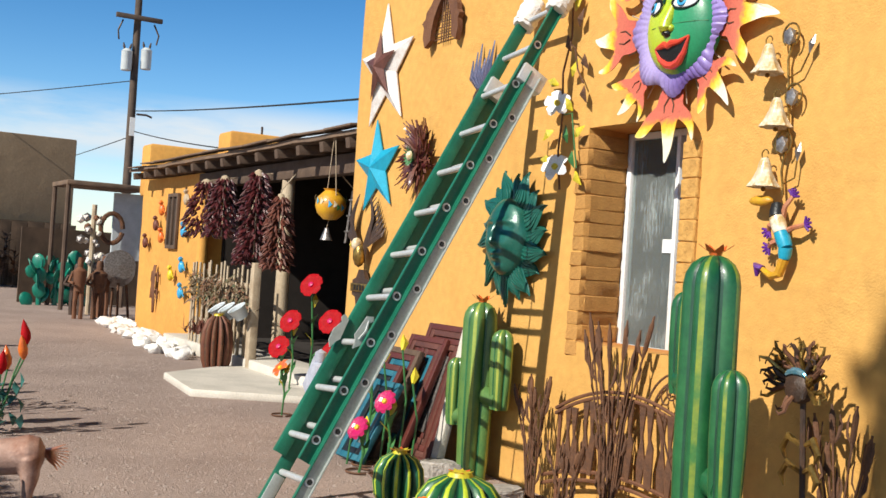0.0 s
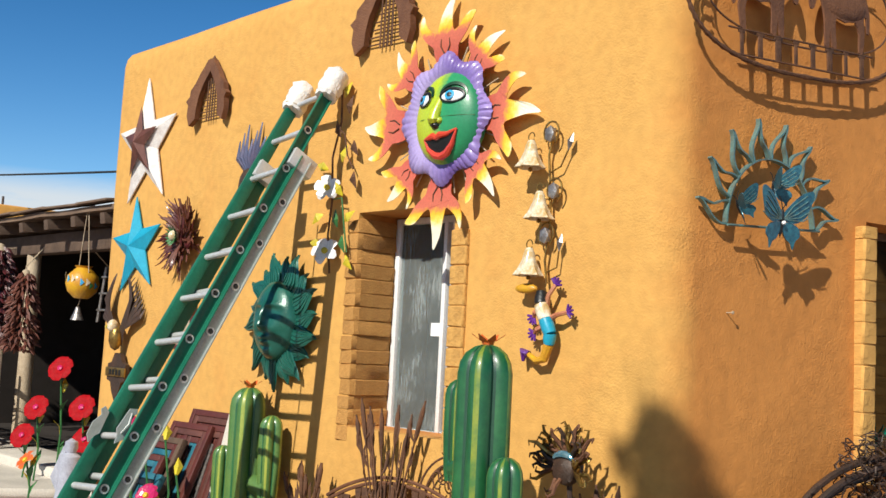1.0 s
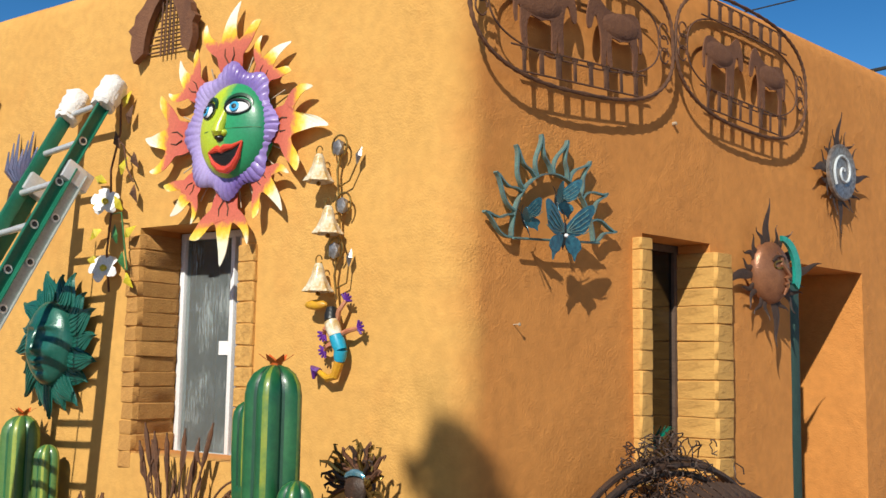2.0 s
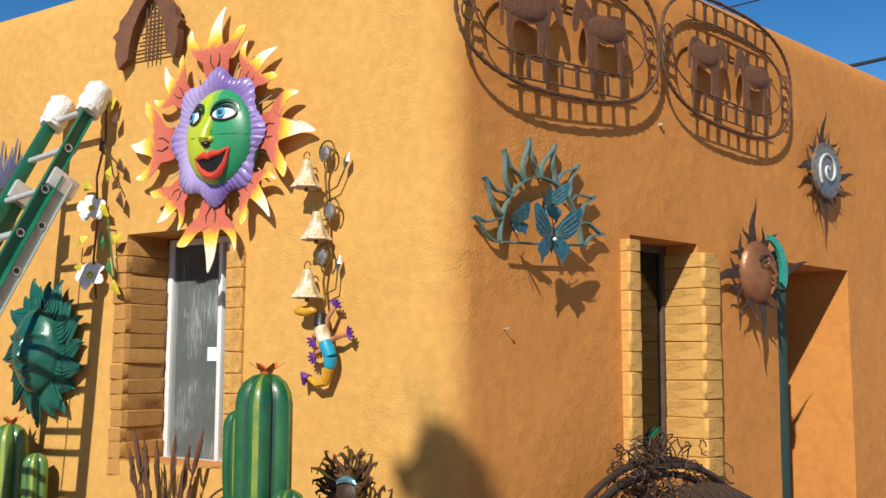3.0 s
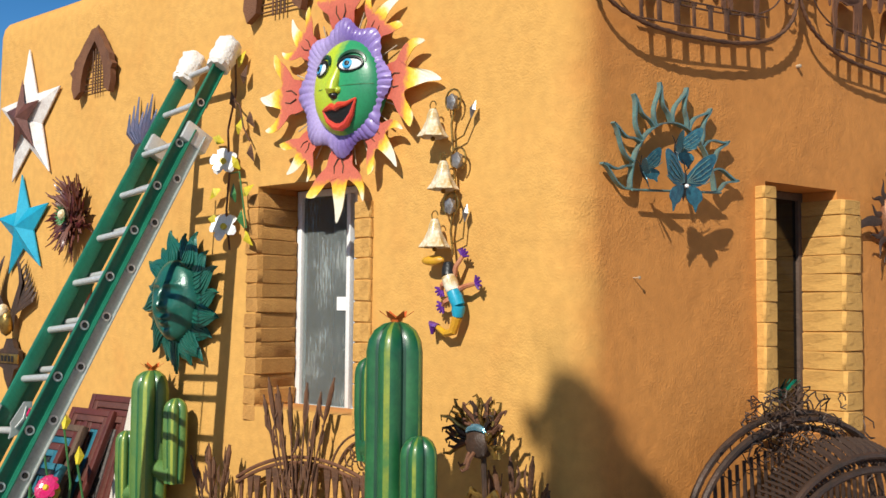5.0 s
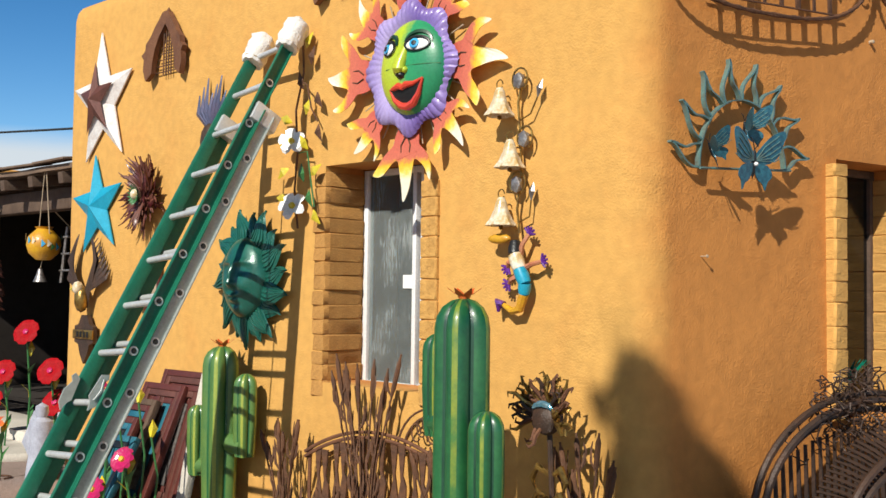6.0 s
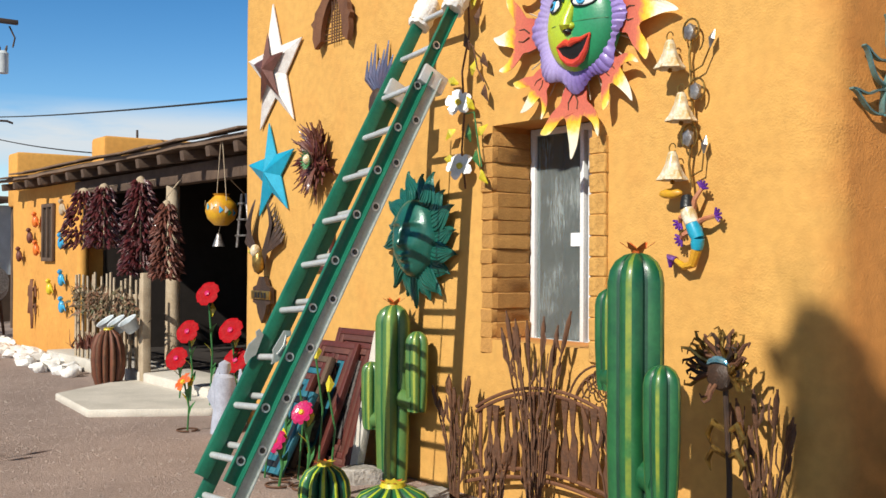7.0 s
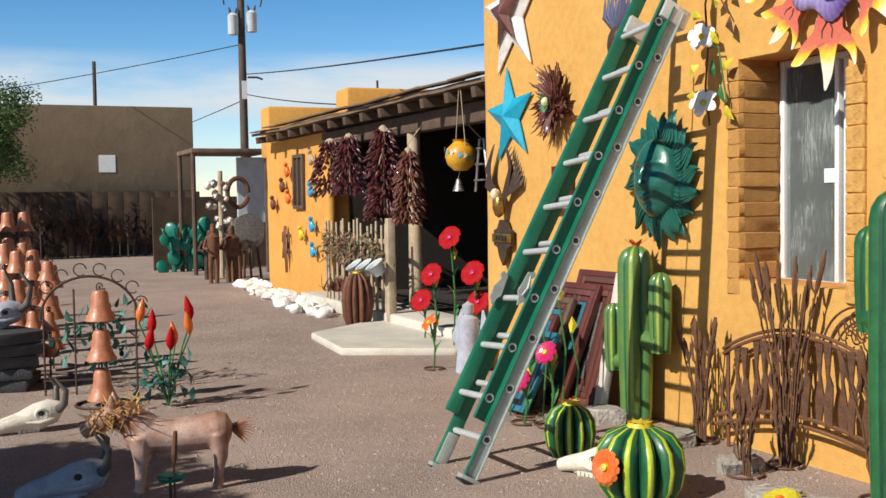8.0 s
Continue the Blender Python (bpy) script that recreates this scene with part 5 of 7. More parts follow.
def arched_bench(m):
    """A dark iron garden arch-backed bench grown over with wire scrolls."""
    s = thing("arched_iron_bench", m, "dark iron bench with arched back and wire scrollwork", "bench")
    for off, rx, rz in ((0.0, 0.86, 0.56), (0.06, 0.86, 0.53), (0.0, 0.78, 0.48), (0.42, 0.74, 0.38), (0.42, 0.67, 0.31), (0.42, 0.5, 0.16)):
        part("arch_rail", tube(B(), [(x, -off, 0.52 + z) for x, z, _ in arc(0, 0, rx, rz, 4, 176, 26)], 0.019, 7), M_DARKRUST, s)
    for k in range(52):
        t = radians(9 + k * 3.1)
        part("slat", blade(B(), [(0, 0, 0), (0.012 * (-1) ** k, 0.1, 0.01), (-0.01, 0.2, 0)], [0.02, 0.06, 0.025], 0.012, ridge=0.006), M_DARKRUST, s, m=Matrix.Translation((0.68 * math.cos(t), -0.42, 0.5 + 0.36 * math.sin(t))) @ Vector((0.25 * math.cos(t), 0.42, 0.3 * math.sin(t))).to_track_quat("Y", "Z").to_matrix().to_4x4())
    for q in (-1, 1):
        for off in (0.0, 0.42):
            part("leg", tube(B(), [(q * 0.84, -off, 0.0), (q * 0.84, -off, 0.55)], 0.022, 7), M_DARKRUST, s)
        part("armrest", tube(B(), [(q * 0.98, 0.02, 0.53), (q * 0.86, -0.3, 0.58), (q * 0.72, -0.44, 0.55)], 0.025, 7), M_DARKRUST, s)
        part("side_rail", tube(B(), [(q * 0.84, 0.0, 0.3), (q * 0.84, -0.42, 0.3)], 0.015, 6), M_DARKRUST, s)
        for k in range(5):
            part("side_bar", tube(B(), [(q * 0.84, -0.06 - k * 0.08, 0.02), (q * 0.84, -0.06 - k * 0.08, 0.54)], 0.012, 6), M_DARKRUST, s)
    for k in range(27):
        x = -0.76 + k * 0.058
        part("back_slat", blade(B(), [(0, 0, 0), (0.008, 0.3, 0.01), (0, 0.38 + 0.46 * math.sqrt(max(0, 1 - (x / 0.86) ** 2)) * 0.9, 0)], [0.03, 0.045, 0.03], 0.012, ridge=0.004), M_DARKRUST, s, m=axes((x, 0, 0.12), (1, 0, 0), UP, (0, -1, 0)))
    part("seat", box(B(), -0.82, 0.82, -0.42, 0.0, 0.38, 0.41, 0.01), M_DARKRUST, s)
    for k in range(90):
        x, r = random.gauss(0.0, 0.27), random.uniform(0.02, 0.05)
        z = 0.52 + 0.55 * math.sqrt(max(0.05, 1 - (x / 0.88) ** 2)) + random.uniform(-0.22, 0.12)
        y = random.uniform(-0.12, 0.03)
        part("wire_curl", tube(B(), [Vector((x, y, z)) + pose(0, 0, 0, random.uniform(-40, 40), 0, random.uniform(-60, 60)) @ Vector((a, 0, b * 1.7)) for a, b, _ in arc(0, 0, r, r, 0, 330, 10)], 0.004, 4), M_DARKRUST, s)
    return s


arched_bench(axes(C0 + UB * 1.05 + NB * 0.55, UB, -NB, UP))

# ---- the bed in front of the sunny wall ----


def column(bm, h, r, m, lobes=5):
    prof = [(r * 0.82, 0.0), (r * 0.9, h * 0.1), (r, h * 0.45), (r, h - r * 1.0), (r * 0.93, h - r * 0.62), (r * 0.75, h - r * 0.3), (r * 0.45, h - r * 0.08), (0.02, h)]
    return lathe(bm, prof, lobes * 12, m, 0, lobes, 0.27, 1, 2, 1.0)


def metal_cactus(m, h, r, arms, label, mats=(M_CACT, M_CACTY, M_CACTD)):
    s = thing("metal_cactus", m, label, "cactus sculpture", "painted metal cacti")
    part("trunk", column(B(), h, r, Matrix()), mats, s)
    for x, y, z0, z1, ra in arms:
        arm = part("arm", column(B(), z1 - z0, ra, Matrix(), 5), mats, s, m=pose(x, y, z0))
        d = Vector((-x, -y, 0))
        part("elbow", tube(B(), [(0, 0, 0.06), d * 0.45 + UP * 0.07, d * 0.9 + UP * 0.1], [ra * 0.85, ra * 0.8, ra * 0.8], 10), mats[0], arm)
    bloom = part("bloom", lathe(B(), [(0.02, 0), (0.03, 0.02), (0, 0.03)], 8), M_ORANGE, s, "small orange bloom", pose(0, 0, h - 0.01))
    for k in range(6):
        part("petal", blade(B(), [(0, 0, 0), (0, 0.04, 0.02), (0, 0.075, 0.045)], [0.02, 0.04, 0.005], 0.004), M_ORANGE, bloom, m=pose(0, 0, 0.01, 0, 0, k * 60))
    return s


metal_cactus(pose(-0.13, -1.15, 0, 0, 0, 8), 1.55, 0.13, ((-0.214, 0.11, 0.92, 1.387, 0.078), (0.191, -0.091, 0.52, 1.077, 0.082)), "tall glossy green metal cactus with two arms")
metal_cactus(pose(-2.87, -0.56, 0, 0, 0, 20), 1.2, 0.125, ((0.225, -0.045, 0.5, 1.03, 0.08), (-0.2, 0.02, 0.34, 0.8, 0.07)), "painted green metal cactus with pale ribs and raised arms", (M_CACTL, M_CACTLY, M_CACT))


def barrel_cactus(x, y, r, h, label, mats, group="barrel cacti"):
    s = thing("barrel_cactus", pose(x, y, 0, 0, 0, random.uniform(0, 60)), label, "cactus sculpture", group)
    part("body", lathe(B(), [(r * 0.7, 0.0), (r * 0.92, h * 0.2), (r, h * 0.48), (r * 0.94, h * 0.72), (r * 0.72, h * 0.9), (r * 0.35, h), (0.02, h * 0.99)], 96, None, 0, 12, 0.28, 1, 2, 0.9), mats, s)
    crown = part("crown", lathe(B(), [(r * 0.3, 0), (r * 0.25, 0.03), (0, 0.035)], 12), M_YELLOW, s, "yellow bloom on the crown", pose(0, 0, h - 0.01))
    for k in range(9):
        part("petal", blade(B(), [(0, 0.01, 0), (0, 0.035, 0.02), (0, 0.065, 0.025)], [0.015, 0.028, 0.005], 0.004), M_ORANGE if k % 3 == 0 else M_YELLOW, crown, m=pose(0, 0, 0.01, 0, 0, k * 40))
    return s


GREENS = (M_CACT, M_YELLOWGREEN, M_CACTD)
barrel_cactus(-2.28, -1.45, 0.155, 0.31, "round green metal barrel cactus with yellow ribs", GREENS)
b = barrel_cactus(-1.36, -1.6, 0.235, 0.37, "large green barrel cactus with an orange flower", GREENS)
f = blossom(b, Matrix(), 0.09, 12, M_ORANGE, M_YELLOW)
f.matrix_basis = b.matrix_basis.to_3x3().inverted().to_4x4() @ Matrix.Translation((0.06, -0.235, 0.2)) @ pose(0, 0, 0, 80, 0, 14)
s = thing("yellow_ground_flower", pose(-0.8, -1.2, -0.06), "yellow painted metal flower low on the ground", "flower")
part("stem", tube(B(), [(0, 0, 0), (0.01, 0, 0.12)], 0.01, 6), M_LEAF, s)
blossom(s, pose(0.01, 0, 0.13, 20), 0.1, 9, M_YELLOW, M_ORANGE)
for x, y, k in ((-1.0, -1.05, 1), (-1.55, -0.8, 2), (-2.2, -0.75, 3), (-3.0, -0.75, 4), (-0.6, -1.1, 5)):
    bm = B()
    plate(bm, [((0.15 + 0.05 * math.sin(k * 3 + q * 2.1)) * math.cos(q * 0.9), (0.11 + 0.04 * math.cos(k + q * 1.7)) * math.sin(q * 0.9)) for q in range(7)], 0.07 + 0.012 * k)
    bmesh.ops.bevel(bm, geom=bm.edges[:], offset=0.014, segments=2, affect="EDGES")
    for v in bm.verts:
        v.co += Vector([0.02 * noise.noise(v.co * 14 + Vector((k * 3 + q, 0, q))) for q in range(3)])
    solid("edging_rock", bm, M_BEDSTONE, pose(x, y, -0.02, 0, 0, k * 50), "pale rough rock edging the bed", "rock", "bed edging rocks")


def cattails(x, y, n, h, spread, label):
    s = thing("cattail_stake", pose(x, y, 0), label, "garden stake", "rusty cattail stakes")
    for k in range(n):
        a = (k - (n - 1) / 2) / max(1, n - 1) * 2
        l = h * random.uniform(0.78, 1.04)
        tx, ty = a * spread + random.uniform(-0.03, 0.03), random.uniform(-0.08, 0.04)
        pts = [(a * 0.04, 0, 0), (a * spread * 0.4, ty * 0.4, l * 0.5), (tx, ty, l)]
        st = part("stem", tube(B(), pts, 0.006, 5), M_RUST, s)
        part("cattail", tube(B(), [Vector(pts[1]).lerp(Vector(pts[2]), 0.6), Vector(pts[1]).lerp(Vector(pts[2]), 0.68), Vector(pts[1]).lerp(Vector(pts[2]), 0.9), Vector(pts[1]).lerp(Vector(pts[2]), 0.97)], [0.006, 0.014, 0.014, 0.005], 7), M_RUST, st)
        for n_leaf, q in enumerate((0.2, 0.42, 0.6, 0.78, 0.92)):
            d = 1 if (k + n_leaf) % 2 else -1
            p = Vector(pts[0]).lerp(Vector(pts[1]), q * 1.6) if q < 0.6 else Vector(pts[1]).lerp(Vector(pts[2]), (q - 0.6) * 1.9)
            part("leaf", blade(B(), [(0, 0, 0), (d * 0.022, 0.045, 0.01), (d * 0.03, 0.1, 0.004), (d * 0.022, 0.14, 0)], [0.006, 0.019, 0.016, 0.004], 0.006, ridge=0.005), M_RUST, st, m=axes(p, (1, 0, 0), UP, (0, -1, 0)) @ pose(0, 0, 0, 0, random.uniform(-50, 50)))
    part("base_ring", tube(B(), arc(0, 0, 0.1, 0.1, 0, 345, 14, 0.01), 0.008, 5), M_RUST, s)
    return s


cattails(-2.2, -0.55, 8, 0.76, 0.2, "bundle of rusty iron cattails on a ring base")
cattails(-1.5, -0.52, 9, 1.18, 0.26, "tall bundle of rusty iron cattails")
cattails(-1.45, -0.85, 6, 0.5, 0.16, "short bundle of rusty iron cattails")
cattails(-0.75, -0.6, 7, 0.8, 0.22, "bundle of rusty iron cattails beside a cactus")
cattails(0.06, -0.5, 7, 0.95, 0.18, "bundle of rusty iron cattails by the wall's corner")


def arch_sign():
    s = thing("arched_iron_sign", pose(-1.43, -0.47, 0, 0, 0, 2), "rusty arched iron sign with cut-out lettering on legs", "sign")

    def bow(base, rise, w, y):
        return [(-w + 2 * w * k / 20, y, base + rise * (1 - ((k - 10) / 10) ** 2)) for k in range(21)]

    for b in (0.57, 0.6):
        part("top_rail", tube(B(), bow(b, 0.17, 0.62, -0.01), 0.011, 6), M_BROWNRUST, s)
    for b in (0.12, 0.17):
        part("bottom_rail", tube(B(), bow(b, 0.12, 0.72, -0.01), 0.012, 6), M_BROWNRUST, s)
    for k in range(7):
        x = -0.5 + k * 0.16
        z0 = 0.16 + 0.12 * (1 - (x / 0.72) ** 2)
        z1 = 0.57 + 0.17 * (1 - (x / 0.62) ** 2)
        for q in range(2):
            part("letter_bar", plate(B(), [(-0.022, 0), (0.012 + 0.02 * ((k + q) % 2), 0.0), (0.034, (z1 - z0) * (0.3 + 0.2 * q)), (0.008, (z1 - z0) * 0.62), (0.026, (z1 - z0)), (-0.03, (z1 - z0)), (-0.006, (z1 - z0) * 0.55), (-0.03, (z1 - z0) * 0.3)], 0.01), M_RUST, s, m=axes((x + q * 0.072, -0.012 * q, z0), (1, 0, 0), UP, (0, -1, 0)))
    for x in (-0.6, 0.6):
        part("leg", tube(B(), [(x, 0.01, 0), (x, 0.01, 0.62)], 0.012, 6), M_BROWNRUST, s)
    for k in range(9):
        part("scroll", tube(B(), [(x, 0.0, z) for x, z, _ in arc(0.3 + 0.04 * k, 0.8 + 0.03 * (k % 3), 0.035, 0.05, 0, 320, 10)], 0.005, 4), M_RUST, s)
    part("hoop", tube(B(), [(x, 0.01, z) for x, z, _ in arc(0.42, 0.66, 0.28, 0.28, 10, 170, 16)], 0.007, 5), M_RUST, s)
    part("hoop", tube(B(), [(x, 0.02, z) for x, z, _ in arc(0.42, 0.66, 0.24, 0.24, 10, 170, 16)], 0.007, 5), M_RUST, s)


arch_sign()


def sunflower_stake():
    s = thing("sunflower_stake", pose(-0.07, -0.62, 0), "dark bronze sun flower with curling rays on a stake", "garden stake")
    part("stem", tube(B(), [(0, 0.02, 0), (0.01, 0.02, 0.5), (0.0, 0.0, 0.95)], 0.014, 7), M_DARKRUST, s)
    head = part("head", lathe(B(), [(0.12, -0.02), (0.115, 0.02), (0.08, 0.05), (0, 0.065)], 20), M_DARKRUST, s, m=axes((0, -0.02, 1.0), (1, 0, 0), (0, 0.25, 0.97), (0, -0.97, 0.25)) @ Matrix.Scale(0.72, 4))
    part("band", tube(B(), arc(0, 0.02, 0.085, 0.05, 20, 160, 12, 0.06), [0.01 + 0.016 * math.sin(math.pi * k / 12) for k in range(13)], 7), mat("blue_mirror_glaze", (0.02, 0.22, 0.36), (0.3, 0.5, 0.6), scale=20, rough=0.15, metal=0.6), head, "shiny blue glass band")
    for k in range(46):
        a = -25 + (k * 97) % 230 if k % 5 else random.uniform(0, 360)
        l = random.uniform(0.1, 0.22)
        part("ray", tube(B(), [(0, 0, 0), (0.01, l * 0.5, 0.02), (0.035, l * 0.85, 0.03), (0.02, l * 1.08, 0.04), (-0.005, l, 0.05)], [0.014, 0.017, 0.013, 0.009, 0.004], 6), (M_GOLD, M_BROWNRUST, M_DARKRUST, M_GOLD)[k % 4], head, m=pose((0.05 + 0.02 * (k % 3)) * math.cos(radians(a)), (0.05 + 0.02 * (k % 3)) * math.sin(radians(a)), 0.02 * (k % 3), random.uniform(-5, 40), 0, a - 90 + random.uniform(-15, 15)) @ Matrix.Scale(-1 if k % 2 else 1, 4, (1, 0, 0)))
    for z in (0.72, 0.6):
        for q in (-1, 1):
            part("leaf", tube(B(), [(0, 0.02, z), (q * 0.07, 0.0, z + 0.04), (q * 0.1, 0.0, z - 0.02), (q * 0.08, 0, z - 0.07)], [0.01, 0.02, 0.016, 0.004], 6), M_GOLD, s)


sunflower_stake()


def framed_panel(m, w, h, rings, label):
    """A mirror-like tin panel in nested bands of painted moulding."""
    s = thing("wall_mirror", m, label, "framed mirror", "framed tin mirrors")
    z = 0.0
    for k, c in enumerate(rings):
        a, b = k * 0.045, (k + 1) * 0.045
        z = 0.05 - 0.012 * k + (0.006 if k % 2 else 0)
        for x0, x1, y0, y1 in ((a, b, a, h - a), (w - b, w - a, a, h - a), (b, w - b, a, b), (b, w - b, h - b, h - a)):
            part("moulding", box(B(), x0, x1, y0, y1, 0, z, 0.005), c, s)
    e = len(rings) * 0.045
    part("backing", box(B(), e, w - e, e, h - e, 0, 0.012), M_TIN, s)
    return s


RINGS = (M_MAROON, M_STARBROWN, M_MAROON, M_BLUEFRAME)


def lean(x, y0, y1, h, turn=0.0):
    """Foot y0 metres out from the wall, head y1 out."""
    t = Vector((0, y0 - y1, math.sqrt(max(0.01, h * h - (y0 - y1) ** 2)))).normalized()
    r = Matrix.Rotation(radians(turn), 3, "Z") @ Vector((1, 0, 0))
    t = (t - r * t.dot(r)).normalized()
    return axes((x, -y0, 0.012), r, t, r.cross(t))


framed_panel(lean(-3.72, 0.74, 0.42, 1.02, 3), 0.56, 1.02, (M_MAROON, M_STARBROWN, M_MAROON, M_STARBROWN, M_MAROON), "tall panel in nested maroon mouldings leaning on the wall")
framed_panel(lean(-3.9, 0.84, 0.47, 0.94, 3), 0.5, 0.94, RINGS, "tin mirror in maroon and blue mouldings")
framed_panel(lean(-4.02, 0.96, 0.6, 0.84, 4), 0.46, 0.84, (M_WOOD, M_MAROON, M_BLUEFRAME, M_MAROON), "tin mirror in a worn brown frame")
framed_panel(lean(-3.98, 1.06, 0.72, 0.74, 5), 0.4, 0.72, (M_MAROON, M_BLUEFRAME, M_INK), "tin mirror in a maroon and blue frame")
framed_panel(lean(-3.7, 1.16, 0.86, 0.6, 6), 0.32, 0.62, (M_BLUEFRAME, M_INK, M_BLUEFRAME), "narrow panel in a blue and black frame")
solid("white_board", box(B(), 0, 0.09, 0, 1.0, 0, 0.06, 0.006), M_CONC, lean(-3.17, 0.68, 0.46, 1.0, 2), "white board leaning behind the framed panels", "board")


def stem_flower(x, y, h, colour, r, label, n=6, tilt=50, turn=0):
    s = thing("metal_flower", pose(x, y, 0, 0, 0, turn), label, "flower")
    part("stem", tube(B(), [(0, 0, 0), (0.03, 0, h * 0.5), (0.0, -0.03, h)], 0.009, 6), M_LEAF, s)
    part("base", tube(B(), arc(0, 0, 0.09, 0.09, 0, 345, 14, 0.012), 0.008, 5), M_RUST, s)
    for k in range(4):
        part("leaf", blade(B(), [(0, 0, 0), (0.01, 0.07, 0.03), (0, 0.15, 0.01)], [0.012, 0.06, 0.006], 0.004, ridge=0.008), M_YELLOW if k % 2 else M_LEAF, s, m=pose(0.02, 0, h * (0.3 + 0.17 * k), 60, 0, k * 130))
    blossom(s, pose(0, -0.03, h, tilt, 0, 0), r, n, colour, M_YELLOW if n != 6 else M_PINK)
    return s


for x, y, h in ((-3.02, -1.15, 0.5), (-3.42, -1.1, 0.92), (-3.2, -1.25, 0.3)):
    stem_flower(x, y, h, M_PINK, 0.085 if h < 0.6 else 0.06, "magenta painted metal flower on a wire stem", 9, 60, 20)
for x, y, h in ((-3.3, -1.05, 0.74), (-3.6, -1.0, 0.6), (-3.05, -0.95, 0.62), (-3.1, -1.02, 0.84), (-3.5, -1.2, 0.46)):
    s = thing("metal_bud", pose(x, y, 0, 0, 0, 40 * h), "yellow bud on a thin wire stem", "flower", "yellow wire buds")
    part("stem", tube(B(), [(0, 0, 0), (0.04, 0, h * 0.6), (0.0, -0.02, h)], 0.007, 6), M_LEAF, s)
    part("bud", blade(B(), [(0, 0, 0), (0.01, 0.05, 0.02), (0, 0.13, 0)], [0.02, 0.06, 0.006], 0.02, ridge=0.012), M_YELLOW, s, m=pose(0, -0.02, h, 50, 0, 30))


# dark brown stands in for the shade inside the skulls' eye hollows
M_SOCKET = mat("socket_shade_brown", (0.05, 0.035, 0.025), rough=0.95)


# ---- the low portal next door ----
bm = B()
box(bm, -15.87, -12.45, 0.45, 3.4, -0.05, 2.6)
bmesh.ops.subdivide_edges(bm, edges=bm.edges[:], cuts=6, use_grid_fill=True)
for v in bm.verts:
    v.co += Vector((soft(v.co * 3), soft(v.co * 2.4 + Vector((5, 0, 0))), 0))
portal = tagged(part("wall_portal", bm, M_PORTAL), "bright ochre plaster wall of the low portal", "wall", kind="structure")
# near-black floor, back and side: the porch's shade is put into the colour
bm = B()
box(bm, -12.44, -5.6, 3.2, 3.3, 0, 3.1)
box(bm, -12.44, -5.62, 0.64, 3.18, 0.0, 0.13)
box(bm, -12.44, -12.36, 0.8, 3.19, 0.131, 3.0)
tagged(part("wall_portal_back", bm, M_DARK), "portal back wall, floor and side coloured near-black for shade", "wall", kind="structure")
bm = B()
rows = []
for i in range(41):
    x = -15.5 + i * (9.88 / 40)
    rows.append([bm.verts.new((x, y, 2.7 + (y - 0.08) * 0.13 + 0.03 * noise.noise(Vector((x * 1.3, y, 7))) + dz)) for dz in (0, 0.05) for y in (0.08, 0.6, 1.4, 2.4, 3.6)])
for a, b in zip(rows, rows[1:]):
    for k in range(4):
        bm.faces.new((a[k], a[k + 1], b[k + 1], b[k]))
        bm.faces.new((a[5 + k], b[5 + k], b[6 + k], a[6 + k]))
    bm.faces.new((a[0], b[0], b[5], a[5])), bm.faces.new((a[4], a[9], b[9], b[4]))
proof = tagged(part("roof", bm, M_ROOF), "low sloping roof of dusty old boards", "roof", kind="structure")
for k in range(14):
    part("rafter", box(B(), -0.05, 0.05, -0.12, 3.2, -0.11, 0.0, 0.008, pose(0, 0, 0, 7.4)), M_WOOD, proof, m=pose(-15.2 + k * 0.66, 0.2, 2.69))
for k in range(11):
    x = -15.4 + k * 0.83
    part("roof_board", box(B(), 0, 0.86 if k < 10 else 0.7, 0, 0.2, 0, 0.022, 0.004), M_ROOF, proof, m=pose(x, 0.02, 2.77 + random.uniform(-0.012, 0.02), 6, random.uniform(-1.6, 1.6), random.uniform(-1.2, 1.2)))
bm = B()
box(bm, -12.45, -5.63, 0.38, 0.55, 2.36, 2.58, 0.02)
tagged(part("beam", bm, M_WOOD), "heavy weathered beam carrying the portal roof", "beam", kind="structure")
for x in (-9.08, -12.35):
    bm = tube(B(), [(0, 0, 0.1), (0.01, 0, 1.2), (0, 0, 2.4)], [0.09, 0.085, 0.08], 12)
    tagged(part("post", bm, M_PALEWOOD if x > -10 else M_PORTAL, m=pose(x, 0.47, 0)), "weathered portal post standing on the step", "post", kind="structure")
win = thing("window_3", axes((-14.1, 0.44, 1.42), (1, 0, 0), UP, (0, -1, 0)), "small weathered timber window in the portal wall", "window", kind="structure")
for x0, x1, y0, y1 in ((0, 0.06, 0, 0.9), (0.5, 0.56, 0, 0.9), (0.06, 0.5, 0, 0.06), (0.06, 0.5, 0.84, 0.9), (0.26, 0.3, 0.06, 0.84)):
    part("window_frame", box(B(), x0, x1, y0, y1, 0.0, 0.05, 0.006), M_WOOD, win)
part("pane", box(B(), 0.06, 0.5, 0.06, 0.84, 0.0, 0.012), mat("grimy_glass", (0.08, 0.06, 0.05), rough=0.25), win)
# taller blocks of the same house behind
for nm, x0, x1, y0, y1, z in (("house_block", -17.6, -17.0, 0.8, 4.5, 3.4), ("house_block", -13.6, -13.0, 1.0, 4.5, 3.36)):
    bm = box(B(), x0, x1, y0, y1, 2.4, z, 0.06)
    tagged(part(nm, bm, M_PORTAL), "ochre parapet block of the house beyond the portal", "building", kind="structure")
part("flue", tube(B(), [(-13.2, 1.6, 3.3), (-13.2, 1.6, 3.5)], 0.02, 6), M_DARKRUST)
tagged(bpy.data.objects["flue"], "thin dark flue on the parapet", "flue", kind="structure")
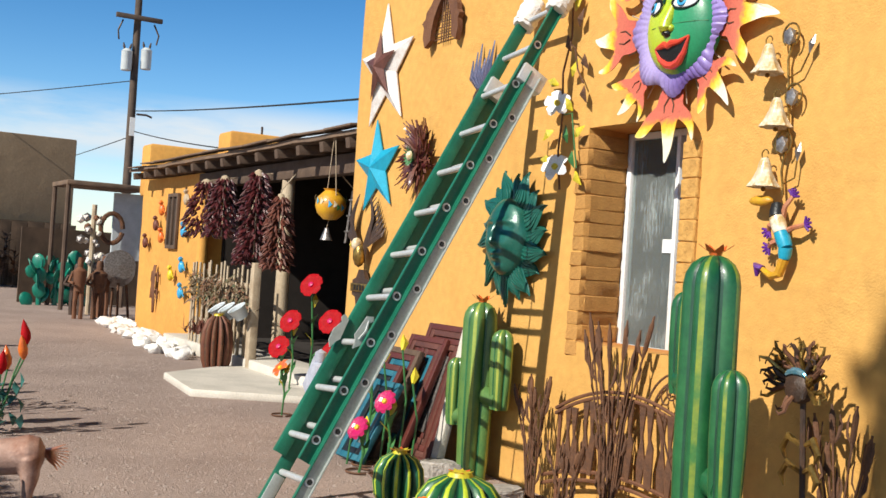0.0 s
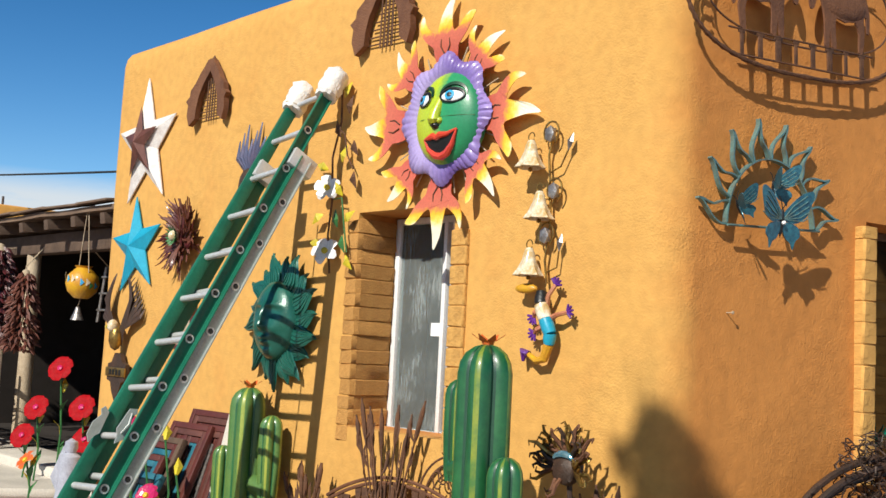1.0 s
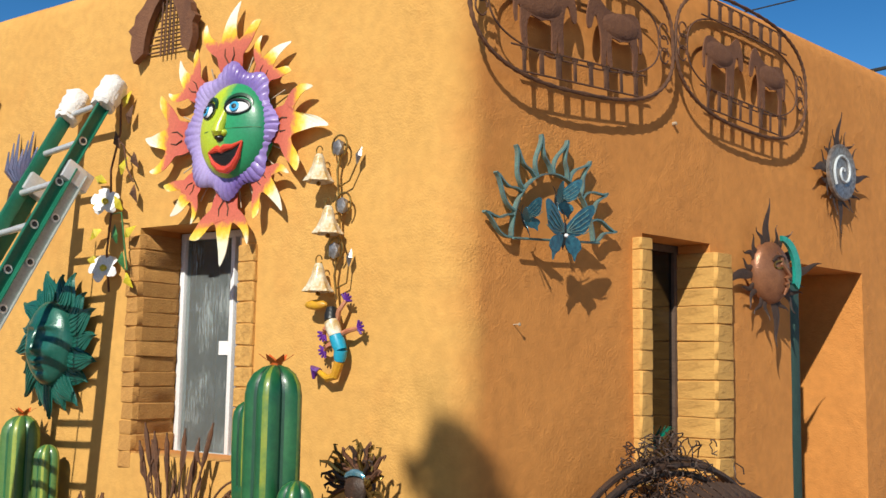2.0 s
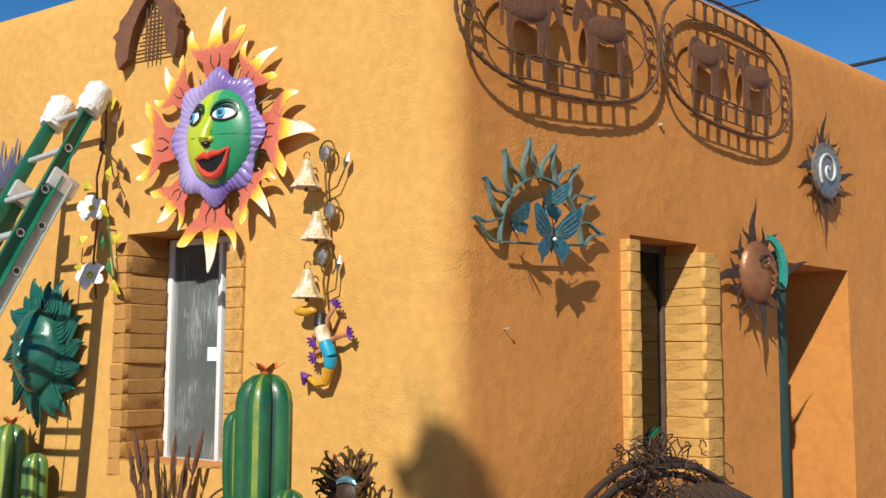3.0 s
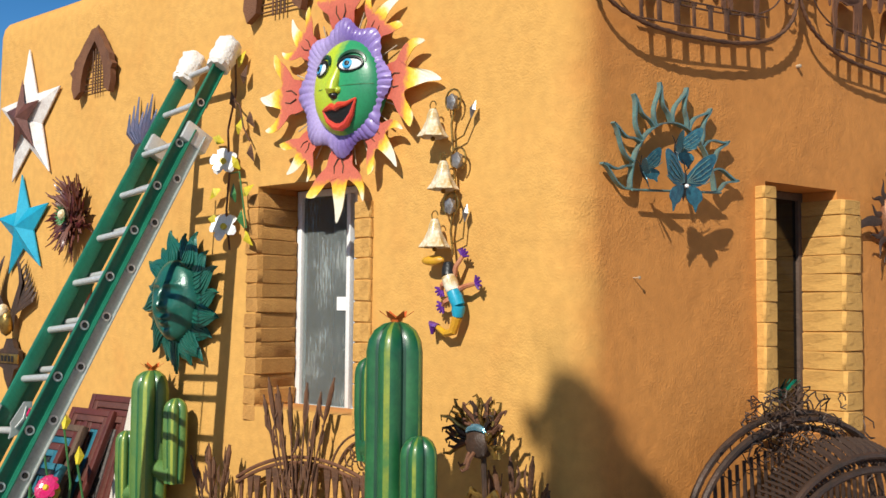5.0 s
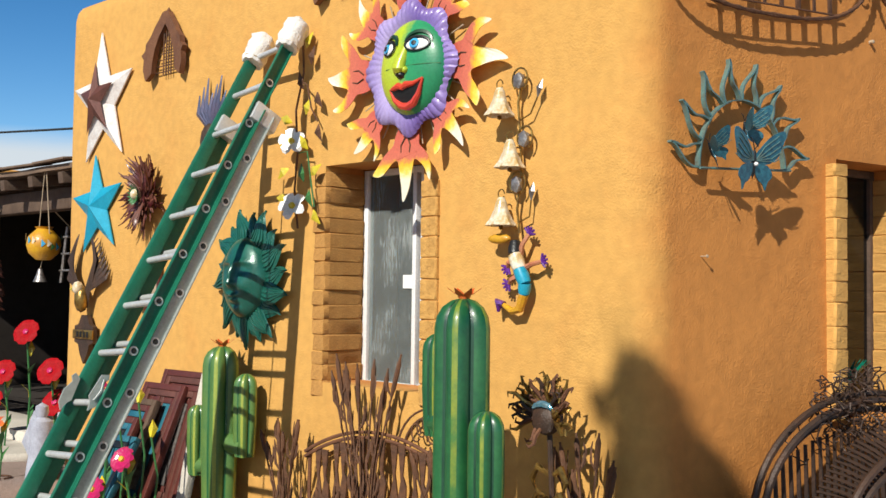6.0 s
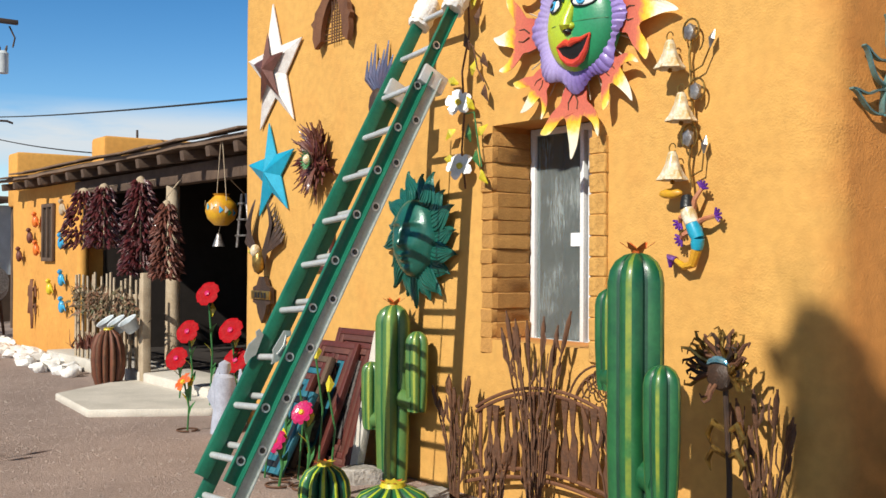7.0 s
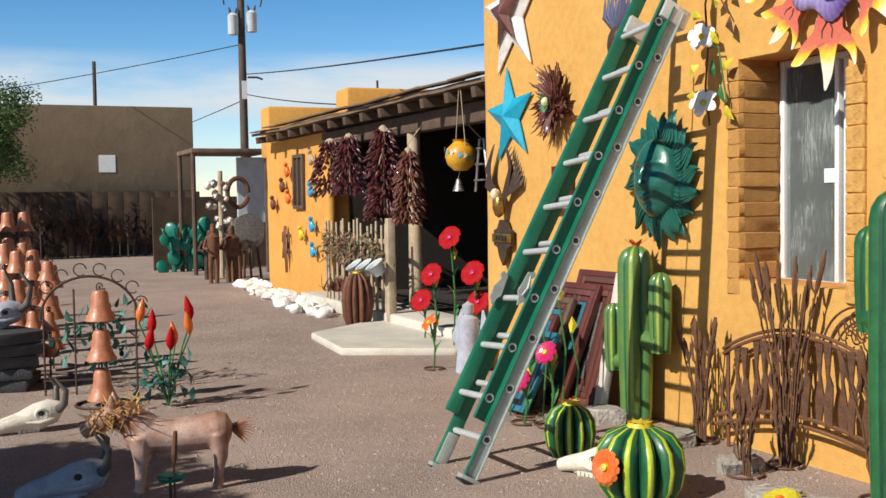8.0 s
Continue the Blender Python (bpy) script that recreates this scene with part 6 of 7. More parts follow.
bm = plate(B(), [(-8.3, -1.15), (-6.9, -1.28), (-6.32, -0.3), (-6.32, 0.0), (-9.0, 0.0), (-9.0, -0.25)], 0.09)
bmesh.ops.bevel(bm, geom=bm.edges[:], offset=0.015, segments=1, affect="EDGES")
tagged(part("pavement", bm, M_CONC, m=pose(0, 0, -0.02)), "pale concrete slab before the portal", "slab", kind="structure")
tagged(part("step", box(B(), -12.4, -5.63, -0.02, 0.62, 0, 0.17, 0.02), M_CONC), "pale concrete step along the portal", "step", kind="structure")


def ristra(x, z0, z1, r, colour, label, seed):
    r *= 1.3
    rnd = random.Random(seed)
    s = thing("chili_ristra", pose(x, 0.2, z1), label, "chili string", "hanging chili strings")
    h = z1 - z0
    part("cord", tube(B(), [(0, 0.2, 2.45 - z1), (0, 0, min(0.1, 2.42 - z1)), (0, 0, -h)], 0.008, 5), M_PALEWOOD, s)
    bm = B()
    n = int(480 * h)
    for k in range(n):
        z = -h * (k + 0.5) / n
        rr = r * (0.55 + 0.6 * min(1, -z * 2.5)) * rnd.uniform(0.55, 1.05)
        a = rnd.uniform(0, 6.3)
        d = Vector((math.cos(a), math.sin(a), -0.9 + rnd.uniform(-0.5, 0.5))).normalized()
        o = Vector((rr * math.cos(a), rr * math.sin(a), z))
        tube(bm, [o - d * 0.035, o, o + d * 0.05], [0.012, 0.018, 0.003], 5)
    tagged(part("pod_mass", bm, colour, s), kind="stuff")
    part("husk_top", lathe(B(), [(0.0, 0.07), (r * 0.22, 0.05), (r * 0.4, -0.02), (r * 0.2, -0.05)], 9), M_PALEWOOD, s, "pale corn-husk top")
    return s


ristra(-11.5, 1.62, 2.38, 0.19, M_CHILI, "thick hanging string of dark red chilies", 1)
ristra(-10.7, 1.62, 2.4, 0.16, M_CHILI, "hanging string of dark red chilies", 3)
ristra(-9.42, 1.36, 2.42, 0.15, M_CHILI, "long hanging string of dark red chilies", 4)
ristra(-9.75, 1.28, 1.7, 0.09, M_CHILI, "short hanging string of dark red chilies", 5)
ristra(-8.62, 1.25, 2.1, 0.12, M_WREATH, "hanging string of mixed dried pods and garlic", 6)
for x, z, c, nm in ((-12.95, 2.2, M_PALEWOOD, "pale"), (-14.3, 2.05, M_ORANGE, "orange"), (-14.25, 1.6, M_ORANGE, "orange"), (-13.0, 1.7, M_IRIS, "blue"), (-12.98, 1.15, M_IRIS, "blue"), (-12.95, 0.75, M_IRIS, "blue"), (-14.6, 1.8, M_WREATH, "brown"), (-15.2, 1.5, M_WREATH, "brown"), (-13.55, 1.0, M_YELLOW, "yellow")):
    s = thing("wall_ornament", axes((x, 0.4, z), (1, 0, 0), UP, (0, -1, 0)), nm + " glazed bird ornament on the portal wall", "wall ornament", "portal wall ornaments")
    ball(bm := B(), (0, 0, 0.04), (0.07, 0.1, 0.05), sub=2)
    part("body", bm, c, s)
    for q in (-1, 1):
        part("wing", blade(B(), [(0, 0, 0.03), (q * 0.08, 0.03, 0.05), (q * 0.13, -0.06, 0.02)], [0.05, 0.08, 0.01], 0.012), c, s)
    ball(bm := B(), (0, 0.12, 0.06), 0.045, sub=1)
    part("head", bm, c, s)
s = thing("metal_lizard", axes((-14.6, 0.435, 0.75), (1, 0, 0), UP, (0, -1, 0)), "rusty metal lizard on the portal wall", "wall ornament")
part("body", blade(B(), [(0, -0.42, 0.03), (0.05, -0.2, 0.04), (0.0, 0.0, 0.05), (0.0, 0.22, 0.05), (0, 0.38, 0.03)], [0.01, 0.08, 0.2, 0.18, 0.05], 0.04, ridge=0.02), M_BROWNRUST, s)
for q in (-1, 1):
    for y in (0.2, -0.08):
        part("leg", tube(B(), [(0, y, 0.03), (q * 0.17, y + 0.06, 0.03), (q * 0.2, y - 0.1, 0.03)], 0.02, 6), M_BROWNRUST, s)

fence = thing("picket_fence", pose(-11.3, 0.02, 0.0), "bleached uneven picket fence at the portal edge", "fence")
for k in range(15):
    h = 1.22 + random.uniform(-0.05, 0.09)
    part("picket", tube(B(), [(0, 0, 0.0), (random.uniform(-0.02, 0.02), 0, h * 0.5), (random.uniform(-0.02, 0.02), 0, h)], [0.024, 0.022, 0.018], 6), M_PALEWOOD, fence, m=pose(k * 0.17, random.uniform(-0.02, 0.02), 0))
for z in (0.45, 1.0):
    part("rail", box(B(), -0.05, 2.5, 0.025, 0.06, z, z + 0.06, 0.008), M_PALEWOOD, fence)
part("gate_post", box(B(), 2.46, 2.56, -0.05, 0.05, 0.0, 1.32, 0.01), M_PALEWOOD, fence)
for k in range(3):
    s = thing("tin_bucket", pose(-9.5 + k * 0.36, -0.12, 0.62 + 0.02 * k, 35, 0, 0) @ Matrix.Scale(0.85, 4), "white and grey enamel pot hung on the fence", "pot", "pots hung on the fence")
    part("bowl", lathe(B(), [(0.0, 0.0), (0.09, 0.0), (0.13, 0.16), (0.14, 0.17), (0.12, 0.16), (0.08, 0.02), (0, 0.02)], 16), M_TANK, s)
    part("handle", tube(B(), arc(0, 0.15, 0.13, 0.14, 10, 170, 12), 0.006, 5), M_DARKRUST, s)
bm = B()
for k in range(260):
    x, z = random.uniform(0, 2.4), random.uniform(0.75, 1.1)
    blade(bm, wavy(random.uniform(0.08, 0.2), 0.02, 5), taper(0.035, 5), 0.004, axes((x, -0.06, z), (1, 0, 0), UP, (0, -1, 0)) @ pose(0, 0, 0, random.uniform(-50, 50), 0, random.uniform(0, 360)))
solid("garland", bm, mat("dusty_garland", (0.06, 0.09, 0.04), (0.22, 0.09, 0.05), scale=9, rough=0.7), pose(-11.3, 0.02, 0), "dusty green and rust leaf garland along the fence", "garland")


def jug():
    s = thing("hanging_jug", pose(-7.0, 0.12, 1.98), "round yellow painted clay jug hanging from the beam", "jug")
    part("body", lathe(B(), [(0.0, -0.15), (0.07, -0.145), (0.14, -0.08), (0.165, 0.0), (0.15, 0.08), (0.09, 0.14), (0.07, 0.16), (0.09, 0.18), (0.075, 0.18), (0.05, 0.14), (0, 0.1)], 24), M_JUG, s)
    for q in (-1, 1):
        part("cord", tube(B(), [(q * 0.12, 0, 0.1), (q * 0.02, 0, 0.72)], 0.005, 5), M_PALEWOOD, s)
    for k in range(14):
        a, z = k * 2.4, -0.05 + 0.03 * (k % 4)
        part("painted_leaf", blade(B(), [(0, 0, 0), (0.02, 0.03, 0.004), (0, 0.07, 0)], [0.01, 0.04, 0.004], 0.004), (M_LEAF, M_CREAM, M_IRIS)[k % 3], s, m=pose(0, 0, z, 0, 0, math.degrees(a)) @ axes((0.162, 0, 0), (0, 1, 0), UP, (1, 0, 0)))
    o = part("bell", lathe(B(), [(0, 0.1), (0.03, 0.09), (0.05, 0.02), (0.09, -0.08), (0.08, -0.08), (0.03, 0.02), (0, 0.05)], 14), M_TIN, s, "small grey tin bell", pose(-0.06, 0, -0.3) @ Matrix.Scale(0.75, 4))
    part("bell_cord", tube(B(), [(0, 0, 0.1), (0.06, 0, 0.23)], 0.005, 4), M_PALEWOOD, o)


jug()
s = thing("step_stool", pose(-7.75, 0.75, 1.62), "grey A-frame rack hung in the dark portal", "rack")
for q in (-1, 1):
    part("side", tube(B(), [(q * 0.17, 0, 0), (q * 0.05, 0, 0.6)], 0.02, 6), M_TIN, s)
part("cord", tube(B(), [(0, -0.22, 0.8), (0, 0, 0.6)], 0.006, 4), M_PALEWOOD, s)
for z in (0.12, 0.3, 0.48):
    part("tread", box(B(), -0.15 + z * 0.2, 0.15 - z * 0.2, -0.05, 0.05, z, z + 0.02, 0.003), M_TIN, s)

for x, y, h in ((-6.52, -0.22, 1.15), (-6.92, -0.25, 0.76), (-5.95, -0.25, 0.83), (-7.19, -0.25, 0.47), (-5.95, -0.2, 0.55)):
    stem_flower(x, y, h, M_REDP, 0.125, "red painted metal poppy on a wire stem", 6, 62, 30)
stem_flower(-5.62, -0.84, 0.42, M_ORANGE, 0.1, "orange-red metal lily on a ring base", 5, 50)
bm = B()
lathe(bm, [(0.12, 0.0), (0.11, 0.1), (0.085, 0.3), (0.1, 0.4), (0.085, 0.48), (0.04, 0.51), (0.055, 0.55), (0.05, 0.6), (0, 0.63)], 18)
for q in (-1, 1):
    blade(bm, [(q * 0.05, 0.02, 0), (q * 0.16, 0.3, 0.02), (q * 0.12, 0.55, 0)], [0.06, 0.14, 0.02], 0.03, axes((0, 0.06, 0), (1, 0, 0), UP, (0, -1, 0)))
solid("garden_statue", bm, M_GREYBLUE, pose(-5.35, -0.62, 0, 0, 0, 25), "small grey-blue winged garden statue", "statue")
barrel_cactus(-9.05, -0.32, 0.2, 0.66, "rust-red metal barrel cactus by the fence", (mat("rust_red_metal", (0.2, 0.07, 0.035), (0.14, 0.05, 0.03), rough=0.6, metal=0.2), M_RUST, M_DARKRUST), "rusty cactus")
for k in range(64):
    t = k / 63
    x, y = -16.4 + 6.0 * t + random.uniform(-0.12, 0.12), 0.25 - 0.55 * t + random.uniform(-0.28, 0.14)
    bm = B()
    for v in ball(bm, (0, 0, 0.05), (random.uniform(0.08, 0.19), random.uniform(0.07, 0.13), random.uniform(0.05, 0.1)), sub=2):
        v.co *= 1 + 0.6 * noise.noise(v.co * 9 + Vector((k * 2.7, 0, 0)))
    solid("white_rock", bm, M_ROCK, pose(x, y, -0.01, 0, 0, k * 67), "chalky white rock along the portal wall", "rock", "white border rocks")
bm = B()
for k in range(120):
    blade(bm, wavy(random.uniform(0.1, 0.25), 0.02, 5), taper(0.03, 5), 0.004, pose(random.gauss(0, 0.15), random.gauss(0, 0.1), 0, random.uniform(20, 90), 0, random.uniform(0, 360)))
solid("dry_plant", bm, M_WREATH, pose(-10.3, -0.1, 0.35), "dry reddish plant by the fence", "plant")

# ---- the far end of the yard ----
tagged(part("wall_far", box(B(), -32, -31.5, -30, 2.28, -0.1, 4.65, 0.04), M_FARWALL), "tan plaster wall of a far building", "wall", kind="structure")
s = tagged(part("fence_far", box(B(), -30.95, -30.85, -26, 2.15, 0, 1.97), M_HEDGE), "dark brown screen before the far wall", "fence", kind="structure")
for k in range(60):
    part("board", box(B(), 0, 0.06, 0, 0.462, 0, random.uniform(1.93, 2.0), 0.01), M_HEDGE, s, m=pose(-30.85, -25.9 + k * 0.47, 0.0))
solid("notice", box(B(), 0, 0.01, -0.25, 0.25, -0.27, 0.27), M_PAPER, pose(-31.49, -0.42, 2.84), "square white paper notice on the far wall", "notice")
solid("mast", tube(B(), [(0, 0, 0), (0, 0, 6.2)], 0.06, 8), M_POLE, pose(-33, -0.55, 0), "thin mast behind the far wall", "mast")


def power_pole():
    s = thing("power_pole", pose(-26, 2.58, 0), "weathered timber power pole with two grey transformers", "power pole")
    part("pole", tube(B(), [(0, 0, 0), (0, 0, 4), (0.02, -0.02, 8.6)], [0.125, 0.11, 0.09], 12), M_POLE, s)
    part("crossarm", box(B(), -0.06, 0.06, -0.62, 0.62, 7.55, 7.67, 0.01), M_POLE, s, m=pose(0.15, 0, 0))
    for y in (-0.42, 0.42):
        can = part("transformer", lathe(B(), [(0.0, 0.0), (0.17, 0.0), (0.18, 0.03), (0.18, 0.52), (0.19, 0.54), (0.1, 0.62), (0, 0.63)], 18), M_TANK, s, "pale grey transformer can", pose(0.1, y * 0.62, 6.15 + 0.1 * (y > 0)) @ Matrix.Diagonal((0.8, 0.8, 0.95, 1)))
        for q in (-1, 1):
            part("bushing", lathe(B(), [(0.03, 0.0), (0.045, 0.03), (0.03, 0.06), (0.045, 0.09), (0.02, 0.2), (0, 0.22)], 10), M_POLE, can, m=pose(0, q * 0.08, 0.58, q * -15))
        part("cutout", tube(B(), [(0.1, y, 7.5), (0.16, y * 1.3, 7.2), (0.12, y * 1.2, 6.95)], 0.025, 6), M_DARKRUST, s)
    part("sign", box(B(), 0.15, 0.17, -0.07, 0.07, 4.4, 4.9), M_PAPER, s, "narrow white tag")
    part("bracket", tube(B(), [(0.12, 0.1, 5.0), (0.2, 0.35, 5.0), (0.2, 0.5, 4.95)], 0.03, 6), M_DARKRUST, s)


power_pole()
for a, b, sag in (((-26, 2.65, 5.1), (-5.57, 0.7, 3.12), 0.06), ((-26, 2.65, 4.55), (-16.9, 2.36, 3.45), 0.05), ((-26, 2.5, 4.35), (-60, 4.0, 4.9), 0.1), ((-26, 2.5, 5.9), (-42, -7.8, 5.3), 0.15)):
    a, b = Vector(a), Vector(b)
    solid("power_line", tube(B(), [a.lerp(b, k / 12) - UP * sag * 4 * (k / 12) * (1 - k / 12) for k in range(13)], 0.014, 5), M_BLACK, Matrix(), "slack black overhead cable", "cable", "overhead cables")

for a, d, r in ((Vector((-3.07, 14.72, 8.34)), Vector((0.76, 0.49, 0.23)), 0.014), (Vector((-1.48, 15.98, 7.18)), Vector((0.52, 0.34, 0.14)), 0.035)):
    solid("power_line", tube(B(), [a + d * k for k in range(-8, 25, 4)], r, 6), M_BLACK, Matrix(), "black overhead cable behind the house", "cable", "overhead cables")

# added sheet that darkens the gap where dark clutter stands
tagged(part("clutter_backing", box(B(), -22.2, -22.1, -0.6, 2.4, 0, 1.7), M_HEDGE), "dark sheet added in place of clutter behind the shelter", "fence", kind="structure")
# a little open shelter and its clutter
s = thing("shade_shelter", pose(-20, -0.4, 0), "flat-roofed open shelter on thin posts", "shelter")
part("roof", box(B(), -1.4, 0.3, 0.25, 2.0, 2.62, 2.72, 0.02), M_ROOF, s)
for x in (-1.3, 0.2):
    for y in (0.3, 1.9):
        part("post", tube(B(), [(x, y, 0), (x, y, 2.63)], 0.05, 8), M_WOOD, s)
part("back_panel", box(B(), -0.3, -0.2, 1.35, 2.9, 1.1, 2.55), M_TANK, s, "pale blue-grey panel")
for x, y, h, w, c, nm in ((-17.2, -0.28, 1.15, 0.14, M_BROWNRUST, "rusty brown"), (-17.4, 0.12, 1.1, 0.17, M_RUST, "dark rusty"), (-17.8, 0.3, 1.2, 0.16, M_BROWNRUST, "rusty brown"), (-18.3, -0.1, 1.0, 0.18, M_DARKRUST, "dark iron")):
    bm = B()
    for q in (-1, 1):
        tube(bm, [(q * w * 0.4, 0, 0), (q * w * 0.45, 0, h * 0.25), (q * w * 0.3, 0, h * 0.5)], [w * 0.3, w * 0.28, w * 0.4], 8)
    lathe(bm, [(w * 0.6, h * 0.45), (w * 0.8, h * 0.6), (w * 0.9, h * 0.78), (w * 0.35, h * 0.84), (w * 0.42, h * 0.92), (w * 0.3, h), (0, h)], 12)
    tube(bm, [(-w * 0.9, 0, h * 0.76), (-w * 1.2, -0.1, h * 0.6), (-w * 0.5, -0.2, h * 0.58)], w * 0.2, 7)
    solid("yard_statue", bm, c, pose(x, y, 0, 0, 0, 70), nm + " sheet-metal yard statue", "statue", "yard statues")
for x, y, n in ((-21.3, 0.05, 15), (-21.5, 0.5, 17), (-21.2, -0.3, 9)):
    s = thing("metal_pad_cactus", pose(x, y, 0), "bright teal-green metal prickly pear at the yard's end", "cactus", "teal pad cacti")
    for k in range(n):
        z = 0.12 + 0.95 * k / n
        w = random.uniform(0.11, 0.17)
        a = random.uniform(0, 360)
        ball(bm := B(), (0, 0, w * 0.7), (w, 0.035, w * 1.25), sub=2)
        part("pad", bm, M_TEALPOT, s, m=pose(random.gauss(0, 0.09), random.gauss(0, 0.2 * (1.2 - z * 0.6)), z - 0.1, random.uniform(-30, 30), random.uniform(-30, 30), a))
    part("stem", tube(B(), [(0, 0, 0), (0.02, 0, 0.6), (0, 0.02, 1.0)], [0.06, 0.05, 0.03], 8), M_TEALPOT, s)
s = thing("grill_drum", pose(-17.9, 0.55, 0), "silvery round metal drum on a rusty stand", "drum")
part("drum", lathe(B(), [(0.0, -0.3), (0.3, -0.28), (0.36, 0), (0.3, 0.28), (0.0, 0.3)], 20, pose(0, 0, 0.95, 0, 70)), M_TIN, s)
for a in range(4):
    part("leg", tube(B(), [(0.2 * math.cos(a * 1.57), 0.2 * math.sin(a * 1.57), 0.7), (0.28 * math.cos(a * 1.57), 0.28 * math.sin(a * 1.57), 0)], 0.03, 6), M_RUST, s)
s = thing("hanging_display", pose(-18.6, 0.2, 0), "tall rack hung with pale shells and tin ornaments", "display rack")
part("post", tube(B(), [(0, 0, 0), (0, 0, 2.2)], 0.05, 8), M_PALEWOOD, s)
for k in range(26):
    ball(bm := B(), (random.uniform(-0.2, 0.2), random.uniform(-0.22, 0.22), random.uniform(0.7, 2.1)), random.uniform(0.05, 0.1), sub=1)
    part("ornament", bm, random.choice((M_ROCK, M_TIN, M_BONE, M_BROWNRUST)), s)
part("hoop", tube(B(), [(0.05, y, z) for y, z, _ in arc(0.35, 1.75, 0.22, 0.3, 0, 345, 16)], 0.05, 7), M_RUST, s)


def leafy(bm, centres, n, size, seed):
    rnd = random.Random(seed)
    for k in range(n):
        c, r = rnd.choice(centres)
        d = Vector((rnd.gauss(0, 1), rnd.gauss(0, 1), rnd.gauss(0, 0.8))).normalized() * (r * rnd.uniform(0.3, 1.0))
        m = Matrix.Translation(Vector(c) + d) @ pose(0, 0, 0, rnd.uniform(0, 360), rnd.uniform(0, 360), rnd.uniform(0, 360))
        v = [bm.verts.new(m @ Vector(p)) for p in ((0, -size, 0), (size * 0.4, 0, size * 0.1), (0, size, 0), (-size * 0.4, 0, size * 0.1))]
        bm.faces.new(v)
    return bm


def tree(m, trunk, crown, n, size, label, seed):
    t = thing("tree", m, label, "tree")
    part("trunk", trunk, M_POLE, t)
    part("crown", leafy(B(), crown, n, size, seed), M_FOLIAGE, t)
    return t


bm = tube(B(), [(0, 0, 0), (0.1, 0.1, 1.2), (0.0, 0.4, 2.4), (0.1, 0.9, 3.4)], [0.16, 0.13, 0.1, 0.05], 9)
for q in range(6):
    tube(bm, [(0.05, 0.3, 2.0), (0.6 * math.cos(q), 0.5 + 0.7 * math.sin(q), 2.9), (1.1 * math.cos(q), 0.6 + 1.2 * math.sin(q), 3.3)], [0.07, 0.045, 0.015], 6)
tree(pose(-29.3, -5.7, -0.3), bm, [((random.uniform(-1, 1), random.uniform(-1.2, 2.9), random.uniform(2.9, 5.0)), 0.6) for k in range(34)], 14000, 0.055, "feathery green mesquite before the far wall", 3)

# trees behind the camera whose shade falls on the corner and the yard
bm = tube(B(), [(0, 0, -0.4), (0.05, 0, 3), (0, 0.05, 6.4)], [0.2, 0.14, 0.03], 9)
crown = []
for k in range(900):
    x = -0.14 + 1.14 * ((k * 0.618034) % 1.0) ** 1.15
    top = 7.56 - 0.6 * max(x + 0.04, 0) + 1.8 * min(x + 0.04, 0)
    crown.append(((x, random.uniform(-0.12, 0.12), top - 2.1 * ((k * 0.7549) % 1.0)), random.uniform(0.04, 0.07)))
crown += [((-0.27 + 0.015 * k, 0.0, 7.3 - 0.035 * k), 0.035) for k in range(5)]
for k in range(12):
    tube(bm, [(0, 0, 5.0 + 0.1 * k), (0.1 * math.sin(k * 2.1) - 0.03, 0.05, 6.0 + 0.08 * k), (0.16 * math.sin(k * 1.7) - 0.08, 0.05, 6.75 + 0.1 * k)], [0.03, 0.02, 0.006], 5)
tree(pose(2.394, -8.0, 0.361) @ Matrix.Scale(0.915, 4), bm, crown, 36000, 0.04, "slender tall tree standing in the yard", 4)
bm = tube(B(), [(0, 0, 0), (0.1, 0, 1.2), (0, 0.1, 2.6)], [0.16, 0.12, 0.06], 9)
for q in range(7):
    tube(bm, [(0.05, 0, 1.6), (0.8 * math.cos(q), 0.8 * math.sin(q), 2.4), (1.5 * math.cos(q), 1.4 * math.sin(q), 2.9)], [0.06, 0.04, 0.015], 6)
tree(pose(-1.35, -8.4, 0), bm, [((random.uniform(-1.6, 1.1), random.uniform(-0.8, 1.15), random.uniform(2.5, 2.9)), 0.34) for k in range(84)], 42000, 0.07, "spreading mesquite tree shading the yard", 5)

# ---- bells, beasts and bones by the yard's edge ----


def bell_stand(x, y, strings, r, h, label):
    s = thing("bell_stand", pose(x, y, 0), label, "bell stand", "stands of clay bells")
    part("base", tube(B(), arc(0, 0, 0.2, 0.2, 0, 350, 16, 0.012), 0.012, 6), M_DARKRUST, s)
    for dx, dy, n in strings:
        rod = part("rod", tube(B(), [(dx, dy, 0), (dx, dy, h)], 0.009, 6), M_DARKRUST, s)
        for k in range(n):
            z = h - 0.03 - k * r * 2.65
            if z - r * 2.1 < 0:
                break
            bell = part("bell", lathe(B(), [(0, 0), (r * 0.45, -0.01), (r * 0.55, -r * 0.3), (r * 0.62, -r * 1.1), (r * 0.8, -r * 1.6), (r, -r * 1.95), (r * 1.02, -r * 2.05), (r * 0.9, -r * 2.0), (r * 0.55, -r * 1.1), (0, -r * 0.3)], 20), M_COPPER, s, m=pose(dx, dy, z))
            part("crown_loop", tube(B(), [(0, a, b) for a, b, _ in arc(0, 0.02, r * 0.2, r * 0.25, 0, 345, 10)], 0.006, 5), M_DARKRUST, bell)
    return s


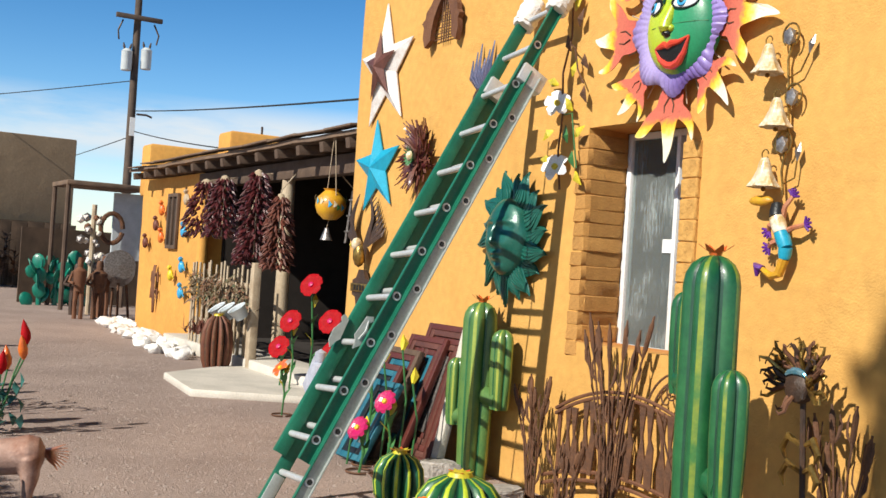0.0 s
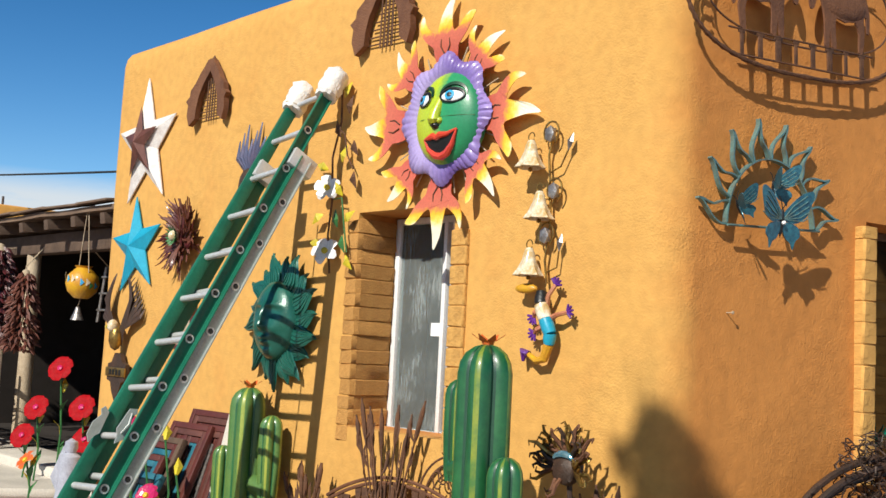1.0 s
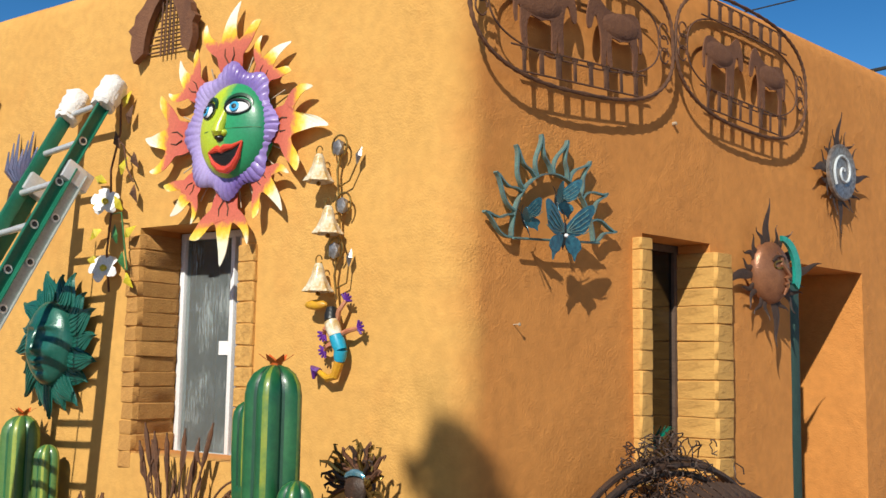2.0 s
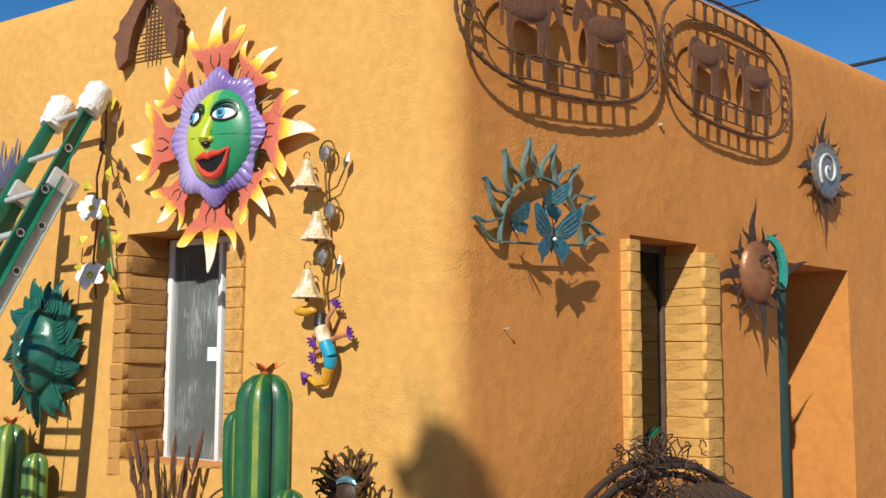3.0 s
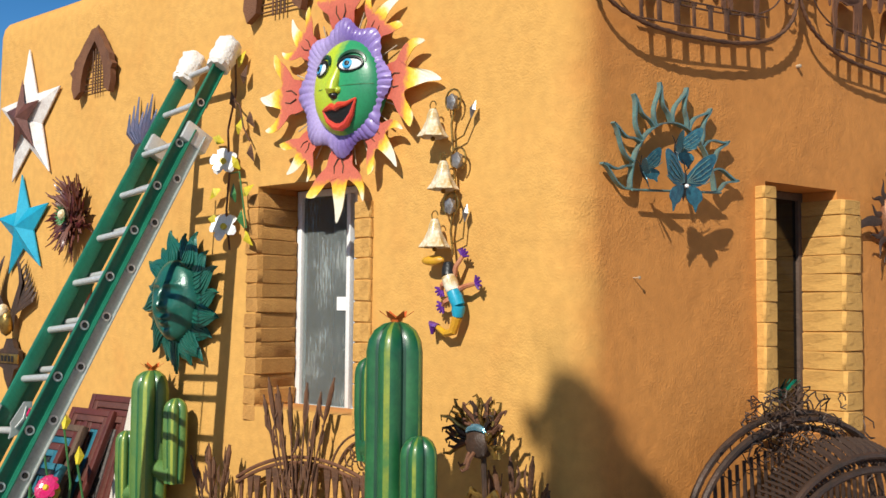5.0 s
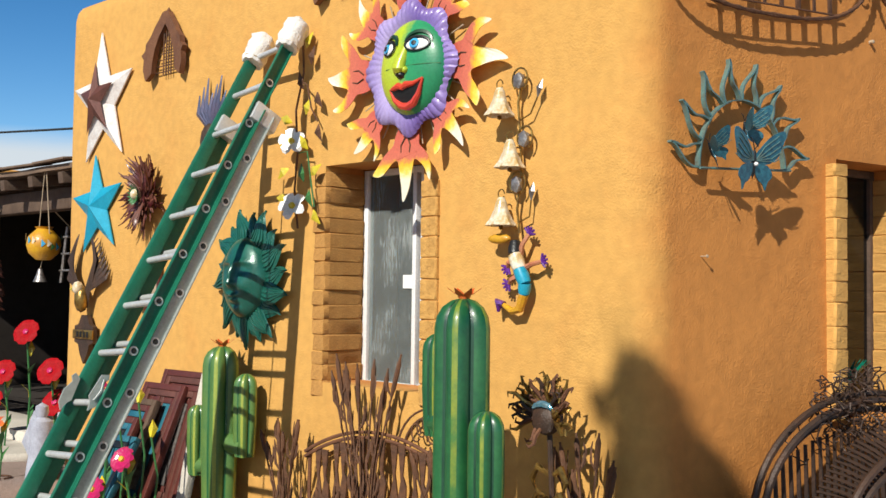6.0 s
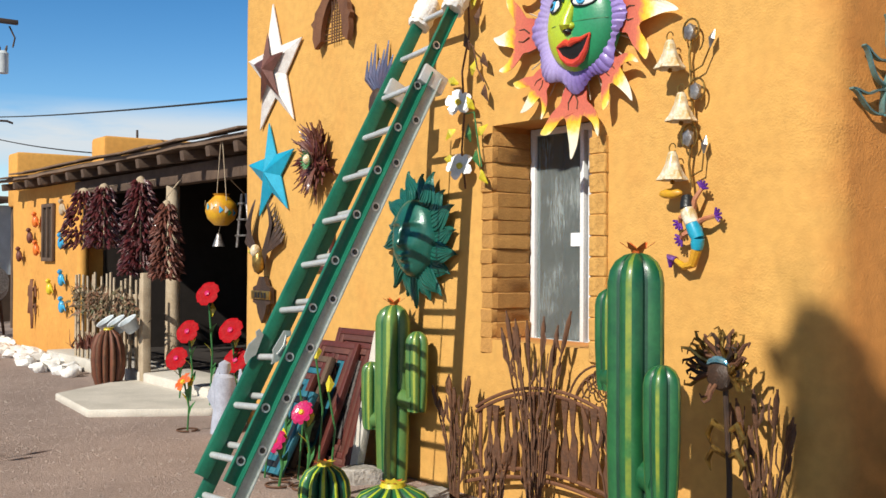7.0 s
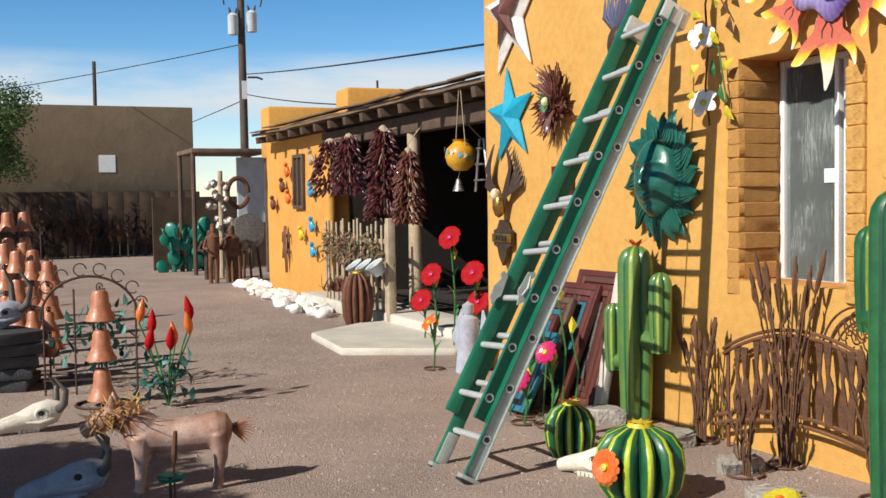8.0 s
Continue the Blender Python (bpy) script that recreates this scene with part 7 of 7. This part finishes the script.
bell_stand(-5.35, -3.74, ((0, 0, 3),), 0.115, 0.92, "string of three big copper-red clay bells")
bell_stand(-7.5, -3.93, ((0, 0, 3),), 0.11, 1.02, "string of three copper-red clay bells")
bell_stand(-8.6, -4.02, ((0, 0, 3), (0.1, -0.16, 3)), 0.11, 1.12, "two strings of orange-brown clay bells")
bell_stand(-9.8, -4.05, ((0, 0, 3), (0.1, -0.2, 3)), 0.11, 1.16, "two strings of pale orange clay bells")
bell_stand(-6.9, -4.0, ((0, 0, 4), (-0.2, -0.12, 4)), 0.085, 1.08, "two strings of small copper clay bells")
bell_stand(-11.2, -4.15, ((0, 0, 4), (0.2, -0.25, 3), (-0.1, 0.2, 3)), 0.12, 1.5, "three strings of pale clay bells")
arch = thing("wire_arch", pose(-5.9, -3.76, 0, 0, 0, 75), "dark wrought-iron arched trellis with curls", "trellis")
for q in (-0.36, -0.12, 0.12, 0.36):
    part("upright", tube(B(), [(q, 0, 0), (q, 0, 0.74 + 0.12 * (abs(q) < 0.2))], 0.009, 6), M_DARKRUST, arch)
part("bow", tube(B(), [(x, 0, z) for x, z, _ in arc(0, 0.62, 0.38, 0.34, 0, 180, 18)], 0.011, 6), M_DARKRUST, arch)
for z in (0.12, 0.45):
    part("bar", tube(B(), [(-0.38, 0, z), (0.38, 0, z)], 0.008, 6), M_DARKRUST, arch)
for k in range(8):
    a = radians(15 + k * 21)
    part("curl", tube(B(), [(0.42 * math.cos(a) + x, 0, 0.64 + 0.38 * math.sin(a) + z) for x, z, _ in arc(0, 0, 0.05, 0.05, 0, 310, 10)], 0.006, 5), M_DARKRUST, arch)
bm = B()
for k in range(160):
    blade(bm, wavy(random.uniform(0.07, 0.13), 0.01, 5), taper(0.045, 5), 0.004, pose(random.gauss(0, 0.2), random.gauss(0, 0.2), random.uniform(0.1, 0.7), random.uniform(0, 90), 0, random.uniform(0, 360)))
solid("metal_shrub", bm, mat("verdigris_leaf", (0.02, 0.09, 0.08), (0.03, 0.14, 0.1), rough=0.5, metal=0.3), pose(-6.3, -3.6, 0), "verdigris metal leafy shrub among the bells", "plant")


def tulips():
    s = thing("metal_tulips", pose(-5.05, -3.3, 0), "metal tulips with orange-red buds and blue-green leaves", "flower")
    for k in range(7):
        a, h = k * 0.9, 0.45 + 0.1 * (k % 3)
        tip = Vector((0.15 * math.cos(a), 0.2 * math.sin(a), h))
        st = part("stem", tube(B(), [(0, 0, 0), tip * 0.6 + Vector((0, 0, 0.05)), tip], 0.007, 5), M_LEAF, s)
        part("bud", lathe(B(), [(0.008, 0.0), (0.032, 0.04), (0.036, 0.08), (0.018, 0.15), (0, 0.19)], 10), M_ORANGE if k % 2 else M_REDP, st, m=pose(*tip, 12 * math.sin(a), 15 * math.cos(a)))
    for k in range(48):
        part("leaf", blade(B(), [(0, 0, 0), (0.01, 0.05, 0.02), (0, 0.11, 0)], [0.01, 0.06, 0.005], 0.004, ridge=0.006), mat_leaf, s, m=pose(random.gauss(0, 0.08), random.gauss(0, 0.11), random.uniform(0.03, 0.33), random.uniform(10, 90), 0, random.uniform(0, 360)))


mat_leaf = mat("blue_green_leaf", (0.03, 0.12, 0.11), (0.05, 0.17, 0.14), rough=0.5)
tulips()
bm = B()
body = [(-0.29, 0, 0.33), (-0.25, 0, 0.32), (-0.16, 0, 0.3), (-0.02, 0, 0.285), (0.12, 0, 0.295), (0.21, 0, 0.305), (0.26, 0, 0.31), (0.285, 0, 0.31)]
tube(bm, body, [0.03, 0.085, 0.1, 0.095, 0.096, 0.105, 0.085, 0.03], 18)
tube(bm, [(-0.18, 0, 0.33), (-0.27, 0, 0.4), (-0.34, 0, 0.42)], [0.095, 0.08, 0.055], 14)
tube(bm, [(-0.3, 0, 0.43), (-0.4, 0, 0.38), (-0.49, 0, 0.33), (-0.5, 0, 0.325)], [0.055, 0.06, 0.042, 0.02], 12)
for x in (-0.2, 0.21):
    for y in (-0.055, 0.055):
        tube(bm, [(x, y, 0.3), (x + 0.01, y, 0.17), (x, y, 0.1), (x - 0.005, y, 0.03), (x - 0.01, y, 0.0)], [0.06, 0.042, 0.028, 0.026, 0.036], 10)
for q in (-1, 1):
    tube(bm, [(-0.33, q * 0.035, 0.44), (-0.335, q * 0.045, 0.49), (-0.34, q * 0.05, 0.53)], [0.022, 0.02, 0.01], 8)
PONY = pose(-2.68, -3.66, 0, 0, 0, 76)
pony = solid("pony_statue", bm, M_PONY, PONY, "rusty pinkish sheet-metal pony statue with a lowered head", "statue")
skin = pony.modifiers.new("skin", "REMESH")
skin.mode, skin.voxel_size, skin.use_smooth_shade = "VOXEL", 0.011, True
bm = B()
for k in range(230):
    z = random.uniform(0, 1)
    x = -0.2 - 0.26 * z
    blade(bm, [(0, 0, 0), (random.uniform(-0.03, 0.03), 0.045, 0.015), (random.uniform(-0.05, 0.05), 0.1, 0)], [0.012, 0.01, 0.003], 0.003, pose(x, random.gauss(0, 0.045), 0.46 - 0.06 * z + random.uniform(-0.03, 0.03), random.uniform(140, 260), 0, random.uniform(0, 360)))
solid("straw_mane", bm, mat("straw", (0.5, 0.3, 0.1), (0.4, 0.2, 0.07), rough=0.8), PONY, "frayed straw mane over the pony's head", "mane")
bm = B()
for k in range(9):
    blade(bm, wavy(0.13, 0.012, 6), taper(0.045, 6), 0.005, pose(0.28, 0, 0.33, 0, 0, -90 - 36 + k * 9) @ pose(0, 0, 0, -50 + 7 * k))
solid("pony_tail", bm, M_COPPER, PONY, "copper-coloured cut metal tail", "tail")


def side_skull(m, label, colour, horns):
    """A long cattle skull lying on its jaw, with eye ring, cheek arch, teeth and a pair of horns."""
    s = thing("cow_skull", m, label, "skull", "cattle skulls")
    bm = B()
    tube(bm, [(0, -0.31, 0.045), (0, -0.29, 0.05), (0, -0.2, 0.075), (0, -0.08, 0.1), (0, 0.03, 0.125), (0, 0.13, 0.145), (0, 0.2, 0.14), (0, 0.23, 0.13)], [0.02, 0.048, 0.06, 0.075, 0.1, 0.105, 0.085, 0.02], 16)
    tube(bm, [(0, -0.16, 0.035), (0, -0.02, 0.045), (0, 0.1, 0.06)], [0.03, 0.05, 0.05], 12)
    for v in bm.verts:
        v.co += v.normal * 0.014 * noise.noise(v.co * 18)
    part("cranium", bm, colour, s)
    for q in (-1, 1):
        ball(bm := B(), (q * 0.082, 0.055, 0.15), (0.022, 0.036, 0.03), sub=2)
        part("eye_socket", bm, M_SOCKET, s)
        part("eye_ring", tube(B(), [(q * 0.092, 0.055 + a, 0.15 + b) for a, b, _ in arc(0, 0, 0.045, 0.038, 0, 345, 14)], 0.012, 6), colour, s)
        part("cheek_arch", tube(B(), [(q * 0.07, -0.06, 0.09), (q * 0.1, 0.03, 0.085), (q * 0.1, 0.12, 0.1), (q * 0.07, 0.18, 0.12)], [0.012, 0.016, 0.014, 0.01], 7), colour, s)
        part("nasal_bone", tube(B(), [(q * 0.02, -0.29, 0.09), (q * 0.025, -0.22, 0.115), (q * 0.03, -0.12, 0.14)], [0.006, 0.014, 0.016], 7), colour, s)
        part("horn", tube(B(), [(q * 0.07, 0.19, 0.17), (q * (0.1 + horns * 0.2), 0.22, 0.22), (q * (0.11 + horns * 0.3), 0.23, 0.22 + horns * 0.5), (q * (0.09 + horns * 0.2), 0.15, 0.22 + horns)], [0.036, 0.03, 0.022, 0.006], 10), M_GREYHORN, s)
        for k in range(5):
            part("tooth", box(B(), q * 0.035 - 0.01, q * 0.035 + 0.01, -0.12 + k * 0.035, -0.092 + k * 0.035, 0.0, 0.04, 0.004), colour, s)
    return s


side_skull(pose(-1.82, -1.58, 0.0, 0, 0, -62) @ Matrix.Scale(0.74, 4), "bleached cattle skull lying between the barrel cacti", M_BONE, 0.05)
side_skull(pose(-4.6, -4.29, 0.0, 0, 0, 8) @ Matrix.Scale(0.85, 4), "bleached long-horned cattle skull on the ground", M_BONE, 0.22)
side_skull(pose(-2.72, -4.22, 0.0, 0, 0, -5) @ Matrix.Scale(0.85, 4), "grey cattle skull with dark horns in the shade", M_GREYBLUE, 0.2)
side_skull(pose(-6.6, -4.45, 0.49, 0, 0, 20), "cattle skull propped among the bells", M_GREYBLUE, 0.3)
M_SLATE = mat("dark_slate", (0.06, 0.06, 0.065), (0.04, 0.04, 0.045), scale=6, rough=0.8, bump=0.5)
s = thing("slate_pile", pose(-6.6, -4.4, 0), "pile of dark slabs under a skull", "stone pile")
for k in range(5):
    bm = box(B(), -0.3, 0.3, -0.25, 0.25, 0.1 * k, 0.1 * k + 0.1, 0.02)
    for v in bm.verts:
        v.co += Vector((0.03 * noise.noise(v.co * 4 + Vector((k, 0, 0))), 0.03 * noise.noise(v.co * 4 + Vector((0, k, 0))), 0))
    part("slab", bm, M_SLATE, s, m=pose(0.02 * k, 0, 0, 0, 0, 9 * k - 14))
s = thing("bird_bath", pose(-2.45, -3.75, 0), "small teal enamel bird bath on a wire stake", "garden stake")
part("stake", tube(B(), [(0, 0, 0), (0, 0, 0.12)], 0.008, 5), M_DARKRUST, s)
part("dish", lathe(B(), [(0.0, 0.1), (0.06, 0.105), (0.075, 0.125), (0.06, 0.115), (0, 0.11)], 14), M_TEALPOT, s)
s = thing("stake_rod", pose(-2.5, -3.72, 0), "thin tapered iron stake beside the pony", "garden stake")
part("rod", tube(B(), [(0, 0, 0), (0.0, 0, 0.17), (0.0, 0, 0.2), (0.01, 0.01, 0.35)], [0.006, 0.006, 0.018, 0.011], 7), M_BROWNRUST, s)
# rusty clutter along the screen at the left
for k in range(26):
    x, y, h = -9.0 - k * 0.8, -4.5 - 0.08 * k + random.uniform(-0.5, 0.4), random.uniform(0.8, 1.7)
    s = thing("yard_ornament", pose(x, y, 0), random.choice(("rusty metal plant ornament on a stake", "dark iron leafy ornament on a stake")), "garden stake", "yard ornaments")
    part("stake", tube(B(), [(0, 0, 0), (0.02, 0, h)], 0.02, 6), M_DARKRUST, s)
    bm = B()
    for q in range(60):
        blade(bm, wavy(random.uniform(0.12, 0.26), 0.02, 5), taper(0.08, 5), 0.006, pose(0, 0, random.uniform(h * 0.4, h), random.uniform(0, 90), 0, random.uniform(0, 360)))
    part("leaves", bm, random.choice((M_RUST, M_COPPER, M_DARKRUST, M_LEAF, M_GOLD)), s)
for k in range(30):
    x, y, h = -30.2 + random.uniform(0, 1.2), -4.0 + k * 0.2, random.uniform(0.8, 1.5)
    s = thing("yard_ornament", pose(x, y, 0), "rusty metal plant ornament before the far screen", "garden stake", "yard ornaments")
    part("stake", tube(B(), [(0, 0, 0), (0.02, 0, h)], 0.025, 6), M_DARKRUST, s)
    bm = B()
    for q in range(26):
        blade(bm, wavy(random.uniform(0.2, 0.4), 0.03, 5), taper(0.1, 5), 0.008, pose(0, 0, random.uniform(h * 0.3, h), random.uniform(0, 90), 0, random.uniform(0, 360)))
    part("leaves", bm, random.choice((M_RUST, M_BROWNRUST, M_DARKRUST)), s)

# ---- loose gravel ----
rnd = np.random.default_rng(5)
base = np.array([(1, 0, 0), (-1, 0, 0), (0, 1, 0), (0, -1, 0), (0, 0, 1), (0, 0, -0.4)])
tris = np.array([(0, 2, 4), (2, 1, 4), (1, 3, 4), (3, 0, 4), (2, 0, 5), (1, 2, 5), (3, 1, 5), (0, 3, 5)])
N = 15000
px, py = -13 + 14.5 * rnd.random(N) ** 0.8, -5.2 + 5.2 * rnd.random(N)
size = 0.004 + 0.012 * rnd.random(N) ** 3
turn = rnd.random(N) * 6.28
v = base[None] * (size[:, None, None] * (0.7 + 0.6 * rnd.random((N, 6, 1)))) * np.array((1.2, 1.0, 0.6))
c, s_ = np.cos(turn)[:, None], np.sin(turn)[:, None]
v = np.stack([v[..., 0] * c - v[..., 1] * s_ + px[:, None], v[..., 0] * s_ + v[..., 1] * c + py[:, None], v[..., 2] + 0.001], -1)
me = bpy.data.meshes.new("gravel")
me.from_pydata(v.reshape(-1, 3).tolist(), [], (tris[None] + 6 * np.arange(N)[:, None, None]).reshape(-1, 3).tolist())
me.materials.append(M_PEBBLE)
tagged(new("gravel", me), "scattered small pebbles on the yard", "gravel", kind="stuff")
